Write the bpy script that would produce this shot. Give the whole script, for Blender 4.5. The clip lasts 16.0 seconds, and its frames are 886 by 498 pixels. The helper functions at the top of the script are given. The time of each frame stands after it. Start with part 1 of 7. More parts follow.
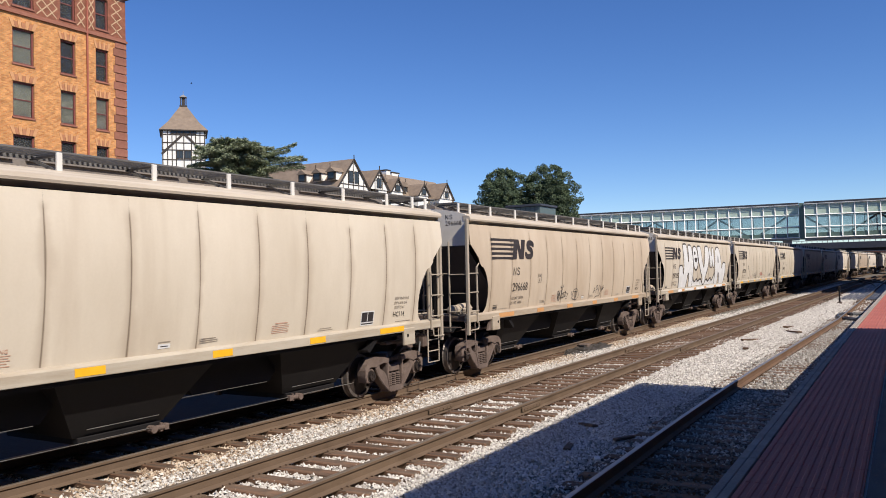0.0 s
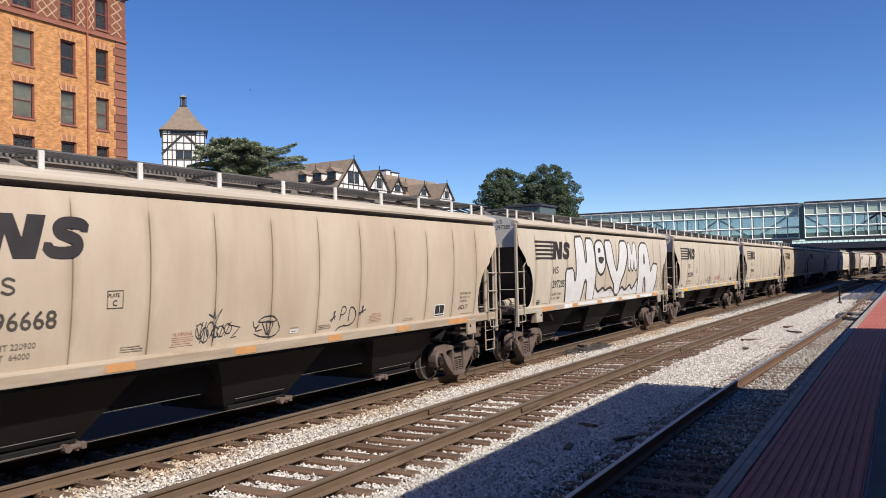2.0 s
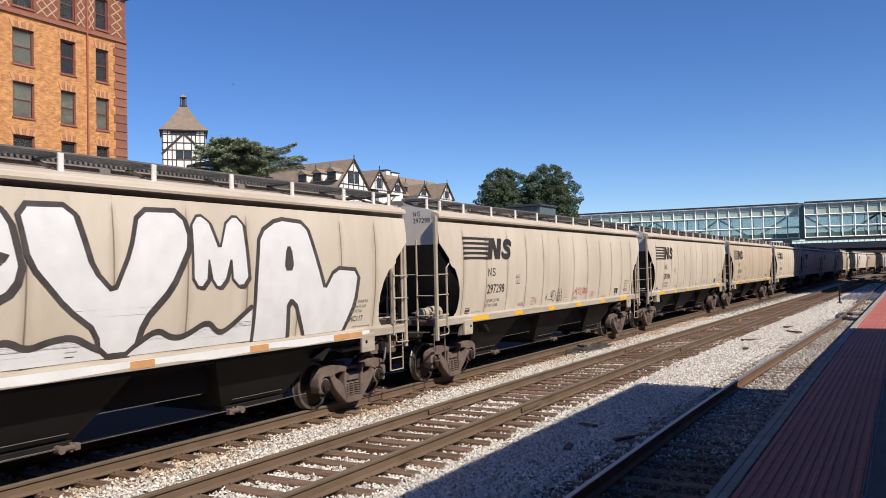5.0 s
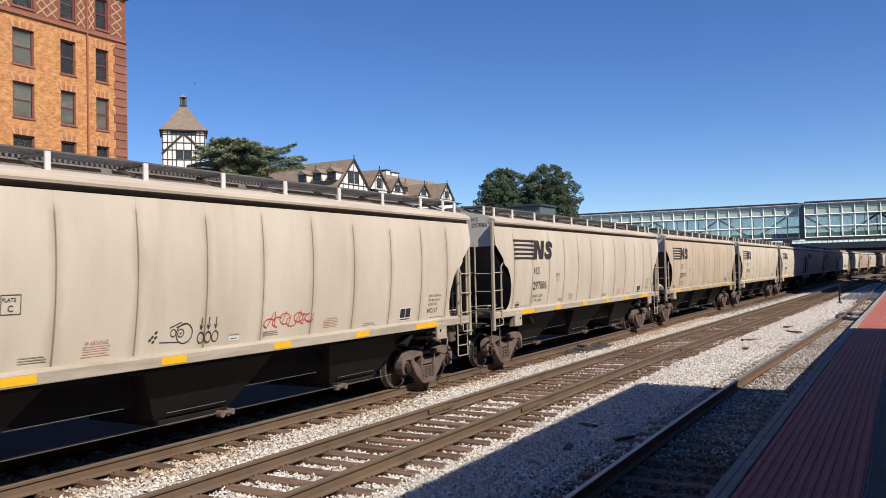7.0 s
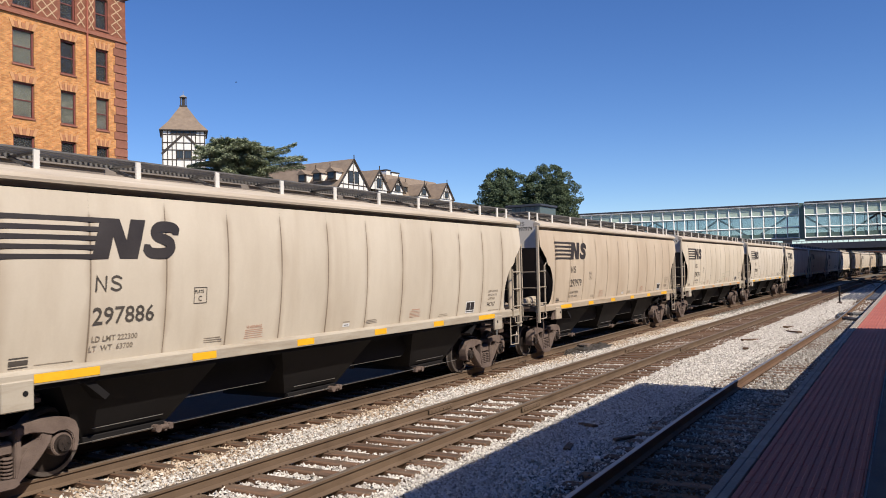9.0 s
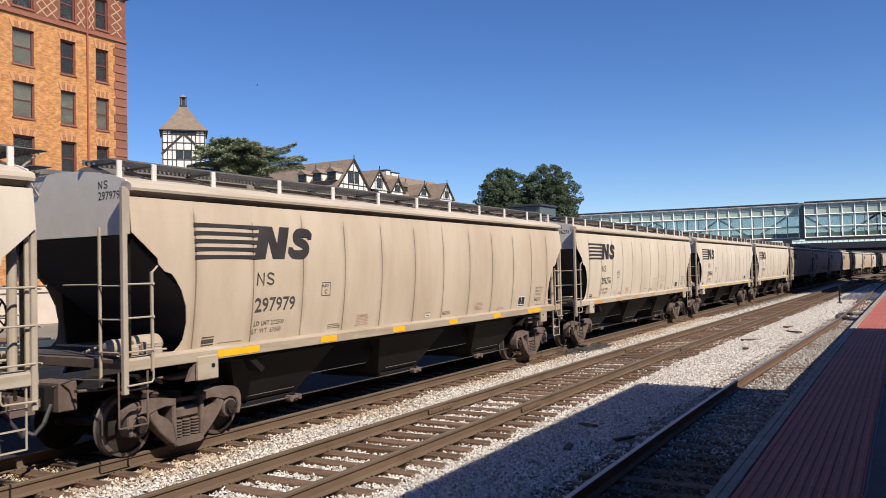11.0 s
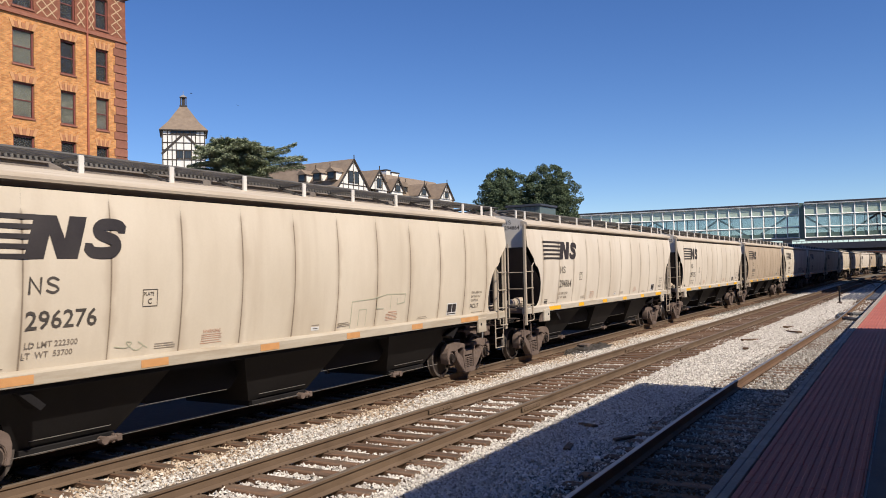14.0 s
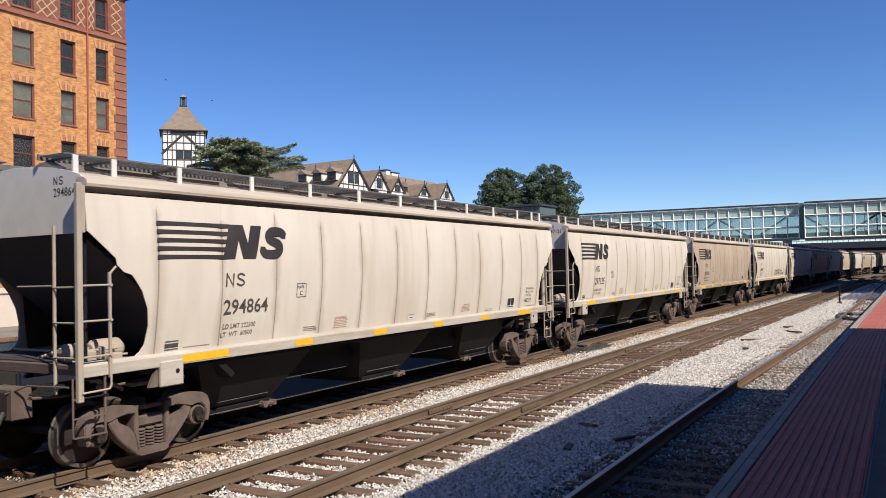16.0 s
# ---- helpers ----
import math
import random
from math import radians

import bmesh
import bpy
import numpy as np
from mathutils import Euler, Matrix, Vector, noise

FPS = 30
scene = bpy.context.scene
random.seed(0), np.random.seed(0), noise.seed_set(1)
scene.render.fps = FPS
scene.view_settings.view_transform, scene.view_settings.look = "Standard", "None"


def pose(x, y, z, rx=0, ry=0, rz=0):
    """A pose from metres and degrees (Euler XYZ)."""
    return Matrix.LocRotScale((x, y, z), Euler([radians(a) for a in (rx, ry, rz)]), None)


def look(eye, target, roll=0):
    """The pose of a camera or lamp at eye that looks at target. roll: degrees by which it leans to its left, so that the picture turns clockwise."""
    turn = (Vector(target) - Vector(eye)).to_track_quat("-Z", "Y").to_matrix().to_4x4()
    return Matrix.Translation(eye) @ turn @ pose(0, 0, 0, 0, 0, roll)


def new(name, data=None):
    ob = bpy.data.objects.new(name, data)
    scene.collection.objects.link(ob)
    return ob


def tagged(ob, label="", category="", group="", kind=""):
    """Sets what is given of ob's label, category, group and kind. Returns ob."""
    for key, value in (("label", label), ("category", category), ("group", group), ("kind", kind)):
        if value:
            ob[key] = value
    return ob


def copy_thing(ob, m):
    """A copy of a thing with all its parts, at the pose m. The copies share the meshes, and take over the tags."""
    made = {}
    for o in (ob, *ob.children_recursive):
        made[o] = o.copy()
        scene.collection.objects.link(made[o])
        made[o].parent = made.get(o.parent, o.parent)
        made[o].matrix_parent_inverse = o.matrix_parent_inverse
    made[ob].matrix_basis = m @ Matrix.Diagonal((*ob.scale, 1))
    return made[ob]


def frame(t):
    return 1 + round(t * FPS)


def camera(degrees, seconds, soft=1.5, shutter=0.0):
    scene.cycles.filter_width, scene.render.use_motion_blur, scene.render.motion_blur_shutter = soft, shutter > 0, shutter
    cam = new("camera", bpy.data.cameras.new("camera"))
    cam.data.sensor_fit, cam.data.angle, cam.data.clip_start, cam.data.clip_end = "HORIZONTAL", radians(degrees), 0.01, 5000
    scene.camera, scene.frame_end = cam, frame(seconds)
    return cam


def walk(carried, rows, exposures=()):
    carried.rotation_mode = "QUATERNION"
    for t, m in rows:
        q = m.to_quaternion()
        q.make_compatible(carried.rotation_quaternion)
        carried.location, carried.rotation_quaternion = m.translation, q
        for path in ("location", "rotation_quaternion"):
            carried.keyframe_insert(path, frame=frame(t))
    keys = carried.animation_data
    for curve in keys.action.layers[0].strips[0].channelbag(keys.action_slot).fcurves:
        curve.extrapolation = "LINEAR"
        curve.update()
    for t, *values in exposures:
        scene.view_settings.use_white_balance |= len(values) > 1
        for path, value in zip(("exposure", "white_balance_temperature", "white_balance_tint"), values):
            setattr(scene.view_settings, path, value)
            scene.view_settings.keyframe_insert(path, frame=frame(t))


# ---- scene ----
cam = camera(58.092, 16.0, soft=0.9, shutter=0.06)
EYE = Vector((0.0, 0.0, 2.5765))
YAW, PITCH = radians(30.013), radians(1.544)
AIM = Vector((math.cos(YAW) * math.cos(PITCH), math.sin(YAW) * math.cos(PITCH), math.sin(PITCH)))
VIEW = look(EYE, EYE + AIM * 20, -1.3495)
# the film camera's own slow drift of exposure and white balance
DRIFT = [(0.0, 0.07, 6500, 10), (0.9, 0.04, 6300, 10), (1.5, 0.03, 6250, 10), (2.2, 0.06, 6450, 10), (7.5, 0.06, 6500, 10), (8.5, 0.05, 6300, 10),
         (9.1, 0.06, 6650, 10), (11.5, 0.08, 6620, 10), (12.5, 0.07, 6500, 10), (13.4, 0.07, 6550, 10), (14.5, 0.02, 6900, 10), (15.0, 0.05, 6500, 10),
         (16.0, 0.10, 6450, 10)]
walk(cam, [(0.0, VIEW), (16.0, VIEW)], DRIFT)

# ---- sky, sun ----
SUN_WAY = Vector((-0.30, -0.95, 1.0)).normalized()
world = bpy.data.worlds.new("sky")
scene.world = world
world.use_nodes = True
wn = world.node_tree.nodes
sky = wn.new("ShaderNodeTexSky")
sky.sky_type = 'NISHITA'
sky.sun_disc = False
sky.sun_elevation = math.asin(SUN_WAY.z)
sky.sun_rotation = math.atan2(SUN_WAY.x, SUN_WAY.y)
sky.altitude = 1200
sky.air_density = 0.95
sky.dust_density = 0.0
sky.ozone_density = 5.0
wn["Background"].inputs["Strength"].default_value = 0.125
deep = wn.new("ShaderNodeHueSaturation")
deep.inputs["Saturation"].default_value = 1.18
deep.inputs["Hue"].default_value = 0.511
world.node_tree.links.new(sky.outputs[0], deep.inputs["Color"])
world.node_tree.links.new(deep.outputs[0], wn["Background"].inputs["Color"])
sun_data = bpy.data.lights.new("sun", 'SUN')
sun_data.energy = 5.6
sun_data.angle = radians(0.53)
sun_data.color = (1.0, 0.92, 0.80)
sun = new("sun", sun_data)
sun.matrix_world = look(SUN_WAY * 100, (0, 0, 0))


# ---- materials ----
def mat(name, a, b, rough=0.7, scale=3.0, fine=40.0, bump=0.15, metal=0.0, dirt=None, dirt_amount=0.35,
        dirt_scale=(1.0, 1.0, 1.0), random=0.0, spec=0.4, fine_mix=0.25, streak=0.0, core=0.85):
    """Two colours mixed by coarse and fine noise, optional dirt, fine relief, in the object's own space."""
    m = bpy.data.materials.new(name)
    m.use_nodes = True
    nt = m.node_tree
    n, l = nt.nodes, nt.links
    bs = n["Principled BSDF"]
    bs.inputs["Metallic"].default_value = metal
    bs.inputs["Specular IOR Level"].default_value = spec
    tc = n.new("ShaderNodeTexCoord")
    n1 = n.new("ShaderNodeTexNoise")
    n1.inputs["Scale"].default_value = scale
    n1.inputs["Detail"].default_value = 6
    n2 = n.new("ShaderNodeTexNoise")
    n2.inputs["Scale"].default_value = fine
    n2.inputs["Detail"].default_value = 4
    l.new(tc.outputs["Object"], n1.inputs["Vector"])
    l.new(tc.outputs["Object"], n2.inputs["Vector"])
    ramp = n.new("ShaderNodeValToRGB")
    ramp.color_ramp.elements[0].position = 0.32
    ramp.color_ramp.elements[1].position = 0.68
    ramp.color_ramp.elements[0].color = (*a, 1)
    ramp.color_ramp.elements[1].color = (*b, 1)
    add = n.new("ShaderNodeMix")
    add.data_type = 'FLOAT'
    add.inputs[0].default_value = fine_mix
    l.new(n1.outputs["Fac"], add.inputs[2])
    l.new(n2.outputs["Fac"], add.inputs[3])
    l.new(add.outputs[0], ramp.inputs["Fac"])
    col = ramp.outputs["Color"]
    if random:
        oi = n.new("ShaderNodeObjectInfo")
        hs = n.new("ShaderNodeHueSaturation")
        mr = n.new("ShaderNodeMapRange")
        mr.inputs["To Min"].default_value = 1 - random
        mr.inputs["To Max"].default_value = 1 + random
        l.new(oi.outputs["Random"], mr.inputs["Value"])
        l.new(mr.outputs[0], hs.inputs["Value"])
        l.new(col, hs.inputs["Color"])
        col = hs.outputs["Color"]
    if dirt:
        mp = n.new("ShaderNodeMapping")
        mp.inputs["Scale"].default_value = dirt_scale
        l.new(tc.outputs["Object"], mp.inputs["Vector"])
        n3 = n.new("ShaderNodeTexNoise")
        n3.inputs["Scale"].default_value = 1.0
        n3.inputs["Detail"].default_value = 7
        n3.inputs["Roughness"].default_value = 0.65
        l.new(mp.outputs[0], n3.inputs["Vector"])
        r2 = n.new("ShaderNodeMapRange")
        r2.inputs["From Min"].default_value = 0.42
        r2.inputs["From Max"].default_value = 0.75
        r2.inputs["To Max"].default_value = dirt_amount
        l.new(n3.outputs["Fac"], r2.inputs["Value"])
        mx = n.new("ShaderNodeMix")
        mx.data_type = 'RGBA'
        l.new(r2.outputs[0], mx.inputs[0])
        l.new(col, mx.inputs[6])
        mx.inputs[7].default_value = (*dirt, 1)
        col = mx.outputs[2]
    if streak:
        # the welded seam lines and the grime that gathers beside them, both dying out below the eave
        uv = n.new("ShaderNodeUVMap")
        uv.uv_map = "seam"
        sx = n.new("ShaderNodeSeparateXYZ")
        l.new(uv.outputs[0], sx.inputs[0])
        sn = n.new("ShaderNodeTexNoise")
        sn.inputs["Scale"].default_value = 1.6
        sn.inputs["Detail"].default_value = 4
        l.new(tc.outputs["Object"], sn.inputs["Vector"])
        high = n.new("ShaderNodeMath")
        high.operation = 'MULTIPLY_ADD'
        l.new(sn.outputs["Fac"], high.inputs[0])
        high.inputs[1].default_value = 0.5
        l.new(sx.outputs[1], high.inputs[2])
        fade = n.new("ShaderNodeMapRange")
        fade.interpolation_type = 'SMOOTHSTEP'
        fade.inputs["From Min"].default_value = 3.72
        fade.inputs["From Max"].default_value = 3.92
        fade.inputs["To Min"].default_value = 1.0
        fade.inputs["To Max"].default_value = 0.0
        l.new(high.outputs[0], fade.inputs["Value"])
        for w0, w1, amount, tone in ((0.05, 0.26, 0.42, (0.33, 0.25, 0.18, 1)), (0.014, 0.034, core, (0.135, 0.093, 0.062, 1))):
            wide = n.new("ShaderNodeMapRange")
            wide.inputs["From Min"].default_value = 0.3
            wide.inputs["From Max"].default_value = 0.75
            wide.inputs["To Min"].default_value = w0
            wide.inputs["To Max"].default_value = w1
            l.new(sn.outputs["Fac"], wide.inputs["Value"])
            near = n.new("ShaderNodeMath")
            near.operation = 'DIVIDE'
            l.new(sx.outputs[0], near.inputs[0])
            l.new(wide.outputs[0], near.inputs[1])
            r4 = n.new("ShaderNodeMapRange")
            r4.interpolation_type = 'SMOOTHSTEP'
            r4.inputs["To Min"].default_value = amount
            r4.inputs["To Max"].default_value = 0.0
            l.new(near.outputs[0], r4.inputs["Value"])
            both = n.new("ShaderNodeMath")
            both.operation = 'MULTIPLY'
            l.new(r4.outputs[0], both.inputs[0])
            l.new(fade.outputs[0], both.inputs[1])
            m3 = n.new("ShaderNodeMix")
            m3.data_type = 'RGBA'
            l.new(both.outputs[0], m3.inputs[0])
            l.new(col, m3.inputs[6])
            m3.inputs[7].default_value = tone
            col = m3.outputs[2]
        mp = n.new("ShaderNodeMapping")
        mp.inputs["Scale"].default_value = (2.2, 2.2, 0.16)
        l.new(tc.outputs["Object"], mp.inputs["Vector"])
        n4 = n.new("ShaderNodeTexNoise")
        n4.inputs["Scale"].default_value = 1.0
        n4.inputs["Detail"].default_value = 5
        l.new(mp.outputs[0], n4.inputs["Vector"])
        r3 = n.new("ShaderNodeMapRange")
        r3.inputs["From Min"].default_value = 0.53
        r3.inputs["From Max"].default_value = 0.78
        r3.inputs["To Max"].default_value = streak
        l.new(n4.outputs["Fac"], r3.inputs["Value"])
        m2 = n.new("ShaderNodeMix")
        m2.data_type = 'RGBA'
        l.new(r3.outputs[0], m2.inputs[0])
        l.new(col, m2.inputs[6])
        m2.inputs[7].default_value = (0.33, 0.235, 0.155, 1)
        col = m2.outputs[2]
    l.new(col, bs.inputs["Base Color"])
    rr = n.new("ShaderNodeMapRange")
    rr.inputs["To Min"].default_value = max(0.02, rough - 0.1)
    rr.inputs["To Max"].default_value = min(1, rough + 0.12)
    l.new(n1.outputs["Fac"], rr.inputs["Value"])
    l.new(rr.outputs[0], bs.inputs["Roughness"])
    if bump:
        bp = n.new("ShaderNodeBump")
        bp.inputs["Strength"].default_value = bump
        bp.inputs["Distance"].default_value = 0.01
        l.new(n2.outputs["Fac"], bp.inputs["Height"])
        l.new(bp.outputs[0], bs.inputs["Normal"])
    return m


def glass_mat(name, tint, rough=0.03, mix=0.6):
    """Window glass: a dark glossy pane that lets some light through."""
    m = bpy.data.materials.new(name)
    m.use_nodes = True
    n, l = m.node_tree.nodes, m.node_tree.links
    bs = n["Principled BSDF"]
    bs.inputs["Base Color"].default_value = (*tint, 1)
    bs.inputs["Roughness"].default_value = rough
    bs.inputs["Transmission Weight"].default_value = mix
    bs.inputs["IOR"].default_value = 1.3
    return m


RUST_DIRT = (0.20, 0.12, 0.07)
POST_WHITE = mat("white_bracket_paint", (0.66, 0.64, 0.60), (0.76, 0.74, 0.70), 0.5, 4, 40, 0.05, dirt=(0.3, 0.22, 0.15))
PAINT_ROWS = [("cream", (0.57, 0.50, 0.405), (0.63, 0.56, 0.46), (0.36, 0.29, 0.215), 0.35, 0.85),
              ("dusty", (0.545, 0.445, 0.34), (0.595, 0.50, 0.39), (0.36, 0.265, 0.18), 0.5, 0.85),
              ("pale", (0.65, 0.58, 0.49), (0.71, 0.645, 0.555), (0.43, 0.355, 0.265), 0.3, 0.6),
              ("brownish", (0.47, 0.375, 0.285), (0.53, 0.435, 0.335), (0.30, 0.22, 0.15), 0.55, 0.85),
              ("bright_cream", (0.61, 0.535, 0.43), (0.68, 0.60, 0.49), (0.42, 0.335, 0.24), 0.3, 0.8)]
TAN = [mat("hopper_paint_%s" % k, a, b, 0.55, 0.5, 30, 0.05, dirt=d, dirt_amount=q, dirt_scale=(0.9, 0.9, 0.3), streak=0.28, core=c)
       for k, a, b, d, q, c in PAINT_ROWS]
# copies of the car paint, darkened where sills and pads catch strong sun
SILL_DIMMED = [mat("dimmed_sill_paint_%s" % k, [0.70 * v for v in a], [0.72 * v for v in b], 0.6, 1.2, 30, 0.08, dirt=[0.75 * v for v in d], dirt_amount=0.85, dirt_scale=(0.8, 3, 6)) for k, a, b, d, q, c in PAINT_ROWS]
ROOF_GREY = mat("roof_paint", (0.53, 0.455, 0.365), (0.61, 0.53, 0.43), 0.6, 0.7, 30, 0.08, dirt=(0.26, 0.19, 0.13),
                dirt_amount=0.6, dirt_scale=(0.35, 7, 9))
HATCH = mat("dark_hatch_paint", (0.13, 0.11, 0.095), (0.21, 0.18, 0.155), 0.7, 2, 30, 0.1)
END_GREY = mat("end_sheet_paint", (0.71, 0.655, 0.575), (0.79, 0.735, 0.65), 0.6, 1.0, 30, 0.05, dirt=(0.3, 0.26, 0.2))
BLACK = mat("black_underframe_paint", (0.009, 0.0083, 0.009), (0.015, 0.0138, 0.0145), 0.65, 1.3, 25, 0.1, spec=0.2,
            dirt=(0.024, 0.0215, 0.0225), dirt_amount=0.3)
# black end paint raised to put lens glare into the dark notches
LIFTED_BLACK = mat("glare_lifted_black_paint", (0.055, 0.050, 0.058), (0.072, 0.066, 0.075), 0.75, 1.0, 25, 0.08, spec=0.2,
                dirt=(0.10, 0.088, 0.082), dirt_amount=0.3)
SEAM = mat("seam_weld_grime", (0.13, 0.095, 0.07), (0.20, 0.15, 0.11), 0.8, 2, 30, 0.0)
GRATE = mat("running_board_steel", (0.13, 0.125, 0.122), (0.20, 0.195, 0.19), 0.6, 5, 60, 0.1, metal=0.3)
WHITE_POST = mat("dusty_post_paint", (0.36, 0.305, 0.24), (0.45, 0.39, 0.315), 0.5, 4, 40, 0.05, dirt=(0.3, 0.22, 0.15))
TRUCK = mat("truck_casting_rust", (0.088, 0.061, 0.051), (0.150, 0.110, 0.095), 0.85, 4, 50, 0.4, dirt=(0.22, 0.165, 0.135),
            dirt_amount=0.5)
WHEEL = mat("wheel_steel", (0.022, 0.018, 0.017), (0.058, 0.043, 0.037), 0.6, 5, 60, 0.2, metal=0.4)
TREAD = mat("wheel_tread_steel", (0.12, 0.10, 0.09), (0.20, 0.175, 0.16), 0.5, 5, 60, 0.05, metal=0.6)
STEEL = mat("bare_steel", (0.35, 0.34, 0.33), (0.5, 0.48, 0.46), 0.4, 6, 60, 0.1, metal=0.8, dirt=RUST_DIRT)
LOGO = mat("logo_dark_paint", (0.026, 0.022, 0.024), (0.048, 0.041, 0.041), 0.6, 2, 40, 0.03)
LETTER = mat("lettering_paint", (0.055, 0.047, 0.041), (0.095, 0.080, 0.068), 0.7, 3, 60, 0.0)
LETTER_FAINT = mat("worn_lettering_paint", (0.18, 0.15, 0.12), (0.27, 0.225, 0.18), 0.7, 3, 60, 0.0)
LETTER_DUST = mat("dusted_over_lettering_paint", (0.27, 0.225, 0.175), (0.38, 0.32, 0.255), 0.75, 9, 90, 0.0)
DUSTY = mat("dusty_brake_gear_paint", (0.36, 0.295, 0.23), (0.47, 0.395, 0.315), 0.8, 4, 40, 0.2, dirt=(0.12, 0.085, 0.06))
LETTER_RED = mat("warning_lettering_paint", (0.47, 0.25, 0.175), (0.52, 0.33, 0.245), 0.7, 3, 60, 0.0)
YELLOW = mat("yellow_reflector", (0.78, 0.40, 0.018), (0.88, 0.48, 0.03), 0.4, 6, 60, 0.02)
ORANGE = mat("faded_orange_reflector", (0.50, 0.25, 0.10), (0.60, 0.31, 0.13), 0.6, 6, 60, 0.02)
SPRAY_WHITE = mat("white_spray_paint", (0.64, 0.635, 0.63), (0.74, 0.735, 0.73), 0.5, 3, 50, 0.02)
SPRAY_BLACK = mat("black_spray_paint", (0.03, 0.03, 0.035), (0.06, 0.06, 0.065), 0.5, 3, 50, 0.02)
GRAFFITI_RIM = mat("grey_black_spray_paint", (0.045, 0.038, 0.036), (0.085, 0.075, 0.070), 0.55, 6, 50, 0.02)
SPRAY_RED = mat("red_spray_paint", (0.45, 0.08, 0.07), (0.52, 0.11, 0.10), 0.5, 3, 50, 0.02)
SPRAY_FAINT = mat("faded_green_spray_paint", (0.40, 0.40, 0.30), (0.46, 0.45, 0.34), 0.6, 3, 50, 0.02)
RAIL = mat("rail_rust", (0.098, 0.064, 0.041), (0.158, 0.107, 0.071), 0.8, 2, 60, 0.15, dirt=(0.10, 0.065, 0.045))
RAIL_TOP = mat("rail_head_dull_steel", (0.125, 0.095, 0.07), (0.19, 0.15, 0.115), 0.6, 3, 60, 0.03, metal=0.3)
RAIL_ORANGE = mat("fresh_orange_rail_rust", (0.105, 0.060, 0.038), (0.165, 0.098, 0.060), 0.85, 2, 60, 0.15)
RAIL_SHINY = mat("polished_rail_head", (0.30, 0.27, 0.24), (0.42, 0.39, 0.36), 0.42, 3, 60, 0.03, metal=0.8)
TIE = mat("tie_weathered_wood", (0.060, 0.041, 0.030), (0.140, 0.096, 0.067), 0.9, 5, 45, 0.5, random=0.35,
          dirt=(0.28, 0.130, 0.065), dirt_amount=0.65, dirt_scale=(6, 1, 6))
BALLAST_FAR = mat("dirty_far_ballast", (0.085, 0.070, 0.055), (0.19, 0.165, 0.135), 0.95, 1.5, 14, 0.8, fine_mix=0.5)
BALLAST = mat("ballast_bed_gravel", (0.20, 0.18, 0.155), (0.44, 0.41, 0.37), 0.95, 9, 28, 1.0, fine_mix=0.6)
# near-black that paints the shade under and behind the train into the ground
TRAIN_SHADE = mat("painted_train_shade", (0.014, 0.012, 0.010), (0.034, 0.029, 0.024), 0.95, 3, 14, 0.8)
EARTH = mat("dusty_ground", (0.16, 0.14, 0.115), (0.25, 0.22, 0.185), 0.95, 0.4, 6, 0.4)
CONCRETE = mat("platform_concrete", (0.30, 0.29, 0.28), (0.40, 0.39, 0.37), 0.9, 1.5, 60, 0.3, dirt=(0.2, 0.19, 0.18))
RED_TILE = mat("red_tactile_paving", (0.35, 0.098, 0.072), (0.44, 0.138, 0.103), 0.75, 2, 40, 0.25, random=0.06, dirt=(0.25, 0.14, 0.12))
DECK = mat("dark_asphalt_deck", (0.075, 0.075, 0.075), (0.12, 0.118, 0.115), 0.92, 2, 60, 0.4)
TIMBER = mat("grey_edge_timber", (0.20, 0.175, 0.15), (0.36, 0.32, 0.275), 0.85, 3, 40, 0.4, random=0.12)


def island_mat(name, stops, rough=0.9, fine=60.0, bump=0.4):
    """Colour picked for each loose piece of one mesh."""
    m = bpy.data.materials.new(name)
    m.use_nodes = True
    n, l = m.node_tree.nodes, m.node_tree.links
    bs = n["Principled BSDF"]
    bs.inputs["Roughness"].default_value = rough
    bs.inputs["Specular IOR Level"].default_value = 0.25
    g = n.new("ShaderNodeNewGeometry")
    ramp = n.new("ShaderNodeValToRGB")
    els = ramp.color_ramp.elements
    while len(els) < len(stops):
        els.new(0.5)
    for e, (p, c) in zip(els, stops):
        e.position, e.color = p, (*c, 1)
    l.new(g.outputs["Random Per Island"], ramp.inputs["Fac"])
    tc = n.new("ShaderNodeTexCoord")
    nz = n.new("ShaderNodeTexNoise")
    nz.inputs["Scale"].default_value = fine
    nz.inputs["Detail"].default_value = 4
    l.new(tc.outputs["Object"], nz.inputs["Vector"])
    mr = n.new("ShaderNodeMapRange")
    mr.inputs["To Min"].default_value = 0.7
    mr.inputs["To Max"].default_value = 1.3
    l.new(nz.outputs["Fac"], mr.inputs["Value"])
    hs = n.new("ShaderNodeHueSaturation")
    l.new(mr.outputs[0], hs.inputs["Value"])
    l.new(ramp.outputs["Color"], hs.inputs["Color"])
    l.new(hs.outputs["Color"], bs.inputs["Base Color"])
    bp = n.new("ShaderNodeBump")
    bp.inputs["Strength"].default_value = bump
    bp.inputs["Distance"].default_value = 0.005
    l.new(nz.outputs["Fac"], bp.inputs["Height"])
    l.new(bp.outputs[0], bs.inputs["Normal"])
    return m


STONE = island_mat("ballast_stone", [(0.0, (0.23, 0.20, 0.17)), (0.25, (0.42, 0.385, 0.345)), (0.65, (0.58, 0.54, 0.495)),
                                     (1.0, (0.73, 0.685, 0.625))])
STONE_RUSTY = island_mat("rust_stained_stone", [(0.0, (0.17, 0.115, 0.08)), (0.35, (0.36, 0.265, 0.185)), (0.75, (0.52, 0.415, 0.31)),
                                               (1.0, (0.64, 0.55, 0.45))])

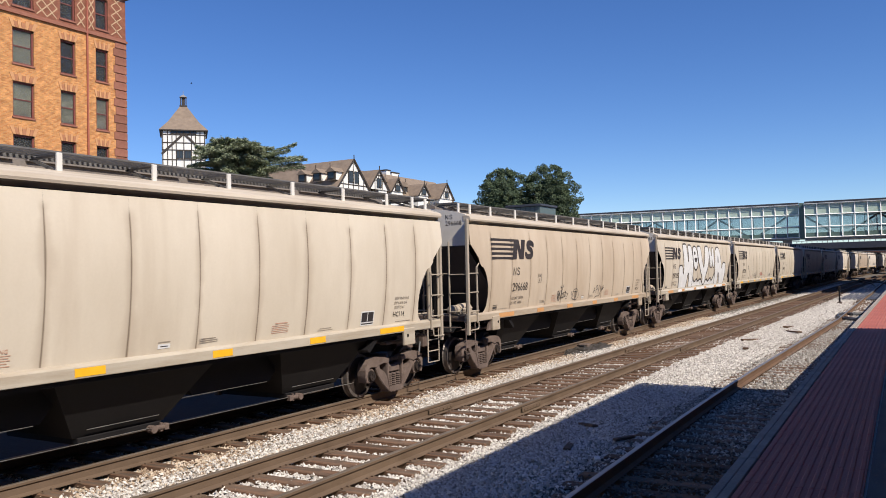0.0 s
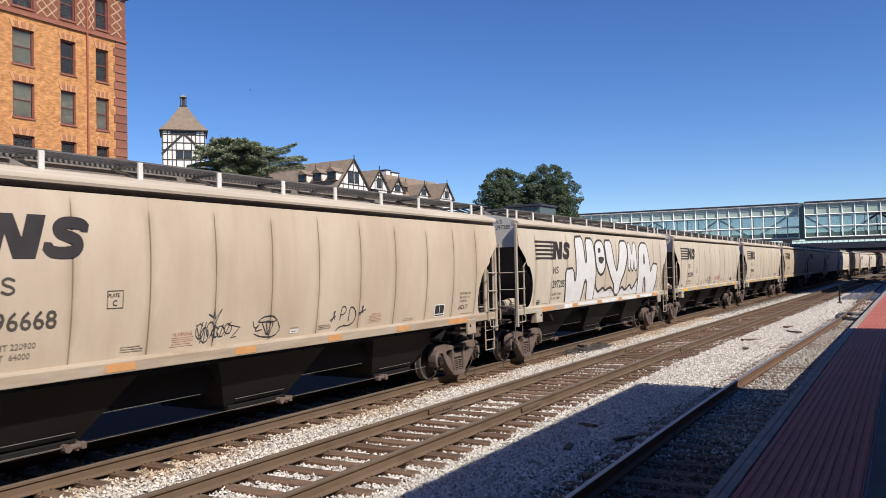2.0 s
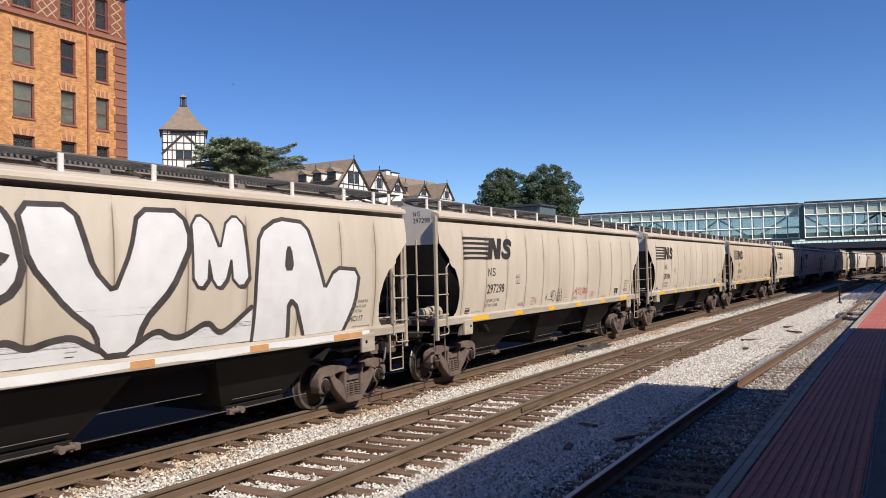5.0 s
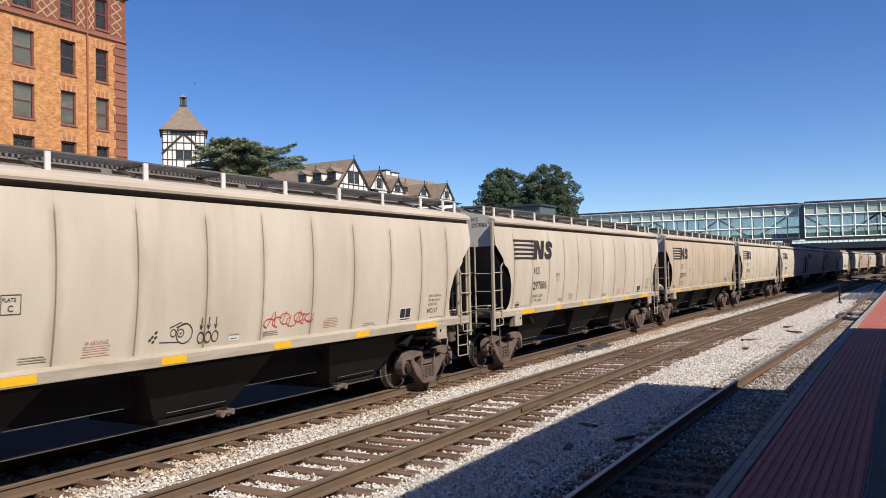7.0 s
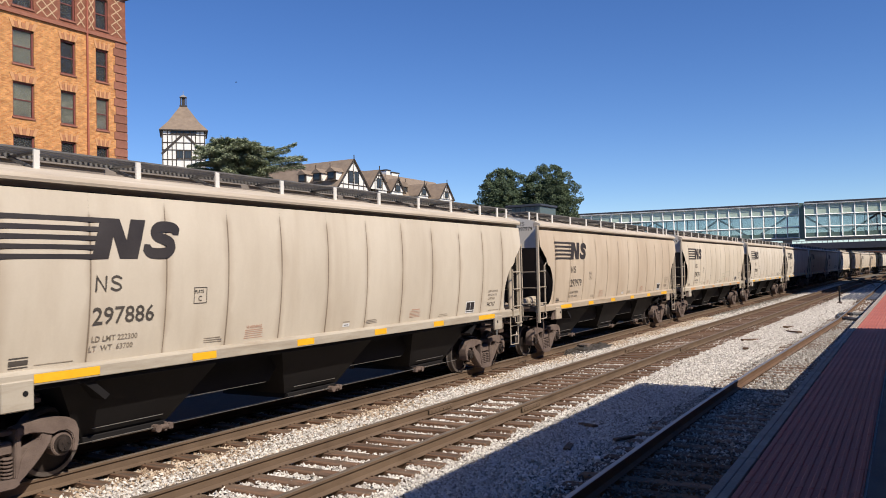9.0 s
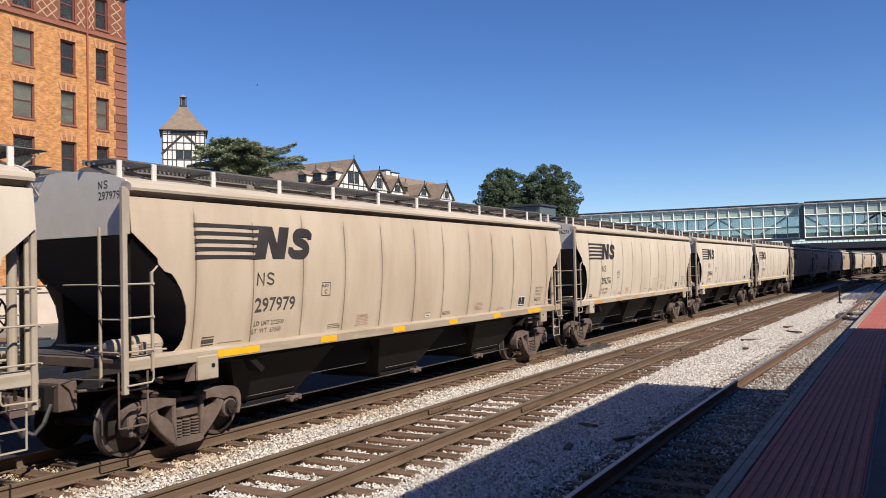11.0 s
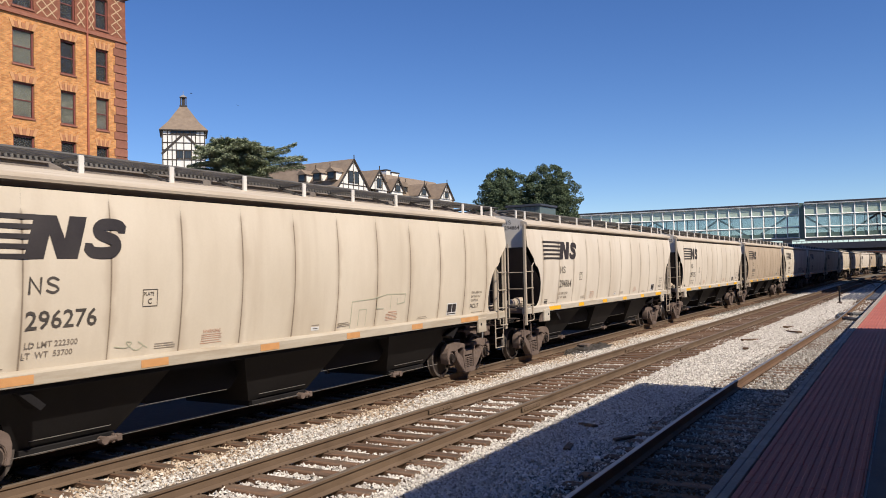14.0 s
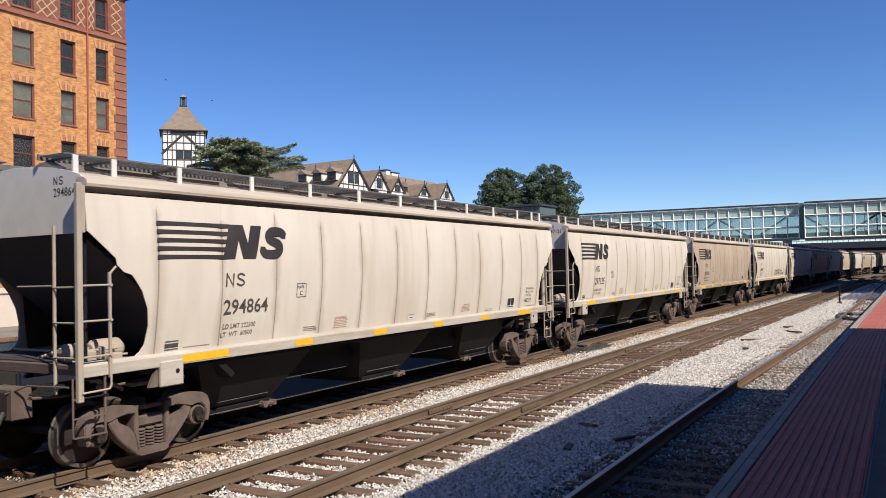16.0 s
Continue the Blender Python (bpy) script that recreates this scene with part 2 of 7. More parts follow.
STONE_DULL = island_mat("dull_grey_stone", [(0.0, (0.14, 0.125, 0.11)), (0.4, (0.29, 0.265, 0.235)), (0.8, (0.42, 0.39, 0.35)), (1.0, (0.56, 0.53, 0.485))])
# somewhat dirty stone, its colour lowered further to deepen the platform shade
STONE_SHADED = island_mat("shade_darkened_stone", [(0.0, (0.045, 0.040, 0.034)), (0.4, (0.105, 0.092, 0.078)), (0.8, (0.165, 0.145, 0.122)), (1.0, (0.26, 0.235, 0.205))])


# ---- mesh helpers ----
def empty(name, m=None):
    ob = new(name)
    ob.empty_display_size = 0.3
    if m is not None:
        ob.matrix_basis = m
    return ob


def finish(bm, name, material, smooth=False):
    me = bpy.data.meshes.new(name)
    bmesh.ops.recalc_face_normals(bm, faces=bm.faces[:])
    bm.to_mesh(me)
    bm.free()
    if smooth:
        me.polygons.foreach_set("use_smooth", [True] * len(me.polygons))
    for m in (material if isinstance(material, (list, tuple)) else [material]):
        me.materials.append(m)
    return me


def part(name, bm, material, parent=None, label="", smooth=False):
    ob = new(name, finish(bm, name, material, smooth))
    if parent is not None:
        ob.parent = parent
    return tagged(ob, label)


def share(name, me, parent, x=0, y=0, z=0, rx=0, ry=0, rz=0, label=""):
    ob = new(name, me)
    ob.parent = parent
    ob.matrix_basis = pose(x, y, z, rx, ry, rz)
    return tagged(ob, label)


def box(bm, x0, x1, y0, y1, z0, z1, bevel=0.0):
    g = bmesh.ops.create_cube(bm, size=1.0)["verts"]
    bmesh.ops.scale(bm, vec=(abs(x1 - x0), abs(y1 - y0), abs(z1 - z0)), verts=g)
    bmesh.ops.translate(bm, vec=((x0 + x1) / 2, (y0 + y1) / 2, (z0 + z1) / 2), verts=g)
    if bevel:
        es = list({e for v in g for e in v.link_edges})
        bmesh.ops.bevel(bm, geom=es, offset=bevel, segments=1, affect='EDGES')
    return bm


def boxes(*rows, bevel=0.0):
    bm = bmesh.new()
    for r in rows:
        box(bm, *r, bevel=bevel)
    return bm


def tube(bm, a, b, r, n=8, r2=None):
    a, b = Vector(a), Vector(b)
    d = b - a
    q = d.to_track_quat('Z', 'Y').to_matrix().to_4x4()
    bmesh.ops.create_cone(bm, cap_ends=True, segments=n, radius1=r, radius2=r if r2 is None else r2, depth=d.length,
                          matrix=Matrix.Translation((a + b) / 2) @ q)
    return bm


def beam(bm, a, b, w, h):
    """A square bar from a to b."""
    a, b = Vector(a), Vector(b)
    d = b - a
    q = d.to_track_quat('X', 'Z').to_matrix().to_4x4()
    bmesh.ops.create_cube(bm, size=1.0, matrix=Matrix.Translation((a + b) / 2) @ q @ Matrix.Diagonal((d.length, w, h, 1)))
    return bm


def prism(bm, pts, axis, a, b):
    """A polygon in the plane across an axis, drawn out from a to b along it."""
    def at(u, v, w):
        return {'x': (w, u, v), 'y': (u, w, v), 'z': (u, v, w)}[axis]
    lo = [bm.verts.new(at(u, v, a)) for u, v in pts]
    hi = [bm.verts.new(at(u, v, b)) for u, v in pts]
    n = len(pts)
    bm.faces.new(lo)
    bm.faces.new(hi[::-1])
    for i in range(n):
        bm.faces.new((lo[i], hi[i], hi[(i + 1) % n], lo[(i + 1) % n]))
    return bm


def mesh_of(name, verts, faces, material, smooth=False):
    me = bpy.data.meshes.new(name)
    me.from_pydata(verts, [], faces)
    me.update()
    me.materials.append(material)
    if smooth:
        me.polygons.foreach_set("use_smooth", [True] * len(me.polygons))
    return me


# ---- the lines of the tracks ----
def bend(x, a, b, slope, k=0.0):
    """How far a track that runs along x has swung to the right at x."""
    if x <= a:
        o = 0.0
    elif x <= b:
        o = slope * (x - a) ** 2 / (2 * (b - a))
    else:
        o = slope * (x - (a + b) / 2)
    return -(o + (k * (x - 110) ** 2 / 2 if x > 110 else 0.0))


def line_train(x):
    return bend(x, 32, 52, 0.0155, 0.0006)


def line_mid(x):
    return bend(x, 12, 26, 0.024, 0.0006)


def line_near(x):
    return bend(x, 12, 22, 0.031, 0.0) + (0.024 * (x - 40) if x > 40 else 0.0)


def line_platform(x):
    return bend(x, 8, 20, 0.010, 0.0)


GAUGE = 1.51
T1_Y, T2_Y, T3_Y = 10.869, 7.158, 2.645
T1_Z, T2_Z, T3_Z = -0.061, 0.0, -0.02
GROUND_Z = -0.27

# ---- ground ----
bm = bmesh.new()
bmesh.ops.create_grid(bm, x_segments=24, y_segments=24, size=3600, matrix=Matrix.Translation((0, 0, GROUND_Z - 0.12)))
tagged(part("ground", bm, EARTH), "dusty brown ground beside the railway", "ground", kind="structure")


def strip(name, y0, y1, line, z, material, x0, x1, step, rough=0.0):
    """A long bed that follows a line."""
    n, m = int((x1 - x0) / step) + 1, max(2, int((y1 - y0) / step) + 1)
    vs, fs = [], []
    for i in range(n):
        x = x0 + (x1 - x0) * i / (n - 1)
        for j in range(m):
            y = y0 + (y1 - y0) * j / (m - 1)
            h = rough * noise.noise((x * 1.7, y * 1.7, 3.0)) + rough * 0.6 * noise.noise((x * 5, y * 5, 9.0))
            vs.append((x, y + line(x), z + h))
    for i in range(n - 1):
        for j in range(m - 1):
            a = i * m + j
            fs.append((a, a + m, a + m + 1, a + 1))
    return new(name, mesh_of(name, vs, fs, material, True))


tagged(strip("ballast_bed", -0.4, 13.6, line_mid, GROUND_Z - 0.05, BALLAST, -25, 43, 0.25, 0.03),
       "pale grey crushed-stone ballast bed under the tracks", "ballast", kind="structure")
tagged(strip("ballast_bed", -0.4, 13.6, line_mid, GROUND_Z - 0.05, BALLAST_FAR, 43.0, 330, 0.8, 0.03),
       "dirty brown-grey crushed-stone ballast bed under the tracks", "ballast", kind="structure")

# ---- rails ----
RAIL_PROFILE = [(-0.076, -0.185), (0.076, -0.185), (0.076, -0.172), (0.012, -0.150), (0.012, -0.050), (0.036, -0.040),
                (0.037, -0.008), (0.028, 0.0), (-0.028, 0.0), (-0.037, -0.008), (-0.036, -0.040), (-0.012, -0.050),
                (-0.012, -0.150), (-0.076, -0.172)]


def rail(name, y, z, line, x0, x1, parent, label, side=None, head=None):
    xs = []
    x = x0
    while x < x1:
        xs.append(x)
        x += 2.0 if x < 80 else 8.0
    xs.append(x1)
    n = len(RAIL_PROFILE)
    vs = [(x, y + line(x) + u, z + w) for x in xs for u, w in RAIL_PROFILE]
    fs, top = [], []
    for i in range(len(xs) - 1):
        for j in range(n):
            a, b = i * n + j, i * n + (j + 1) % n
            fs.append((a, a + n, b + n, b))
            top.append(j in (6, 7, 8))
    fs.append(tuple(range(n)))
    fs.append(tuple(range(len(vs) - n, len(vs)))[::-1])
    me = mesh_of(name, vs, fs, side or RAIL)
    me.materials.append(head or RAIL_TOP)
    for p, t in zip(me.polygons, top):
        p.material_index = 1 if t else 0
    ob = new(name, me)
    ob.parent = parent
    return tagged(ob, label)


def railway(label, yc, z, line, x1, near_to, seed, tie_top, side=None, head=None):
    rnd = random.Random(seed)
    t = tagged(empty("railway_track"), label, "railway track", "railway tracks", "structure")
    rail("rail", yc - GAUGE / 2, z, line, -30, x1, t, "worn rusty steel rail", side, head)
    rail("rail", yc + GAUGE / 2, z, line, -30, x1, t, "worn rusty steel rail", side, head)
    kinds = []
    for k in range(5):
        bm = bmesh.new()
        box(bm, -0.115, 0.115, -1.3, 1.3, -0.18, 0.0, 0.012)
        for v in bm.verts:
            v.co.z += 0.012 * noise.noise((v.co.x * 9 + k * 7, v.co.y * 3, k))
            v.co.x += 0.012 * noise.noise((v.co.x * 5 + k * 3, v.co.y * 4, k + 5))
        kinds.append(finish(bm, "tie", TIE))
    plate = finish(boxes((-0.10, 0.10, -0.18, 0.18, 0.0, 0.016), (-0.075, -0.045, 0.085, 0.12, 0.016, 0.04),
                         (0.045, 0.075, 0.085, 0.12, 0.016, 0.04), (-0.075, -0.045, -0.12, -0.085, 0.016, 0.04),
                         (0.045, 0.075, -0.12, -0.085, 0.016, 0.04)), "tie_plate", RAIL)
    x = -8.0
    far_v, far_f = [], []
    while x < min(x1, 170):
        turn = rnd.gauss(0, 0.9)
        y = yc + line(x) + rnd.gauss(0, 0.035)
        zz = z - tie_top + rnd.gauss(0, 0.006)
        if x < near_to:
            share("tie", rnd.choice(kinds), t, x, y, zz, 0, rnd.gauss(0, 0.4), turn)
            if x < 45:
                for s in (-1, 1):
                    share("tie_plate", plate, t, x, yc + line(x) + s * GAUGE / 2, z - 0.201, 0, 0, turn * 0.3)
        else:
            b = len(far_v)
            for dx in (-0.115, 0.115):
                for dy in (-1.3, 1.3):
                    for dz in (-0.18, 0.0):
                        far_v.append((x + dx, y + dy, zz + dz))
            far_f += [(b, b + 1, b + 3, b + 2), (b + 4, b + 6, b + 7, b + 5), (b, b + 4, b + 5, b + 1), (b + 2, b + 3, b + 7, b + 6),
                      (b + 1, b + 5, b + 7, b + 3)]
        x += 0.54 + rnd.gauss(0, 0.025)
    if far_f:
        ob = new("far_ties", mesh_of("far_ties", far_v, far_f, TIE))
        ob.parent = t
        ob["kind"] = "stuff"
    return t


railway("rusty main-line track under the train, on wooden ties", T1_Y, T1_Z, line_train, 420, 62, 1, 0.186)
railway("rusty track on weathered wooden ties in ballast", T2_Y, T2_Z, line_mid, 330, 62, 2, 0.19)
railway("worn track on dark wooden ties beside the platform", T3_Y, T3_Z, line_near, 170, 62, 3, 0.19, RAIL_ORANGE, RAIL_SHINY)


# ---- ballast stones ----
def stones(name, n, where, material, label, lo, hi, seed):
    """Many small broken stones in one mesh."""
    rnd = np.random.default_rng(seed)
    base = np.array([(0, 0, 0.8), (0.95, 0.1, -0.15), (0.2, 1.0, -0.2), (-0.85, 0.3, -0.2), (-0.35, -0.85, -0.25), (0.6, -0.7, 0.1)], float)
    tri = [(0, 1, 2), (0, 2, 3), (0, 3, 4), (0, 4, 5), (0, 5, 1)]
    xyz = where(rnd, n)
    n = len(xyz)
    size = rnd.uniform(lo, hi, (n, 1, 1)) * rnd.uniform(0.5, 1.4, (n, 1, 3))
    v = base[None] * size * rnd.uniform(0.55, 1.45, (n, 6, 1))
    a, b = rnd.uniform(0, 6.28, n), rnd.uniform(-0.5, 0.5, n)
    ca, sa, cb, sb = np.cos(a)[:, None], np.sin(a)[:, None], np.cos(b)[:, None], np.sin(b)[:, None]
    x, y, z = v[..., 0], v[..., 1], v[..., 2]
    y, z = cb * y - sb * z, sb * y + cb * z
    x, y = ca * x - sa * y, sa * x + ca * y
    v = np.stack([x, y, z], -1) + xyz[:, None]
    f = (np.array(tri)[None] + 6 * np.arange(n)[:, None, None]).reshape(-1, 3)
    me = bpy.data.meshes.new(name)
    me.vertices.add(n * 6)
    me.vertices.foreach_set("co", v.reshape(-1))
    me.loops.add(len(f) * 3)
    me.loops.foreach_set("vertex_index", f.reshape(-1).astype(np.int32))
    me.polygons.add(len(f))
    me.polygons.foreach_set("loop_start", np.arange(0, len(f) * 3, 3, dtype=np.int32))
    me.update(calc_edges=True)
    me.validate()
    me.materials.append(material)
    return tagged(new(name, me), label, "gravel", kind="stuff")


def swung(x, line):
    return np.array([line(float(q)) for q in x])


def gravel_all(rnd, n):
    x = 2.5 + 42 * rnd.random(n) ** 1.5
    y = rnd.uniform(3.0, 9.6, n)
    keep = y > np.where(x < 12.5, 3.8, 3.55) + rnd.normal(0, 0.25, n)
    z = np.full(n, GROUND_Z + 0.055)
    for c in (T2_Y, T3_Y):
        d = np.abs(y - c)
        z = np.where(d < 1.42, GROUND_Z + 0.026 + 0.012 * np.sin(x * 0.9 + y), z)
        keep &= (np.abs(d - GAUGE / 2) > 0.10)
    keep &= y < 9.0 + 0.25 * np.sin(x * 1.3) + rnd.normal(0, 0.25, n)
    z += rnd.normal(0, 0.012, n)
    y = y + swung(x, line_mid)
    return np.stack([x, y, z], 1)[keep]


def gravel_far(rnd, n):
    x = 43 + 67 * rnd.random(n) ** 1.5
    y = np.where(rnd.random(n) < 0.72, rnd.normal(4.75, 0.52, n), np.where(rnd.random(n) < 0.35, rnd.normal(8.9, 0.28, n), rnd.uniform(0.9, 3.9, n)))
    y = y + swung(x, line_mid)
    return np.stack([x, y, np.full(n, GROUND_Z + 0.04) + rnd.normal(0, 0.02, n)], 1)


def gravel_near(rnd, n):
    """Paler stones on the near track past the canopy."""
    x = 11.5 + 38 * rnd.random(n) ** 1.3
    y = rnd.uniform(0.9, 3.9, n)
    z = np.full(n, GROUND_Z + 0.05) + 0.012 * np.sin(x * 0.8 + 2 * y) + rnd.normal(0, 0.012, n)
    keep = (np.abs(np.abs(y - T3_Y) - GAUGE / 2) > 0.1) & (x > 13.0 + rnd.normal(0, 0.9, n))
    return np.stack([x, y + swung(x, line_near), z], 1)[keep]


def gravel_shaded(rnd, n):
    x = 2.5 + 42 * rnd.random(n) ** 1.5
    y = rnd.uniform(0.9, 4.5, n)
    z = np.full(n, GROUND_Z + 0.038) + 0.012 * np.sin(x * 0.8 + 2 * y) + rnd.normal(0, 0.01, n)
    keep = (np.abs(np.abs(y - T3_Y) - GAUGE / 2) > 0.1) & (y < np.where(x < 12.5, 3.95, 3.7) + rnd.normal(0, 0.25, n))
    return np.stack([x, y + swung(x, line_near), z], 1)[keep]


def gravel_dirty(rnd, n):
    x = 2.0 + 42 * rnd.random(n) ** 1.5
    y = 8.55 + 3.6 * rnd.random(n) ** 1.3
    z = np.where(y < 9.5, GROUND_Z + 0.025, GROUND_Z - 0.035) + rnd.normal(0, 0.012, n)
    return np.stack([x, y + swung(x, line_train), z], 1)[np.abs(y - T1_Y + GAUGE / 2) > 0.1]


stones("ballast_stones", 215000, gravel_all, STONE, "pale grey crushed ballast stones between the tracks", 0.015, 0.033, 11)
# these stones carry part of the canopy and platform shade in their colour
stones("ballast_stones", 60000, gravel_shaded, STONE_SHADED, "dirty ballast stones, darkened further as shade beside the platform", 0.014, 0.03, 14)
stones("ballast_stones", 46000, gravel_near, STONE_DULL, "dull grey ballast stones beside the platform", 0.017, 0.036, 15)
stones("ballast_stones", 42000, gravel_far, STONE, "pale grey crushed ballast stones between the tracks", 0.024, 0.05, 12)
stones("ballast_stones", 70000, gravel_dirty, STONE_RUSTY, "rust-stained ballast stones under the train", 0.016, 0.032, 13)


# ---- platform ----
PLAT_Z, PLAT_Y = 1.2, 1.07


def platform():
    p = tagged(empty("platform"), "raised station platform with grey timber edge and red tactile paving", "platform", kind="structure")
    xs = [-30 + 2.0 * i for i in range(50)] + [70 + 5 * i for i in range(5)]

    def long_bar(name, y0, y1, z0, z1, material, label):
        vs, fs = [], []
        for x in xs:
            o = line_platform(x)
            vs += [(x, y0 + o, z0), (x, y1 + o, z0), (x, y1 + o, z1), (x, y0 + o, z1)]
        for i in range(len(xs) - 1):
            for j in range(4):
                a, b = 4 * i + j, 4 * i + (j + 1) % 4
                fs.append((a, a + 4, b + 4, b))
        fs += [(0, 1, 2, 3), tuple(range(len(vs) - 4, len(vs)))[::-1]]
        ob = new(name, mesh_of(name, vs, fs, material))
        ob.parent = p
        return tagged(ob, label)
    long_bar("platform_slab", -6.0, PLAT_Y - 0.14, PLAT_Z - 0.35, PLAT_Z - 0.012, CONCRETE, "dark grey concrete platform slab")
    long_bar("platform_wall", PLAT_Y - 0.5, PLAT_Y - 0.3, GROUND_Z - 0.1, PLAT_Z - 0.355, CONCRETE, "concrete support wall")
    long_bar("platform_deck", -6.0, PLAT_Y - 0.83, PLAT_Z - 0.01, PLAT_Z - 0.004, DECK, "dark asphalt deck")
    # edge boards
    b1 = finish(boxes((0, 2.98, -0.062, 0.0, -0.30, 0.0), bevel=0.006), "edge_board", TIMBER)
    b2 = finish(boxes((0, 2.98, -0.062, 0.0, -0.12, 0.004), bevel=0.006), "edge_board", TIMBER)
    # a ribbed tactile panel
    bm = bmesh.new()
    box(bm, 0.003, 0.607, -0.338, 0.338, -0.03, 0.0)
    for k in range(11):
        y = -0.31 + 0.062 * k
        prism(bm, [(y - 0.016, 0.0), (y - 0.010, 0.0045), (y + 0.010, 0.0045), (y + 0.016, 0.0)], 'x', 0.006, 0.604)
    tile = finish(bm, "tactile_panel", RED_TILE)
    x = -21.0
    while x < 78:
        o, a = line_platform(x), math.degrees(math.atan(line_platform(x + 1) - line_platform(x)))
        share("edge_board", b1, p, x, PLAT_Y + o, PLAT_Z, rz=a)
        share("edge_board", b2, p, x, PLAT_Y + o - 0.066, PLAT_Z, rz=a)
        x += 3.0
    x = -20.3
    while x < 78:
        o, a = line_platform(x), math.degrees(math.atan(line_platform(x + 1) - line_platform(x)))
        share("tactile_panel", tile, p, x, PLAT_Y - 0.475 + o, PLAT_Z, rz=a)
        x += 0.61


platform()


# ---- covered freight hopper ----
L_CAR, BODY = 17.41, 16.0
SEAMS = [0.0, 1.16, 2.40, 3.65, 4.88, 6.13, 7.41, 8.66, 9.95, 11.20, 12.48, 13.70, 14.84, BODY]
# the oval cut out of the side sheet at each end: how far in, at a height
NOTCH = [(1.52, 0.81), (1.60, 0.91), (1.69, 0.97), (1.94, 1.01), (2.19, 0.98), (2.45, 0.87), (2.60, 0.76), (2.68, 0.69), (2.72, 0.56), (2.82, 0.45), (2.91, 0.43),
         (3.25, 0.03), (3.27, 0.0)]


def bulge(z):
    """Half-width of the curved side sheet at a height."""
    d = z - 2.9
    return 1.61 - (0.085 if d > 0 else 0.072) * d * d


def skin(x, z):
    """The same with the dents of the sheet."""
    return bulge(z) + 0.004 + 0.006 * noise.noise((x * 0.8, z * 0.8, 2.0))


ROOF = [(1.46, 3.80), (1.505, 3.855), (1.51, 3.93), (1.46, 4.0), (1.25, 4.07), (0.9, 4.14), (0.5, 4.19), (0.0, 4.21)]


def interp(x, pts):
    if x <= pts[0][0]:
        return pts[0][1]
    for (a, u), (b, v) in zip(pts, pts[1:]):
        if x <= b:
            return u + (v - u) * (x - a) / (b - a)
    return pts[-1][1]


def pillow(d):
    """How deep the sheet is drawn in towards a seam at a distance."""
    return 0.006 * math.exp(-d / 0.05) + 0.009 * math.exp(-d / 0.28)


def side_panel_mesh(x0, x1):
    lead, trail = x0 < 0.5, x1 > BODY - 0.5
    us = [0.0, 0.01, 0.025, 0.05, 0.09, 0.16, 0.3, 0.5, 0.7, 0.84, 0.91, 0.95, 0.975, 0.99, 1.0]
    if lead or trail:
        zs = sorted({1.53, 3.3, 3.45, 3.6, 3.775} | {1.53 + 0.06 * k for k in range(1, 29)} | {z for z, _ in NOTCH if z > 1.53})
    else:
        zs = [1.53 + 2.245 * j / 14 for j in range(15)]
    g = 0.0005
    bm = bmesh.new()
    rows = []
    for z in zs:
        cut = interp(z, NOTCH)
        a = x0 + g + (cut if lead else 0.0)
        b = x1 - g - (cut if trail else 0.0)
        row = []
        for u in us:
            x = a + (b - a) * u
            d = min(9.0 if lead else x - x0, 9.0 if trail else x1 - x)
            row.append(bm.verts.new((x, -(skin(x, z) - pillow(d) * min(1.0, (3.775 - z) / 0.25)), z)))
        rows.append(row)
    for p, q in zip(rows, rows[1:]):
        for i in range(len(us) - 1):
            bm.faces.new((p[i], p[i + 1], q[i + 1], q[i]))
    uv = bm.loops.layers.uv.new("seam")
    for f in bm.faces:
        for lp in f.loops:
            x = lp.vert.co.x
            lp[uv].uv = (min(9.0 if lead else x - x0, 9.0 if trail else x1 - x), lp.vert.co.z)
    if lead or trail:
        bmesh.ops.recalc_face_normals(bm, faces=bm.faces[:])
        bmesh.ops.solidify(bm, geom=bm.faces[:], thickness=0.014)
    return bm


def text_mesh(body, size, material, slant=0.0):
    cu = bpy.data.curves.new("lettering", 'FONT')
    cu.body, cu.size, cu.resolution_u = body, size, 2
    cu.shear = slant
    cu.offset = size * 0.012
    ob = bpy.data.objects.new("lettering", cu)
    me = bpy.data.meshes.new_from_object(ob)
    bpy.data.objects.remove(ob)
    bpy.data.curves.remove(cu)
    me.materials.clear()
    me.materials.append(material)
    return me


def side_y(x, z):
    return -(skin(x, z) + 0.003)


def on_side(name, me, car, x, z, sx=1.0, label=""):
    """Lettering laid on the near side sheet, leaning with it."""
    h = max(v.co.y for v in me.vertices)
    w = max(v.co.x for v in me.vertices) * sx
    lean = math.degrees(math.atan2(skin(x, z + h) - skin(x, z), h))
    turn = math.degrees(math.atan2(skin(x + w, z) - skin(x, z), w))
    ob = share(name, me, car, x, side_y(x, z) - 0.002, z, 90 + lean, 0, -turn, label)
    ob.scale = (sx, 1, 1)
    return ob


def patch(bm, pts, off):
    bm.faces.new([bm.verts.new((x, side_y(x, z) - off, z)) for x, z in pts])


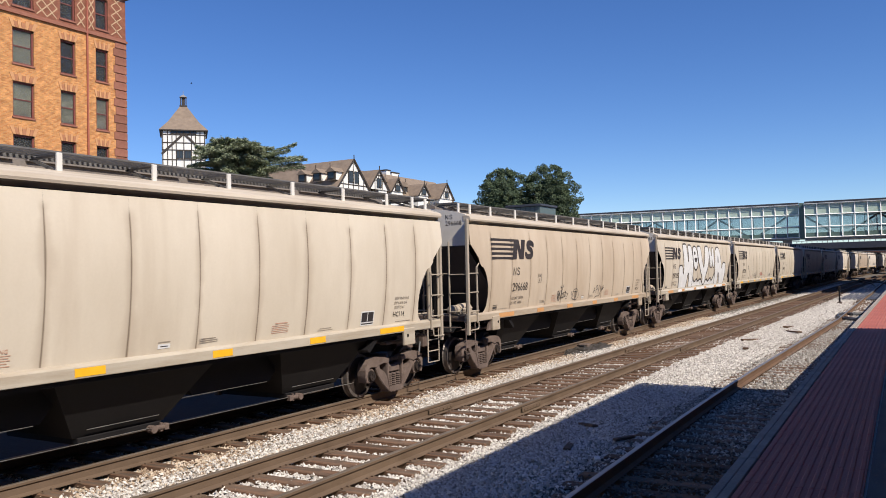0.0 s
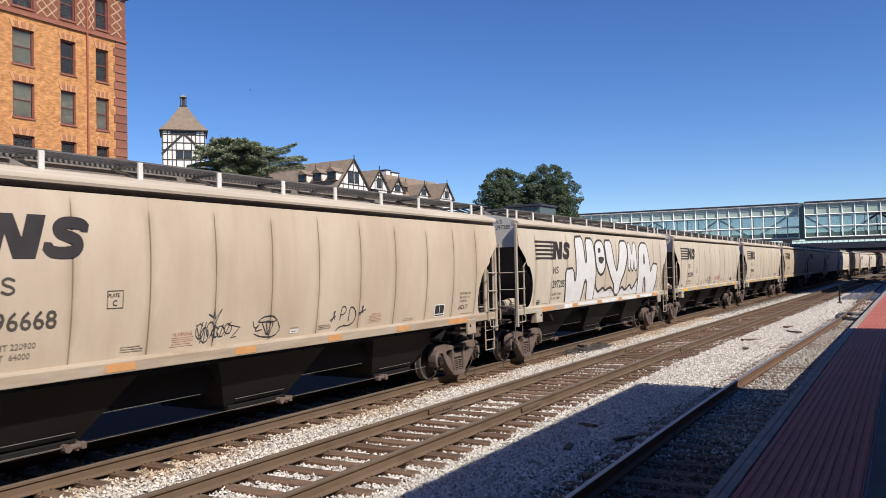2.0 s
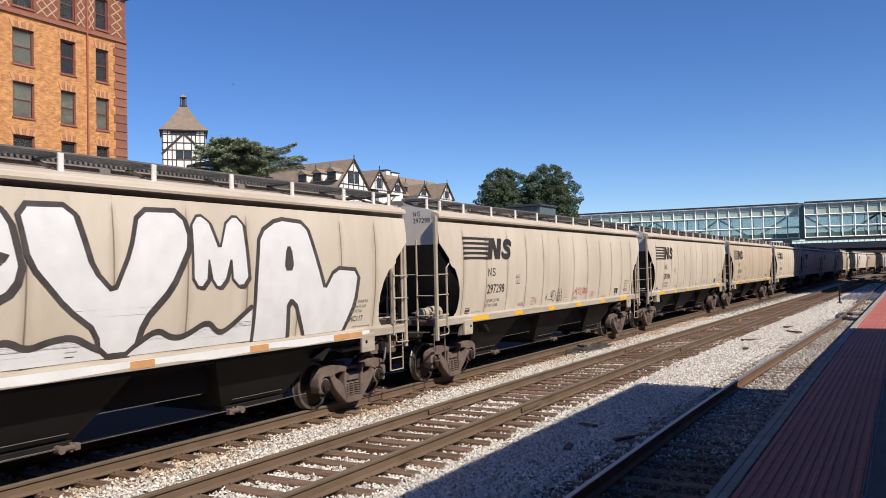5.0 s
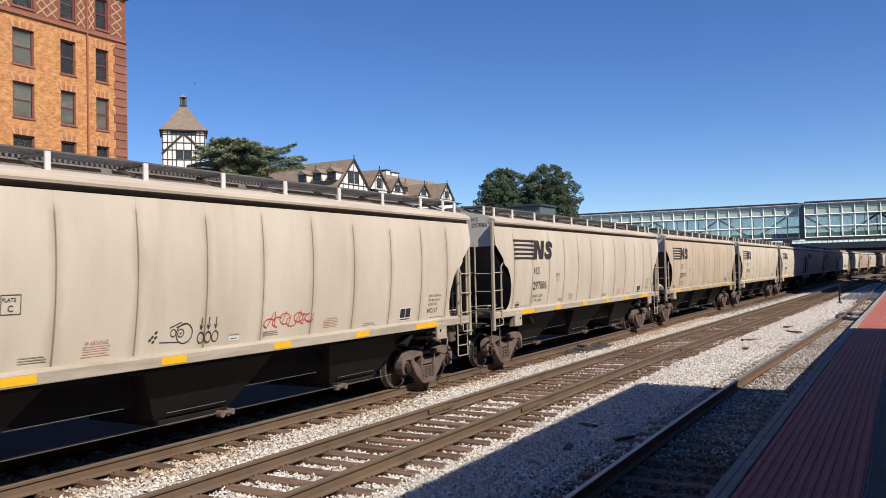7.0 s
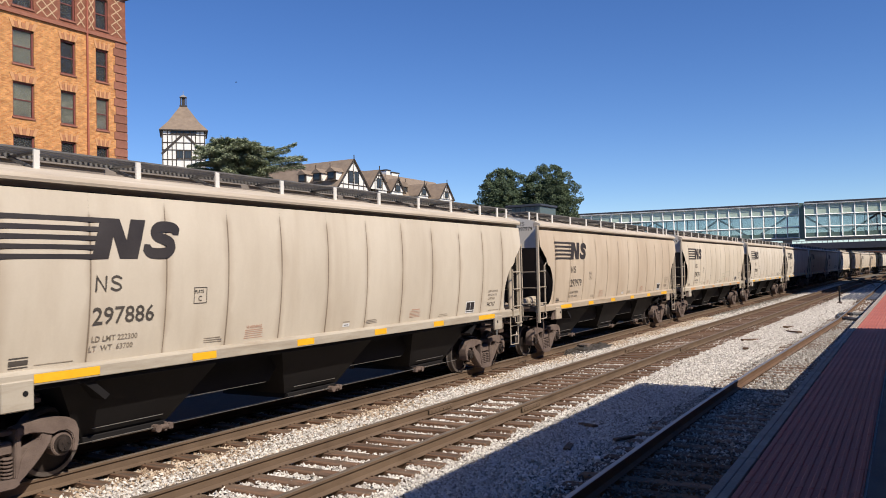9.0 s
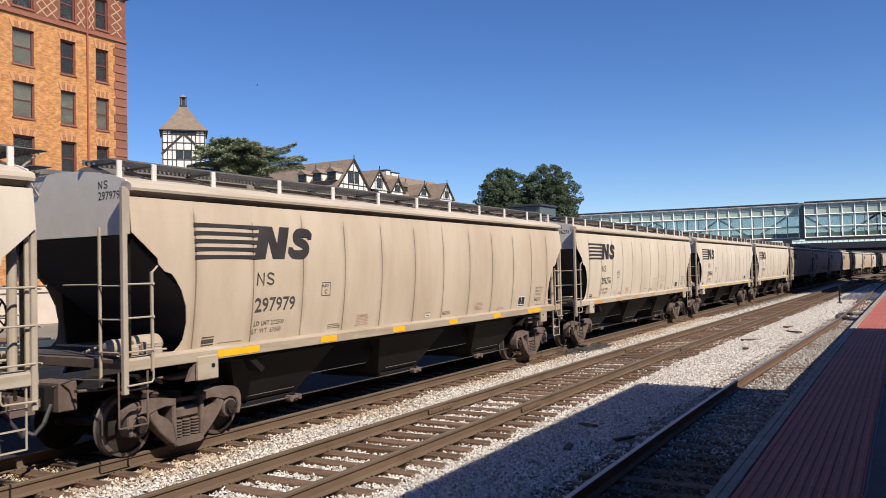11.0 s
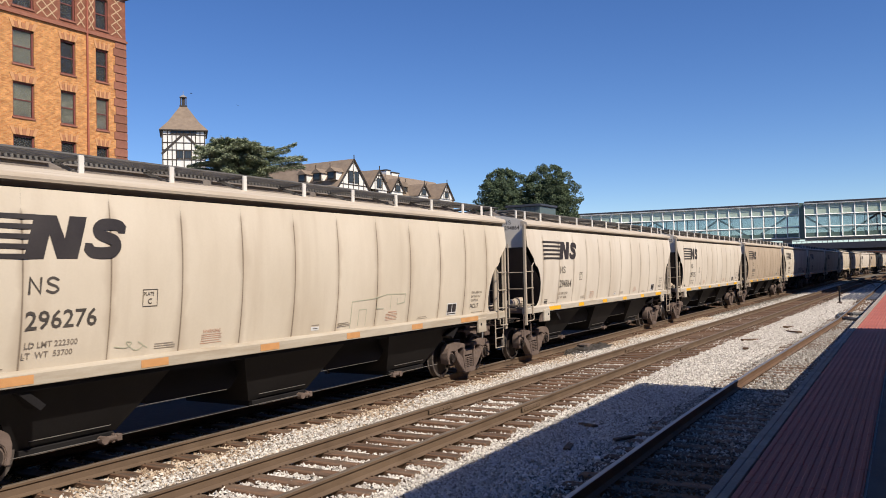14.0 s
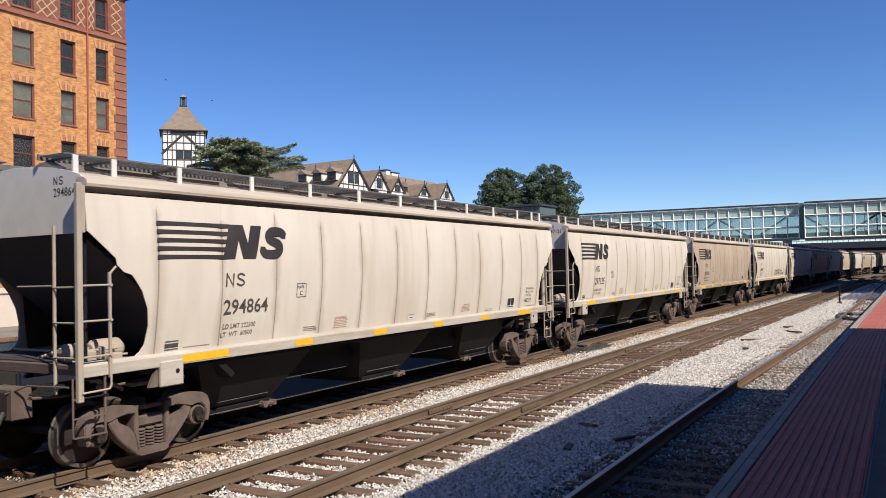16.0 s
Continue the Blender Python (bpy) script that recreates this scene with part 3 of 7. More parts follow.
def decal(bm, pts, off=0.0):
    """A thin painted patch on the near side, cut into level strips so that it follows the curved sheet: points in x and z."""
    zs = [z for _, z in pts]
    z0, z1 = min(zs), max(zs)
    if z1 - z0 < 0.12:
        return patch(bm, pts, off)
    cuts = sorted({round(z, 4) for z in zs} | {z0 + 0.1 * k for k in range(1, int((z1 - z0) / 0.1) + 1)})

    def spans(z):
        xs = []
        for (xa, za), (xb, zb) in zip(pts, pts[1:] + pts[:1]):
            if (za > z) != (zb > z):
                xs.append(xa + (xb - xa) * (z - za) / (zb - za))
        return sorted(xs)
    seen = set(bm.verts)
    for a, b in zip(cuts, cuts[1:]):
        if b - a < 0.002:
            continue
        lo, hi = spans(a + 0.0005), spans(b - 0.0005)
        for i in range(0, min(len(lo), len(hi)) - 1, 2):
            n = max(1, int((max(lo[i + 1], hi[i + 1]) - min(lo[i], hi[i])) / 0.6))
            for k in range(n):
                u, v = k / n, (k + 1) / n
                patch(bm, [(lo[i] + (lo[i + 1] - lo[i]) * u, a), (lo[i] + (lo[i + 1] - lo[i]) * v, a), (hi[i] + (hi[i + 1] - hi[i]) * v, b),
                           (hi[i] + (hi[i + 1] - hi[i]) * u, b)], off)
    bmesh.ops.remove_doubles(bm, verts=[v for v in bm.verts if v not in seen], dist=0.006)


def stroke(bm, pts, w, off=0.0):
    """One painted ribbon of width w along points in x and z, with rounded ends."""
    way = [pts[0]]
    for (x0, z0), (x1, z1) in zip(pts, pts[1:]):
        m = max(1, int(math.hypot(x1 - x0, z1 - z0) / 0.12))
        way += [(x0 + (x1 - x0) * i / m, z0 + (z1 - z0) * i / m) for i in range(1, m + 1)]
    closed = math.hypot(pts[0][0] - pts[-1][0], pts[0][1] - pts[-1][1]) < 1e-4
    n = len(way)
    rims = []
    for i, (x, z) in enumerate(way):
        p = way[i - 1] if i else (way[-2] if closed else way[0])
        q = way[i + 1] if i < n - 1 else (way[1] if closed else way[-1])
        d1 = Vector((x - p[0], z - p[1]))
        d2 = Vector((q[0] - x, q[1] - z))
        d1 = d1.normalized() if d1.length > 1e-6 else d2.normalized()
        d2 = d2.normalized() if d2.length > 1e-6 else d1
        t = d1 + d2
        t = t.normalized() if t.length > 0.2 else d2
        k = w / 2 / max(0.6, abs(t.dot(d2)))
        rims.append([bm.verts.new((x - s * t.y * k, side_y(x - s * t.y * k, z + s * t.x * k) - off, z + s * t.x * k)) for s in (1, 0, -1)])
    for a, b in zip(rims, rims[1:]):
        bm.faces.new((a[0], a[1], b[1], b[0]))
        bm.faces.new((a[1], a[2], b[2], b[1]))
    if not closed:
        for r, (x, z), (px, pz) in ((rims[0], way[0], way[1]), (rims[-1], way[-1], way[-2])):
            d = Vector((x - px, z - pz)).normalized() * w * 0.4
            tip = bm.verts.new((x + d.x, side_y(x + d.x, z + d.y) - off, z + d.y))
            bm.faces.new((r[0], r[1], tip))
            bm.faces.new((r[1], r[2], tip))


def rounded(pts, closed=True, cuts=2, k=0.22):
    """The same line with its corners cut off, again and again."""
    for _ in range(cuts):
        out = [] if closed else [pts[0]]
        for (x0, z0), (x1, z1) in zip(pts, pts[1:] + (pts[:1] if closed else [])):
            out += [(x0 + (x1 - x0) * k, z0 + (z1 - z0) * k), (x1 - (x1 - x0) * k, z1 - (z1 - z0) * k)]
        pts = out if closed else out + [pts[-1]]
    return pts


def flip_y(me):
    """The far-side twin of a near-side mesh."""
    m2 = me.copy()
    m2.transform(Matrix.Diagonal((1, -1, 1, 1)))
    m2.flip_normals()
    return m2


def wheelset_mesh():
    bm = bmesh.new()
    tube(bm, (0, -1.12, 0), (0, 1.12, 0), 0.075, 14)
    for s in (-1, 1):
        prof = [(0.09, 0.66), (0.13, 0.74), (0.38, 0.72), (0.39, 0.685), (0.478, 0.685), (0.482, 0.70), (0.462, 0.725), (0.455, 0.82),
                (0.40, 0.825), (0.385, 0.785), (0.16, 0.80), (0.11, 0.86), (0.08, 0.86)]
        rings = []
        for r, y in prof:
            rings.append([bm.verts.new((r * math.cos(i * math.tau / 36), s * y, r * math.sin(i * math.tau / 36))) for i in range(36)])
        for k, (a, b) in enumerate(zip(rings, rings[1:])):
            for i in range(36):
                f = bm.faces.new((a[i], a[(i + 1) % 36], b[(i + 1) % 36], b[i]))
                f.material_index = 1 if k in (5, 6, 7) else 0
        tube(bm, (0, s * 0.90, 0), (0, s * 1.12, 0), 0.125, 16)
        tube(bm, (0, s * 1.12, 0), (0, s * 1.17, 0), 0.095, 16)
        for i in range(3):
            a = i * math.tau / 3
            tube(bm, (0.05 * math.cos(a), s * 1.16, 0.05 * math.sin(a)), (0.05 * math.cos(a), s * 1.185, 0.05 * math.sin(a)), 0.017, 6)
    return finish(bm, "wheelset", [WHEEL, TREAD])


def side_frame_mesh():
    """Cast side frame: hooded ends over the axle boxes, windows, columns and a deep lower chord."""
    bm = bmesh.new()
    a, b = -1.14, -0.92
    for s in (-1, 1):
        hood = [(0.25, 0.66), (0.25, 0.77), (0.42, 0.805), (0.62, 0.835), (0.82, 0.83), (0.98, 0.80), (1.09, 0.73), (1.135, 0.61), (1.13, 0.47), (1.09, 0.33), (1.03, 0.34),
                (1.05, 0.48), (1.02, 0.575), (0.95, 0.63), (0.84, 0.635), (0.75, 0.61), (0.60, 0.655), (0.45, 0.68)]
        diag = [(0.22, 0.03), (0.33, 0.11), (0.46, 0.22), (0.60, 0.36), (0.70, 0.49), (0.755, 0.605), (0.60, 0.665), (0.575, 0.58), (0.40, 0.49), (0.31, 0.38), (0.255, 0.17)]
        prism(bm, [(s * u, v) for u, v in hood], 'y', a, b)
        prism(bm, [(s * u, v) for u, v in diag], 'y', a + 0.012, b - 0.012)
        prism(bm, [(s * u, v) for u, v in [(0.225, 0.15), (0.265, 0.16), (0.325, 0.40), (0.315, 0.72), (0.245, 0.72)]], 'y', a + 0.006, b + 0.012)
        tube(bm, (s * 0.90, a + 0.03, 0.457), (s * 0.90, b, 0.457), 0.16, 18)
    prism(bm, [(-0.25, 0.69), (0.25, 0.69), (0.25, 0.75), (-0.25, 0.75)], 'y', a + 0.09, b)
    prism(bm, [(-0.30, 0.07), (-0.22, 0.03), (0.22, 0.03), (0.30, 0.07), (0.255, 0.155), (-0.255, 0.155)], 'y', a - 0.01, b + 0.03)
    bmesh.ops.bevel(bm, geom=[e for e in bm.edges if e.calc_length() > 0.045], offset=0.012, segments=2, affect='EDGES')
    return finish(bm, "side_frame", TRUCK)


def spring_mesh():
    """One coil spring, standing between the side frame's columns."""
    bm = bmesh.new()
    rings = []
    for k in range(25):
        z = 0.165 + 0.0115 * k
        r = 0.078 if k % 4 in (1, 2) else 0.045
        rings.append([bm.verts.new((r * math.cos(i * math.tau / 10), -1.05 + r * math.sin(i * math.tau / 10), z + 0.006 * math.sin(i * math.tau / 10))) for i in range(10)])
    for u, v in zip(rings, rings[1:]):
        for i in range(10):
            bm.faces.new((u[i], u[(i + 1) % 10], v[(i + 1) % 10], v[i]))
    return finish(bm, "spring", TRUCK)


def bolster_mesh():
    bm = bmesh.new()
    box(bm, -0.235, 0.235, -1.10, 1.10, 0.445, 0.62, 0.03)
    box(bm, -0.17, 0.17, -0.8, 0.8, 0.66, 0.82, 0.02)
    return finish(bm, "bolster", TRUCK)


SIDE_FRAME, SPRING, BOLSTER, WHEELSET = side_frame_mesh(), spring_mesh(), bolster_mesh(), wheelset_mesh()
FLIP_FRAME, FLIP_SPRING = flip_y(SIDE_FRAME), flip_y(SPRING)
AXLES = (0.5, 2.3, 13.75, 15.55)
ROOF_POSTS = [0.11, 0.72, 1.9, 3.48, 5.03, 6.59, 8.14, 9.66, 11.25, 12.77, 14.32, 15.35, 15.92]


def hopper_car():
    """One covered hopper, built along x from 0 at its leading end; its origin lies between the rails at rail height."""
    car = tagged(empty("covered_hopper_car"), "tan covered hopper freight car with black underframe", "freight car",
                 "covered hopper cars of the train")
    for x0, x1 in zip(SEAMS, SEAMS[1:]):
        me = finish(side_panel_mesh(x0, x1), "side_panel", TAN[0], 0.5 < x0 and x1 < BODY - 0.5)
        share("side_panel", me, car)
        share("side_panel", flip_y(me), car)
    # the shell behind the seams
    for s in (-1, 1):
        bm = bmesh.new()
        cols = []
        for i in range(49):
            x = 1.1 + (BODY - 2.2) * i / 48
            cols.append([bm.verts.new((x, s * (bulge(1.54 + 2.235 * j / 12) - 0.035), 1.54 + 2.235 * j / 12)) for j in range(13)])
        for i in range(48):
            for j in range(12):
                bm.faces.new((cols[i][j], cols[i + 1][j], cols[i + 1][j + 1], cols[i][j + 1]))
        bmesh.ops.solidify(bm, geom=bm.faces[:], thickness=0.02 * s)
        part("side_shell", bm, SEAM, car)
    # roof
    bm = bmesh.new()
    prof = [(y, z) for y, z in ROOF] + [(-y, z) for y, z in ROOF[-2::-1]]
    prism(bm, prof, 'x', 0.04, BODY - 0.04)
    part("roof", bm, ROOF_GREY, car)
    bm = bmesh.new()
    for s in (-1, 1):
        prism(bm, [(s * 1.40, 3.862), (s * 1.60, 3.862), (s * 1.612, 3.90), (s * 1.595, 3.955), (s * 1.52, 3.99), (s * 1.40, 3.995)], 'x', 0.0, BODY)
    part("roof_edge", bm, ROOF_GREY, car, "rolled grey roof edge")
    # black band standing in for the shadow and dirt line under the eave
    part("eave_shadow_band", boxes((0.01, BODY - 0.01, -1.46, -1.42, 3.70, 3.87), (0.01, BODY - 0.01, 1.42, 1.46, 3.70, 3.87)), BLACK, car)
    for s in (0, 1):
        xo = 0.02 if s == 0 else BODY - 0.02
        bm = prism(bmesh.new(), [(-1.50, 3.25), (1.50, 3.25), (1.52, 3.6), (1.52, 3.93), (1.47, 4.02), (1.25, 4.09), (0.9, 4.16), (0.5, 4.21), (0, 4.23),
                                 (-0.5, 4.21), (-0.9, 4.16), (-1.25, 4.09), (-1.47, 4.02), (-1.52, 3.93), (-1.52, 3.6)], 'x', xo - 0.012, xo + 0.012)
        part("end_sheet", bm, END_GREY, car, "grey upper end sheet")
        f = (lambda x: x) if s == 0 else (lambda x: BODY - x)
        bm = bmesh.new()
        prism(bm, [(f(0.05), 3.27), (f(0.05), 3.22), (f(2.18), 1.45), (f(2.27), 1.50)], 'y', -1.45, 1.45)
        part("slope_sheet", bm, LIFTED_BLACK, car, "black sloping end sheet")
        # foot of the same sheet in deeper black, to hold down its sunlit patch
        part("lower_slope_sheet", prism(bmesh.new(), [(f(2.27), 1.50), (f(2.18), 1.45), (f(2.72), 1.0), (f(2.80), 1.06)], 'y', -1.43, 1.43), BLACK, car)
        bm = bmesh.new()
        box(bm, f(0.05), f(0.9), -1.40, 1.40, 1.50, 1.52)
        part("end_frame", bm, LIFTED_BLACK, car)
        part("end_sill", boxes((f(-0.04), f(0.22), -1.41, 1.41, 1.36, 1.50), bevel=0.01), TRUCK, car, "dull brown end sill")
        bm = bmesh.new()
        box(bm, f(0.05), f(0.09), -1.46, -1.40, 1.5, 3.3)
        part("shear_plate", bm, BLACK, car)
    # sills
    for s in (-1, 1):
        bm = bmesh.new()
        prism(bm, [(s * 1.42, 1.34), (s * 1.535, 1.34), (s * 1.54, 1.35), (s * 1.54, 1.485), (s * 1.53, 1.50), (s * 1.475, 1.535), (s * 1.42, 1.535)], 'x', -0.06, BODY + 0.06)
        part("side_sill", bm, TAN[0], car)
        bm = bmesh.new()
        box(bm, 0.9, BODY - 0.9, s * 1.44, s * 1.47, 1.27, 1.345)
        part("sill_web", bm, BLACK, car)
        for f in ((lambda x: x), (lambda x: BODY - x)):
            bm = bmesh.new()
            box(bm, f(1.2), f(1.62), s * 1.50, s * 1.57, 1.05, 1.42, 0.015)
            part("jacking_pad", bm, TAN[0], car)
            part("pad_gusset", prism(bmesh.new(), [(f(1.05), 1.06), (f(1.2), 1.06), (f(1.2), 1.36)], 'y', s * 1.44, s * 1.50), TRUCK, car)
            bm = tube(bmesh.new(), (f(1.50), s * 1.56, 1.26), (f(1.50), s * 1.578, 1.26), 0.035, 10)
            part("pad_hole", bm, BLACK, car)
            # corner post, ladders
            back = f(0.0) > 1
            bm = bmesh.new()
            if back:
                box(bm, f(-0.04), f(0.04), s * 1.51, s * 1.57, 1.03, 3.27, 0.01)
                box(bm, f(0.04), f(0.09), s * 1.49, s * 1.515, 1.5, 3.22)
            else:
                box(bm, f(-0.13), f(-0.05), s * 1.51, s * 1.585, 1.03, 3.90, 0.01)
                box(bm, f(-0.05), f(0.004), s * 1.50, s * 1.565, 3.25, 3.87)
            part("corner_post", bm, WHITE_POST, car)
            xi, xe = (0.485, 0.0) if back else (0.365, -0.09)
            bm = bmesh.new()
            box(bm, f(xi - 0.02), f(xi + 0.02), s * 1.54, s * 1.58, 1.30, 2.62 if back else 2.72, 0.006)
            if not back:
                tube(bm, (f(xi), s * 1.56, 2.70), (f(xi + 0.09), s * 1.58, 2.80), 0.016, 8)
            for z in (1.61, 2.08, 2.55):
                tube(bm, (f(xe), s * 1.57, z), (f(xi), s * 1.57, z), 0.014, 8)
                tube(bm, (f(xi), s * 1.56, z), (f(xi), s * 1.60, z), 0.022, 8)
            for p, q in (((xe, 1.15), (xi - 0.05, 1.16)), ((xi - 0.05, 1.16), (xi - 0.02, 1.20)), ((xi - 0.02, 1.20), (xi - 0.02, 1.33))):
                tube(bm, (f(p[0]), s * 1.60, p[1]), (f(q[0]), s * 1.60, q[1]), 0.014, 8)
            part("side_ladder", bm, WHITE_POST, car)
            bm = bmesh.new()
            # hanging step below the sill
            h0, h1 = (0.08, 0.56) if back else (-0.16, 0.32)
            tube(bm, (f(h0), s * 1.5, 1.34), (f(h0), s * 1.5, 0.57), 0.014, 8)
            tube(bm, (f(h1), s * 1.5, 1.34), (f(h1), s * 1.5, 0.57), 0.017, 8)
            for z in (0.57, 0.82, 1.07):
                box(bm, f(h0), f(h1), s * 1.485, s * 1.515, z - 0.009, z + 0.009)
            part("sill_step", bm, WHITE_POST if back else TRUCK, car, "dusty steel sill step")
            if back:
                part("end_column", tube(bmesh.new(), (f(0.13), s * 1.30, 1.50), (f(0.13), s * 1.30, 3.0), 0.06, 12), WHITE_POST, car, "pale round end column")
            bm = bmesh.new()
            box(bm, f(-0.10), f(-0.06), s * 1.0, s * 1.035, 1.1, 3.36, 0.006)
            for z in (1.60, 2.06, 2.53):
                tube(bm, (f(-0.10), s * 1.02, z), (f(-0.10), s * 1.55, z), 0.013, 8)
            tube(bm, (f(-0.08), s * 0.2, 2.55), (f(-0.08), s * 1.02, 2.55), 0.012, 8)
            part("end_ladder", bm, WHITE_POST, car)
    # roof walks
    for s in (-1, 1):
        bm = bmesh.new()
        box(bm, -0.05, BODY + 0.05, s * 0.62, s * 0.65, 4.28, 4.36)
        box(bm, -0.05, BODY + 0.05, s * 1.17, s * 1.20, 4.32, 4.342)
        for k in range(188):
            x = -0.03 + 0.0855 * k
            box(bm, x, x + 0.036, s * 0.645, s * 1.175, 4.320, 4.338)
        part("running_board", bm, GRATE, car, "dark steel grating roof walk")
        for x in ROOF_POSTS:
            bm = bmesh.new()
            box(bm, x - 0.04, x + 0.04, s * 1.20, s * 1.235, 4.02, 4.32, 0.004)
            part("walk_post", bm, POST_WHITE, car)
            bm = bmesh.new()
            beam(bm, (x, s * 1.19, 4.07), (x, s * 0.6, 4.29), 0.04, 0.04)
            box(bm, x - 0.02, x + 0.02, s * 0.6, s * 1.2, 4.27, 4.30)
            part("walk_bracket", bm, GRATE, car)
    bm = prism(bmesh.new(), [(-0.33, 4.15), (0.33, 4.15), (0.30, 4.32), (0.15, 4.37), (-0.15, 4.37), (-0.30, 4.32)], 'x', 0.5, BODY - 0.5)
    part("hatch_trough", bm, HATCH, car)
    for k in range(5):
        x = 0.9 + 2.9 * k
        bm = prism(bmesh.new(), [(-0.36, 4.30), (0.36, 4.30), (0.34, 4.36), (0.16, 4.41), (-0.16, 4.41), (-0.34, 4.36)], 'x', x, x + 2.7)
        part("hatch_cover", bm, HATCH, car)
    # hoppers and centre sill
    for c, turn in ((3.52, 1), (7.81, 1), (12.13, -1)):
        bm = bmesh.new()
        lo = [bm.verts.new((c + a * 0.78, b * 0.80, 0.42)) for a, b in ((-1, -1), (1, -1), (1, 1), (-1, 1))]
        hi = [bm.verts.new((c + a * 1.55, b * 1.44, 1.50)) for a, b in ((-1, -1), (1, -1), (1, 1), (-1, 1))]
        bm.faces.new(lo)
        bm.faces.new(hi[::-1])
        for i in range(4):
            bm.faces.new((lo[i], hi[i], hi[(i + 1) % 4], lo[(i + 1) % 4]))
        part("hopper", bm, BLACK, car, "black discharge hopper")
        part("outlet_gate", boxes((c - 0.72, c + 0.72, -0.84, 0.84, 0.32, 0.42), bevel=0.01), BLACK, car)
        part("gate_rail", tube(bmesh.new(), (c - 0.62, -0.9, 0.35), (c + 0.45, -0.9, 0.35), 0.013, 8), STEEL, car, "bare steel gate rail")
        part("gate_rod", tube(bmesh.new(), (c - 0.62, -0.9, 0.53), (c + 0.62, -0.9, 0.53), 0.006, 6), STEEL, car)
        for y in (-0.9, 0.9):
            x = c + 0.42 * turn
            bm = tube(bmesh.new(), (x, y * 1.03, 0.34), (x + 0.30 * turn, y * 1.03, 0.34), 0.042, 10)
            tube(bm, (x + 0.05 * turn, y * 1.03 - 0.06, 0.34), (x + 0.05 * turn, y * 1.03 + 0.06, 0.34), 0.06, 10)
            tube(bm, (x + 0.22 * turn, y * 1.03, 0.28), (x + 0.22 * turn, y * 1.03, 0.41), 0.025, 8)
            box(bm, x + 0.26 * turn, x + 0.34 * turn, y * 1.03 - 0.05, y * 1.03 + 0.05, 0.29, 0.39, 0.01)
            part("gate_capstan", bm, TRUCK, car, "rusty gate capstan")
    for x0, x1 in ((4.2, 7.1), (8.5, 11.5)):
        bm = prism(bmesh.new(), [(x0, 1.45), (x0 + 0.55, 0.74), (x1 - 0.65, 0.74), (x1, 1.45)], 'y', -0.95, 0.95)
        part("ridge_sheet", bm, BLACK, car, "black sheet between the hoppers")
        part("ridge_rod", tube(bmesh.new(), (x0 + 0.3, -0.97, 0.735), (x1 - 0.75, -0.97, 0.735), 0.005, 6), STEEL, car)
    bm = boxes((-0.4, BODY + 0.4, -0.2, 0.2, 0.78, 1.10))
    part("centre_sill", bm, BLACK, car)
    for s in (-1, 1):
        part("brake_rod", tube(bmesh.new(), (2.6, s * 0.92, 0.36), (13.4, s * 0.92, 0.36), 0.006, 6), STEEL, car)
    for s in (0, 1):
        f = (lambda x: x) if s == 0 else (lambda x: BODY - x)
        bm = bmesh.new()
        box(bm, f(-0.55), f(-0.2), -0.11, 0.11, 0.80, 0.96, 0.02)
        prism(bm, [(f(-0.52), -0.17), (f(-0.72), -0.15), (f(-0.73), 0.05), (f(-0.6), 0.06), (f(-0.6), 0.17), (f(-0.52), 0.17)], 'z', 0.74, 1.02)
        box(bm, f(-0.25), f(0.05), -0.32, 0.32, 0.72, 1.16, 0.02)
        part("coupler", bm, TRUCK, car, "rusty knuckle coupler")
        bm = bmesh.new()
        bmesh.ops.create_grid(bm, x_segments=5, y_segments=8, size=0.5, matrix=Matrix.Translation((f(-0.19), -1.0, 1.18)) @ Matrix.Rotation(0.5 if s else -0.5, 4, 'Y')
                              @ Matrix.Diagonal((0.26, 0.42, 1, 1)))
        bmesh.ops.wireframe(bm, faces=bm.faces[:], thickness=0.018, use_replace=True, use_boundary=True, use_even_offset=True)
        part("crossover_step", bm, BLACK, car, "black steel lattice crossover step")
        bm = bmesh.new()
        pts = [(f(-0.35), -0.28, 0.86), (f(-0.5), -0.34, 0.62), (f(-0.62), -0.30, 0.48), (f(-0.72), -0.2, 0.55)]
        for p, q in zip(pts, pts[1:]):
            tube(bm, p, q, 0.03, 8)
        part("brake_hose", bm, SPRAY_BLACK, car, "black rubber brake hose")
    # roof walk ends
    for f in ((lambda x: x), (lambda x: BODY - x)):
        bm = bmesh.new()
        back = f(0.0) > 1
        o, ya = (0.46, -1.15) if back else (0.26, 0.2)
        bmesh.ops.create_grid(bm, x_segments=8 if back else 5, y_segments=22 if back else 9, size=0.5,
                              matrix=Matrix.Translation((f(-o / 2 + 0.01), (ya + 1.15) / 2, 4.33)) @ Matrix.Diagonal((o, 1.15 - ya, 1, 1)))
        bmesh.ops.wireframe(bm, faces=bm.faces[:], thickness=0.024, use_replace=True, use_boundary=True, use_even_offset=True)
        part("end_walk", bm, GRATE, car, "dark steel grating end walk")
        for y in ((-1.05, 0.9) if back else (0.55,)):
            bm = beam(bmesh.new(), (f(-o + 0.04), y, 4.31), (f(0.0), y * 0.9, 3.92), 0.03, 0.02)
            part("end_brace", bm, WHITE_POST, car)
    # brake gear on the leading end deck
    for xa, xb, ra in ((0.04, 0.44, 0.125), (0.48, 1.0, 0.155)):
        bm = tube(bmesh.new(), (xa + 0.07, -0.95, 1.63), (xb - 0.07, -0.95, 1.63), ra, 18)
        tube(bm, (xa, -0.95, 1.63), (xa + 0.07, -0.95, 1.63), ra * 0.6, 18, ra)
        tube(bm, (xb - 0.07, -0.95, 1.63), (xb, -0.95, 1.63), ra, 18, ra * 0.6)
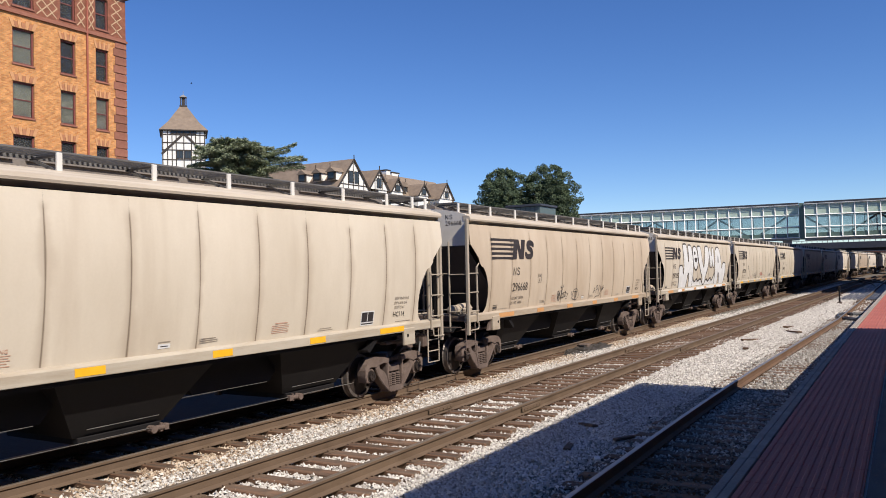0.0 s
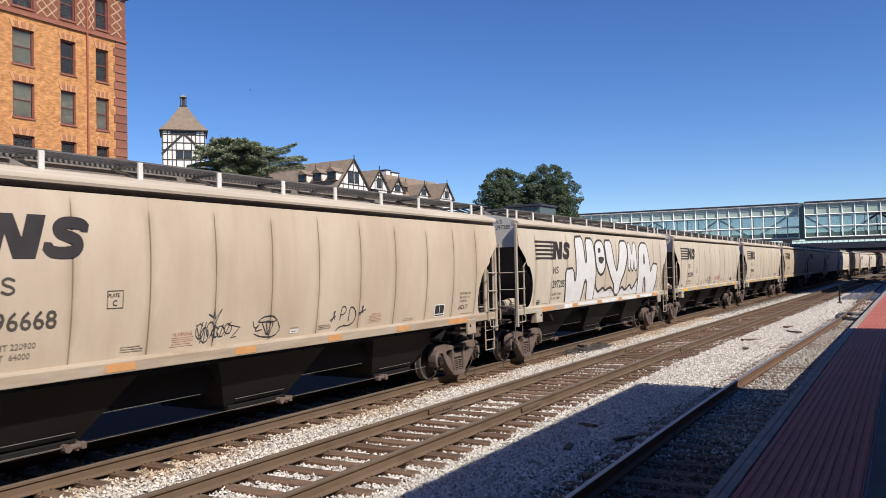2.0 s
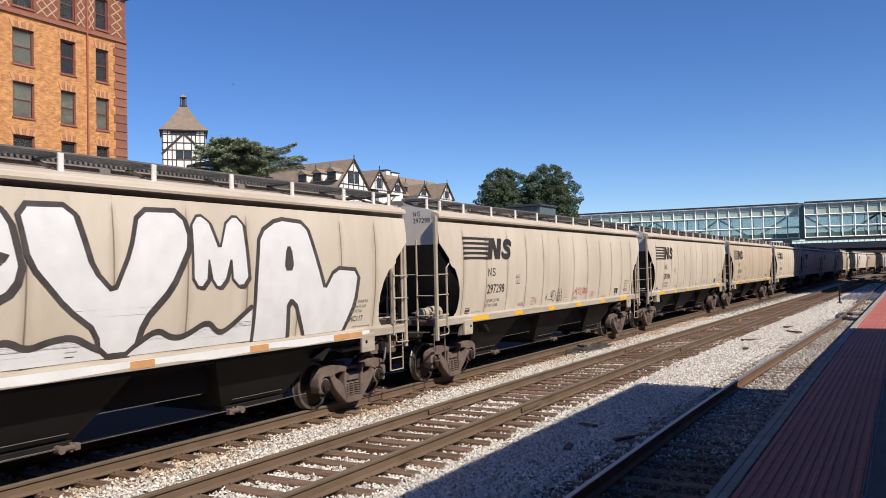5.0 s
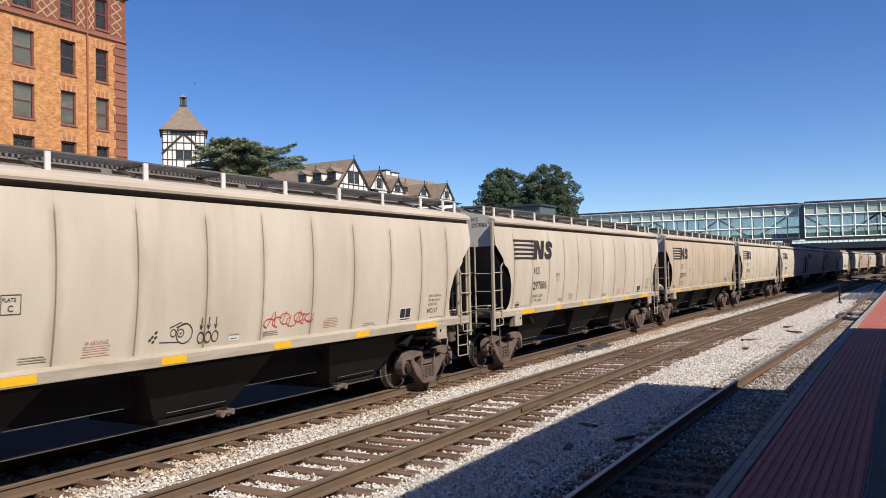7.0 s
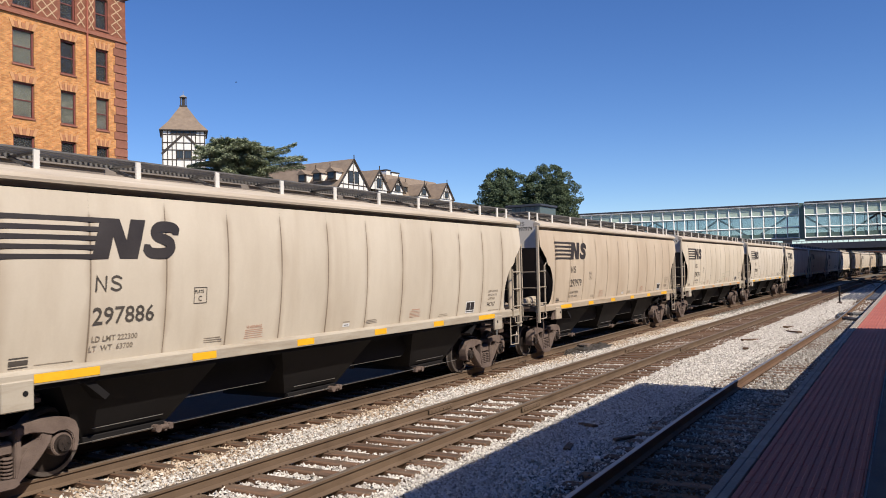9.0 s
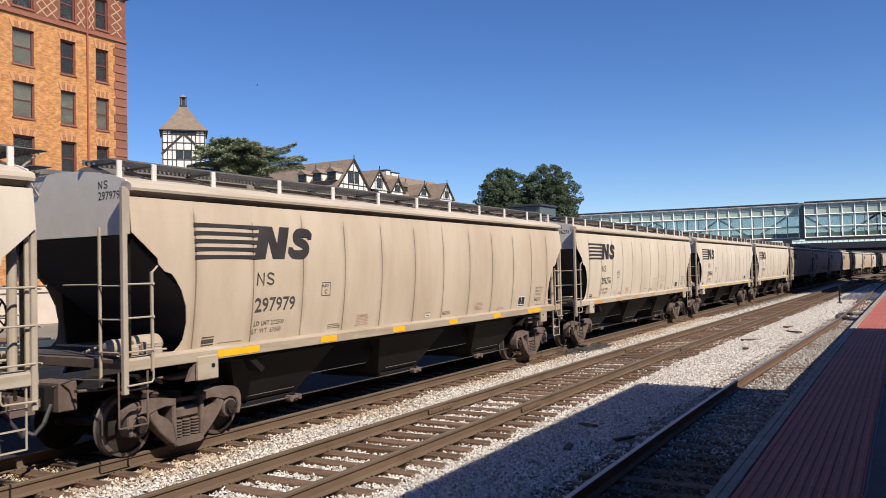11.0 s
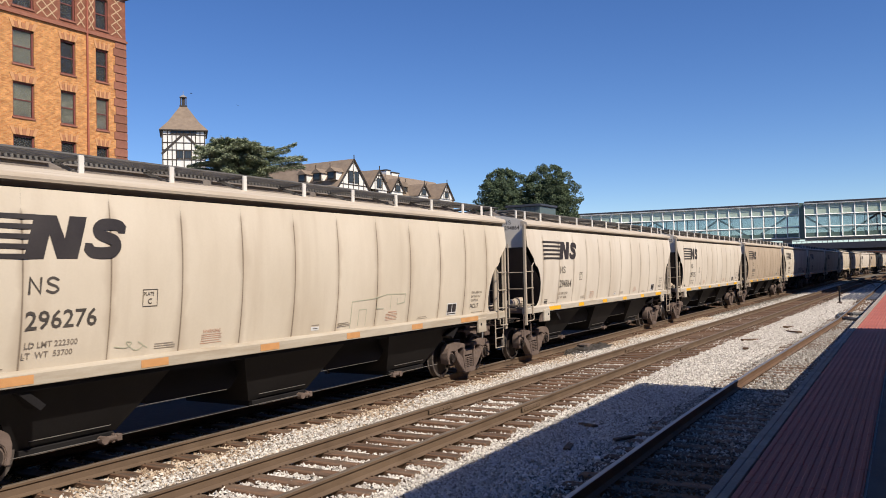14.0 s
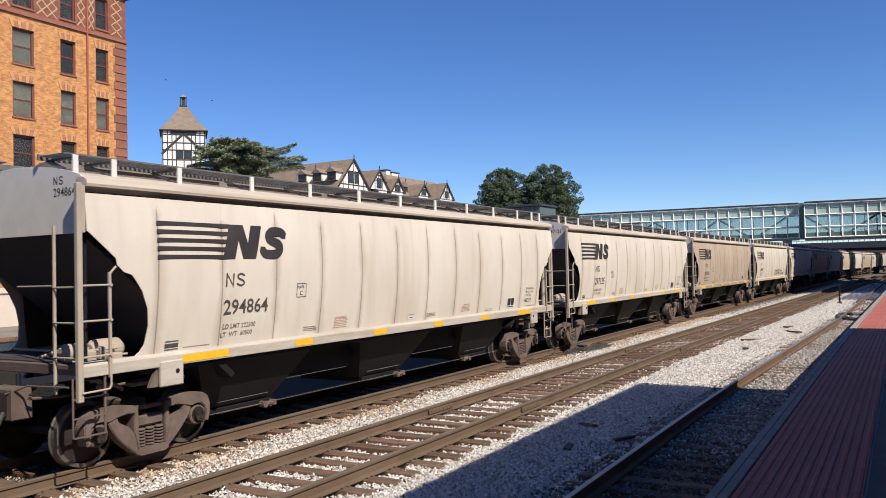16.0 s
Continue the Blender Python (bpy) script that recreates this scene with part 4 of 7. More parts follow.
        part("air_reservoir", bm, DUSTY, car, "dusty brown air reservoir")
    bm = boxes((0.20, 0.34, -1.32, -1.16, 1.52, 1.66), (0.42, 0.50, -1.30, -1.16, 1.52, 1.70), (0.55, 0.74, -1.34, -1.12, 1.50, 1.60), bevel=0.015)
    tube(bm, (0.05, -1.22, 1.56), (0.9, -1.22, 1.56), 0.016, 8)
    tube(bm, (0.0, -1.1, 1.56), (0.45, -1.3, 1.40), 0.014, 8)
    part("brake_valve", bm, DUSTY, car, "dusty brake control valve")
    # hand brake at the trailing end
    bm = bmesh.new()
    bx, by, bz, br = BODY - 0.08, -0.88, 2.2, 0.23
    ring = [(bx, by + br * math.cos(k * math.tau / 20), bz + br * math.sin(k * math.tau / 20)) for k in range(20)]
    for p, q in zip(ring, ring[1:] + ring[:1]):
        tube(bm, p, q, 0.014, 6)
    for k in range(4):
        tube(bm, (bx, by, bz), ring[5 * k + 2], 0.011, 6)
    tube(bm, (bx - 0.08, by, bz), (bx + 0.02, by, bz), 0.035, 10)
    part("brake_wheel", bm, SPRAY_BLACK, car, "black hand brake wheel")
    part("brake_housing", boxes((BODY - 0.24, BODY - 0.15, by - 0.13, by + 0.13, bz - 0.22, bz + 0.13), bevel=0.03), LIFTED_BLACK, car)
    part("brake_chain", tube(bmesh.new(), (BODY - 0.2, by, bz - 0.22), (BODY - 0.2, by, 1.5), 0.016, 6), SPRAY_BLACK, car)
    bm = boxes((BODY - 0.75, BODY - 0.4, -0.9, -0.6, 1.53, 1.82), bevel=0.03)
    tube(bm, (BODY - 0.2, -0.6, 1.5), (BODY - 0.2, -0.6, 2.3), 0.025, 8)
    part("brake_cylinder", bm, DUSTY, car, "dusty brake cylinder")
    # pipes and levers on both end decks
    for s in (0, 1):
        f = (lambda x: x) if s == 0 else (lambda x: BODY - x)
        for nm, pts, r in (("brake_pipe", [(0.15, -1.25, 1.53), (0.15, -1.25, 1.66), (0.75, -1.2, 1.66), (0.80, -0.3, 1.60)], 0.018),
                           ("brake_pipe", [(0.1, -0.4, 1.56), (0.5, -0.2, 1.60), (0.55, 0.9, 1.60)], 0.02),
                           ("train_line", [(-0.1, -0.45, 1.02), (0.3, -0.6, 1.0), (1.0, -0.7, 1.05), (2.2, -0.75, 1.10)], 0.022),
                           ("uncoupling_lever", [(-0.12, -1.35, 1.22), (-0.14, -0.5, 1.20), (-0.3, -0.12, 1.06)], 0.014),
                           ("brake_lever", [(0.35, -1.3, 1.16), (0.6, -1.28, 1.18), (0.9, -1.1, 1.05)], 0.03)):
            bm = bmesh.new()
            for p, q in zip(pts, pts[1:]):
                tube(bm, (f(p[0]), p[1], p[2]), (f(q[0]), q[1], q[2]), r, 8)
            part(nm, bm, DUSTY if nm == "brake_pipe" else TRUCK, car)
        bm = boxes((f(0.95), f(1.9), -1.28, -1.1, 1.08, 1.14), bevel=0.01)
        part("bolster_brace", bm, TRUCK, car)
    # running gear
    for c in (1.4, 14.65):
        truck = new("bogie", BOLSTER)
        truck.parent = car
        truck.matrix_basis = pose(c, 0, 0)
        share("side_frame", SIDE_FRAME, truck)
        share("side_frame", FLIP_FRAME, truck)
        for u in (-0.165, 0.0, 0.165):
            share("spring", SPRING, truck, u)
            share("spring", FLIP_SPRING, truck, u)
    for x in AXLES:
        share("wheelset", WHEELSET, car, x, 0, 0.457)
    return car


REFL = [(1.63, 2.56), (4.16, 4.64), (6.56, 7.02), (8.94, 9.36), (11.28, 11.72), (13.5, 14.4)]


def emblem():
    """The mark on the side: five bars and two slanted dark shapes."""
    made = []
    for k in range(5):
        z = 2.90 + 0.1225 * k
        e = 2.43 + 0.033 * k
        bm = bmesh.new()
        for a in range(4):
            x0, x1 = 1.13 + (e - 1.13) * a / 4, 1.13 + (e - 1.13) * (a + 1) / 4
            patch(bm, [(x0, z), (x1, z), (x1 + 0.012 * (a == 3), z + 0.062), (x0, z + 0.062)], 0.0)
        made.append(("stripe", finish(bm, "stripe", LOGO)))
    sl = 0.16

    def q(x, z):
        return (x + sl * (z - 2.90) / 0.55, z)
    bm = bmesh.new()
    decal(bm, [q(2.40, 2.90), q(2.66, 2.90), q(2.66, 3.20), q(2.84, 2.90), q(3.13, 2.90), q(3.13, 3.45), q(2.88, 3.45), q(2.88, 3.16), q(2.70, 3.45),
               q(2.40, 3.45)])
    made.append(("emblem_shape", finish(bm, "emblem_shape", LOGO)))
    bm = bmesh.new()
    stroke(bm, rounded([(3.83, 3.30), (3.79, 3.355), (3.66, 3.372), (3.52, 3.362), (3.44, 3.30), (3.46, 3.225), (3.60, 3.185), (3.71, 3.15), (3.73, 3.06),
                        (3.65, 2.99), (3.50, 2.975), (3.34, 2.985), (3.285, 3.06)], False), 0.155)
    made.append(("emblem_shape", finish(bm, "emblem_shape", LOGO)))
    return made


def bars(rows):
    bm = bmesh.new()
    for x0, x1, z, h in rows:
        decal(bm, [(x0, z), (x1, z), (x1, z + h), (x0, z + h)])
    return bm


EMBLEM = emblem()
STENCIL_LINES = [finish(bars([q]), "stencil_line", LETTER) for q in ((1.33, 1.58, 1.685, 0.014), (1.33, 1.58, 1.565, 0.014), (1.33, 1.58, 1.60, 0.06))]
STENCIL_LINES += [finish(bars([q]), "stencil_line", LETTER_DUST) for q in ((1.66, 2.2, 1.575, 0.012), (4.42, 4.80, 1.61, 0.012), (4.42, 4.80, 1.642, 0.012), (4.42, 4.76, 1.674, 0.012),
                                                                          (8.70, 9.08, 1.61, 0.012), (8.70, 9.08, 1.64, 0.012), (8.70, 9.04, 1.67, 0.012),
                                                                          (7.92, 8.14, 1.685, 0.016), (11.55, 12.0, 1.575, 0.012), (11.6, 11.95, 1.61, 0.012), (14.13, 14.73, 1.572, 0.014))]
MARK_MES = []
for way in ([(2.475, 2.475), (2.485, 2.665), (2.62, 2.475), (2.63, 2.665)],
            rounded([(2.865, 2.635), (2.79, 2.67), (2.715, 2.64), (2.73, 2.59), (2.84, 2.555), (2.87, 2.505), (2.79, 2.468), (2.705, 2.505)], False)):
    MARK = bmesh.new()
    stroke(MARK, way, 0.032)
    MARK_MES.append(finish(MARK, "small_mark", LETTER))
END_MARK = boxes((0.006, 0.012, -0.80, -0.785, 3.94, 4.05), (0.006, 0.012, -0.87, -0.855, 3.94, 4.05))
for p, q in (((-0.91, 4.03), (-0.93, 4.046)), ((-0.93, 4.046), (-0.965, 4.046)), ((-0.965, 4.046), (-0.983, 4.02)), ((-0.983, 4.02), (-0.97, 4.0)),
             ((-0.97, 4.0), (-0.925, 3.99)), ((-0.925, 3.99), (-0.91, 3.968)), ((-0.91, 3.968), (-0.925, 3.946)), ((-0.925, 3.946), (-0.965, 3.946)), ((-0.965, 3.946), (-0.985, 3.962))):
    beam(END_MARK, (0.009, -p[0] - 1.894, p[1]), (0.009, -q[0] - 1.894, q[1]), 0.006, 0.016)
beam(END_MARK, (0.009, -0.79, 4.045), (0.009, -0.86, 3.945), 0.006, 0.018)
END_MARK_ME = finish(END_MARK, "end_mark", LETTER)
WARN_LINES = [finish(bars([q]), "warning_stencil", LETTER_RED) for q in ((5.3, 5.72, 1.73, 0.011), (5.3, 5.7, 1.70, 0.011), (5.3, 5.72, 1.67, 0.011), (5.3, 5.68, 1.635, 0.011),
                       (5.28, 5.72, 1.60, 0.011), (10.38, 10.70, 1.785, 0.02), (10.3, 10.74, 1.75, 0.010), (10.3, 10.74, 1.72, 0.010), (10.3, 10.7, 1.69, 0.010), (10.3, 10.74, 1.66, 0.010),
                       (10.3, 10.72, 1.63, 0.010))]
WARN_TXT = text_mesh("WARNING", 0.075, LETTER_RED)


PLATE_BORDER = [finish(bars([q]), "plate_border", LETTER) for q in ((4.16, 4.42, 2.225, 0.012), (4.16, 4.42, 2.46, 0.012), (4.16, 4.172, 2.237, 0.223), (4.408, 4.42, 2.237, 0.223))]
PLACARD = [("placard", finish(bars([(12.87, 13.32, 1.575, 0.285)]), "placard", SPRAY_WHITE)), ("placard", finish(bars([(7.92, 8.14, 1.598, 0.068)]), "placard", SPRAY_WHITE))]
PLACARD_BM = [bmesh.new() for _ in range(4)]
for bm, pts in zip(PLACARD_BM, ([(12.895, 1.645), (13.085, 1.645), (13.085, 1.838), (12.895, 1.838)], [(13.105, 1.645), (13.295, 1.645), (13.295, 1.838), (13.105, 1.838)],
                                [(12.895, 1.597), (13.295, 1.597), (13.295, 1.622), (12.895, 1.622)], [(7.96, 1.625), (8.10, 1.625), (8.10, 1.637), (7.96, 1.637)])):
    decal(bm, pts, 0.003)
PLACARD += [("placard_field", finish(bm, "placard_field", LOGO)) for bm in PLACARD_BM]
SPEC_TXT = [text_mesh(q, 0.085, LETTER_FAINT) for q in ("EXW 10-8 H 9-8", "EW 8-6 H 15-0", "CU FT 5161")]
PLATE_TXT, PLATE_C = text_mesh("PLATE", 0.068, LETTER), text_mesh("C", 0.11, LETTER)
CODE_TXT, CODE_FIRST = text_mesh("HC117", 0.15, LETTER), text_mesh("HC114", 0.15, LETTER)


def dress_car(car, number, paint, refl, loads):
    """Paint, number and markings of one car."""
    for o in car.children:
        kind = o.name.split(".")[0]
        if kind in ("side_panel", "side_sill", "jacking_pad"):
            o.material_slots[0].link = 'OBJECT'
            o.material_slots[0].material = TAN[paint] if kind == "side_panel" else SILL_DIMMED[paint]
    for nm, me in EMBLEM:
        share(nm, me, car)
    for me in STENCIL_LINES:
        share("stencil_line", me, car)
    for z, me in zip((2.045, 1.95, 1.855), SPEC_TXT):
        on_side("spec_lettering", me, car, 14.03, z, 0.92)
    for me in MARK_MES:
        share("small_mark", me, car)
    for me in WARN_LINES:
        share("warning_stencil", me, car, label="small red warning stencil")
    for me in PLATE_BORDER:
        share("plate_border", me, car)
    for nm, me in PLACARD:
        share(nm, me, car)
    on_side("plate_lettering", PLATE_TXT, car, 4.175, 2.385, 0.95)
    on_side("plate_lettering", PLATE_C, car, 4.245, 2.265)
    on_side("code_lettering", CODE_TXT if number else CODE_FIRST, car, 14.01, 1.69)
    on_side("warning_stencil", WARN_TXT, car, 5.32, 1.762, 1.0, "small red warning stencil")
    for i, (a, b) in enumerate(REFL):
        me = finish(boxes((a, b, -1.546, -1.541, 1.365, 1.475)), "reflector", refl)
        share("reflector", me, car)
    if number in ("296276", "297886"):
        for o in [o for o in car.children if o.name.split(".")[0] in ("air_reservoir", "brake_valve")]:
            bpy.data.objects.remove(o)
    if number:
        on_side("car_number", text_mesh(number, 0.325, LETTER), car, 2.43, 2.03, 1.04)
        ob = share("end_number", text_mesh(number, 0.165, LETTER), car, 0.006, -0.89, 3.76, 90, 0, -90)
        ob.scale = (0.95, 1, 1)
        share("end_mark", END_MARK_ME, car, 0, -0.11, -0.02)
        on_side("load_lettering", text_mesh("LD LMT " + loads[0], 0.105, LETTER_FAINT), car, 2.44, 1.80, 1.05)
        on_side("load_lettering", text_mesh("LT  WT  " + loads[1], 0.105, LETTER_FAINT), car, 2.41, 1.675, 1.05)
    else:
        for q in ((2.39, 3.4, 2.05, 0.2), (2.35, 3.3, 1.88, 0.06), (2.35, 3.3, 1.74, 0.06)):
            part("number_bar", bars([q]), LETTER_FAINT, car)


TRAIN = []
NUMBERS = {0: ("296668", ("220900", "64000")), 1: ("297285", ("222900", "63300")), 2: ("297298", ("222700", "63500")), 3: ("297886", ("222300", "63700")),
           4: ("297979", ("222500", "63500")), 5: ("296276", ("222300", "53700")), 6: ("294864", ("222500", "60500")), 7: ("297125", ("222500", "63500"))}
PAINTS = {-1: 4, 0: 1, 1: 0, 2: 0, 3: 0, 4: 1, 5: 4, 6: 2, 7: 2, 8: 3, 9: 2}
ORANGE_CARS = (0, 1, 5)


def make_train():
    plain = hopper_car()
    for i in range(-1, 18):
        c = copy_thing(plain, pose(0, 0, 0)) if i > -1 else plain
        TRAIN.append((i, c))
    for i, c in TRAIN:
        num, loads = NUMBERS.get(i, ("", ("", "")))
        dress_car(c, num, PAINTS.get(i, (0, 1, 2, 3)[i % 4]), ORANGE if i in ORANGE_CARS else YELLOW, loads)


make_train()


# ---- spray paint on the cars ----
def tag_poly(car, pts, rim=0.15):
    """A fat painted letter: white field with a dark rim and a dark shadow to its lower right."""
    n, soft = len(pts), []
    for i, (x, z) in enumerate(pts):
        if z < 1.6:
            soft.append((x, 1.536))
            continue
        for qx, qz in (pts[i - 1], pts[(i + 1) % n]):
            d = math.hypot(qx - x, qz - z)
            k = min(0.11, 0.35 * d) / d
            soft.append((x + (qx - x) * k, z + (qz - z) * k))
    pts = soft
    w, k = bmesh.new(), bmesh.new()
    # the rim runs round all but the lower edge
    first = next((i for i in range(len(pts)) if pts[i - 1][1] < 1.6 and pts[i][1] < 1.6), 0)
    run = []
    for i in range(len(pts) + 1):
        p, q = pts[(first + i - 1) % len(pts)], pts[(first + i) % len(pts)]
        if p[1] < 1.6 and q[1] < 1.6 or i == len(pts):
            if i == len(pts) and not (p[1] < 1.6 and q[1] < 1.6):
                run.append(q)
            if len(run) > 2:
                stroke(k, run, rim, 0.002)
                stroke(k, [(x + 0.05, max(1.54, z - 0.03)) for x, z in run], rim * 0.8, 0.0)
            run = [q]
        else:
            run.append(q)
    decal(w, pts, 0.005)
    part("graffiti_outline", k, GRAFFITI_RIM, car, "grey-black spray-painted letter outline")
    part("graffiti_fill", w, SPRAY_WHITE, car, "large white spray-painted letter")


def gap(car, pts, material=None):
    h = bmesh.new()
    decal(h, pts, 0.008)
    part("graffiti_gap", h, material or GRAFFITI_RIM, car)


def big_graffiti(car):
    w, k = bmesh.new(), bmesh.new()
    # overspray on the sill below
    bm = bmesh.new()
    for a in range(16):
        x = 3.45 + 0.7 * a
        lo = 1.352 + 0.02 * (a % 3)
        bm.faces.new([bm.verts.new(v) for v in ((x, -1.5415, lo), (x + 0.7, -1.5415, lo), (x + 0.7, -1.5415, 1.484), (x, -1.5415, 1.484))])
    bmesh.ops.remove_doubles(bm, verts=bm.verts[:], dist=0.05)
    part("graffiti_fill", bm, SPRAY_WHITE, car, "white overspray on the sill")
    # plain field that ties the letters together
    jag = rounded([(6.3, 2.1), (6.46, 1.88), (6.70, 1.75), (6.95, 1.83), (7.17, 1.91), (7.44, 1.77), (7.75, 1.86), (8.07, 1.89), (8.40, 1.70), (8.75, 1.60), (9.0, 1.66),
                   (9.4, 1.89), (9.68, 1.74), (9.92, 1.74), (10.36, 1.95), (10.58, 1.75), (10.75, 1.76), (11.3, 2.12)], False)
    decal(w, jag + [(11.35, 1.555), (6.28, 1.555)], 0.001)
    stroke(k, jag, 0.09, 0.0035)
    part("graffiti_outline", k, GRAFFITI_RIM, car, "grey-black spray-painted jagged outline")
    part("graffiti_fill", w, SPRAY_WHITE, car, "white spray-painted field")
    tag_poly(car, [(3.5, 2.56), (4.16, 2.58), (4.2, 2.24), (4.36, 2.13), (4.46, 2.3), (4.36, 3.60), (5.06, 3.63), (5.2, 2.76), (5.42, 2.76), (5.38, 3.58), (6.04, 3.58),
                   (6.16, 3.1), (6.3, 2.4), (6.2, 1.56), (5.56, 1.56), (5.44, 2.24), (5.2, 2.24), (4.98, 1.56), (3.62, 1.56)])
    tag_poly(car, [(6.28, 3.36), (6.5, 3.52), (6.95, 3.54), (7.15, 3.42), (7.25, 2.98), (7.31, 2.72), (7.08, 2.42), (6.68, 2.40), (6.37, 2.7)])
    tag_poly(car, [(7.32, 3.54), (8.02, 3.56), (8.28, 2.75), (8.66, 2.38), (8.95, 3.0), (9.09, 3.56), (9.82, 3.58), (9.96, 3.15), (9.6, 2.5), (9.12, 2.05), (9.0, 1.62),
                   (8.5, 1.62), (8.44, 1.95), (7.98, 2.28), (7.47, 2.85)])
    tag_poly(car, [(10.04, 3.52), (10.32, 3.56), (10.58, 2.98), (10.78, 3.56), (11.08, 3.56), (11.2, 2.50), (10.88, 2.48), (10.83, 3.0), (10.66, 2.48), (10.46, 2.48), (10.34, 3.0),
                   (10.30, 2.48), (10.06, 2.50)], 0.085)
    tag_poly(car, [(11.5, 3.32), (11.95, 3.56), (12.65, 3.52), (12.9, 2.92), (13.18, 2.28), (13.5, 2.70), (14.2, 2.66), (14.1, 2.05), (13.8, 1.56), (12.72, 1.56), (12.4, 2.2),
                   (12.14, 2.2), (12.2, 1.56), (11.40, 1.56), (11.42, 2.6)])
    gap(car, rounded([(6.55, 3.30), (6.82, 3.30), (6.83, 3.15), (6.56, 3.11)], True, 1))
    gap(car, rounded([(6.55, 2.99), (7.21, 2.98), (7.12, 2.84), (6.92, 2.73), (6.62, 2.80)], True, 1))
    gap(car, rounded([(12.12, 3.12), (12.26, 3.12), (12.32, 2.70), (12.06, 2.70)], True, 1))


def loop_pts(cx, cz, rx, rz, n=10, a0=0.0, a1=math.tau):
    return [(cx + rx * math.cos(a0 + (a1 - a0) * i / n), cz + rz * math.sin(a0 + (a1 - a0) * i / n)) for i in range(n + 1)]


def scribble(car, material, x0, x1, z0, z1, n, w, seed, label):
    """A quick tangled tag."""
    rnd = random.Random(seed)
    bm = bmesh.new()
    m = n
    for i in range(m):
        x = x0 + (x1 - x0) * (i + 0.5) / m
        r = (x1 - x0) / m * 0.75
        stroke(bm, loop_pts(x + rnd.uniform(-0.03, 0.03), (z0 + z1) / 2 + rnd.uniform(-0.04, 0.04), r, (z1 - z0) / 2 * rnd.uniform(0.6, 1.0), 7,
                            rnd.uniform(0, 3), rnd.uniform(4, 8)), w)
        stroke(bm, [(x - r * 0.4, z0 + rnd.uniform(0, 0.08)), (x + rnd.uniform(-0.1, 0.1), z1 + rnd.uniform(-0.05, 0.06))], w)
    part("graffiti_tag", bm, material, car, label)


def spray_cars():
    cars = dict(TRAIN)
    big_graffiti(cars[1])
    scribble(cars[0], SPRAY_BLACK, 5.80, 6.45, 1.64, 1.90, 6, 0.016, 1, "black scribbled tag")
    bm = bmesh.new()
    for way in ([(6.0, 2.05), (6.1, 2.0), (6.12, 2.14), (6.14, 1.98), (6.27, 2.12), (6.16, 1.94), (6.12, 1.62)], [(6.42, 1.86), (6.69, 1.80), (6.5, 1.64), (6.62, 1.66)], [(5.76, 1.9), (5.86, 1.62), (5.93, 1.86)]):
        stroke(bm, way, 0.016)
    for way in ([(6.98, 1.87), (7.03, 1.74), (7.16, 1.83), (7.02, 1.70), (7.2, 1.72)], [(7.10, 1.85), (7.2, 1.93), (7.45, 1.95), (7.6, 1.84), (7.12, 1.85)],
                [(7.2, 1.84), (7.36, 1.58), (7.5, 1.84), (7.3, 1.86)], [(7.58, 1.84), (7.66, 1.7), (7.52, 1.58), (7.2, 1.60), (7.03, 1.66)], [(7.3, 1.84), (7.36, 1.62), (7.42, 1.84)]):
        stroke(bm, rounded(way, False, 1), 0.016)
    part("graffiti_tag", bm, SPRAY_BLACK, cars[0], "black scribbled tag")
    bm = bmesh.new()
    for way in ([(9.22, 1.51), (9.3, 1.60), (9.5, 1.63)], [(9.33, 1.74), (9.36, 1.98), (9.46, 2.0), (9.52, 1.92), (9.44, 1.84), (9.36, 1.84)],
                [(9.60, 1.70), (9.62, 1.97), (9.74, 1.97), (9.85, 1.83), (9.78, 1.68), (9.64, 1.62), (9.46, 1.62)], [(9.03, 1.75), (9.2, 1.83)], [(9.08, 1.72), (9.18, 1.92), (9.12, 1.9), (9.16, 1.76)],
                [(9.93, 1.84), (10.15, 1.90)], [(9.97, 1.80), (10.08, 1.97), (10.02, 1.97), (10.06, 1.84)]):
        stroke(bm, rounded(way, False, 1), 0.022)
    part("graffiti_tag", bm, SPRAY_BLACK, cars[0], "black looping tag")
    scribble(cars[2], SPRAY_RED, 8.76, 10.0, 1.74, 1.95, 7, 0.02, 4, "red looping tag")
    bm = bmesh.new()
    stroke(bm, loop_pts(7.0, 1.79, 0.155, 0.15, 14), 0.018)
    stroke(bm, loop_pts(6.93, 1.80, 0.06, 0.06), 0.016)
    stroke(bm, loop_pts(6.79, 1.81, 0.05, 0.055), 0.016)
    stroke(bm, [(6.92, 1.79), (6.94, 1.80)], 0.03)
    stroke(bm, [(6.55, 1.69), (6.91, 1.665)], 0.016)
    stroke(bm, [(6.72, 1.89), (6.93, 1.96)], 0.016)
    stroke(bm, [(6.84, 1.89), (7.04, 1.94)], 0.016)
    for x, z in ((6.36, 1.73), (6.42, 1.70), (6.46, 1.76), (6.46, 1.83), (6.40, 1.77)):
        stroke(bm, [(x, z), (x + 0.03, z + 0.02)], 0.035)
    for x in (7.33, 7.475, 7.62):
        stroke(bm, loop_pts(x, 1.70, 0.065, 0.085), 0.017)
        stroke(bm, [(x, 1.82), (x + 0.005, 2.0)], 0.017)
        stroke(bm, [(x - 0.03, 1.89), (x, 1.82), (x + 0.03, 1.89)], 0.014)
    part("graffiti_tag", bm, SPRAY_BLACK, cars[2], "black looping tag")
    bm = bmesh.new()
    stroke(bm, [(9.1, 1.56), (9.1, 2.07), (9.8, 2.1), (10.3, 2.17), (11.0, 2.16), (10.98, 1.98), (10.7, 1.95), (10.68, 2.08)], 0.018)
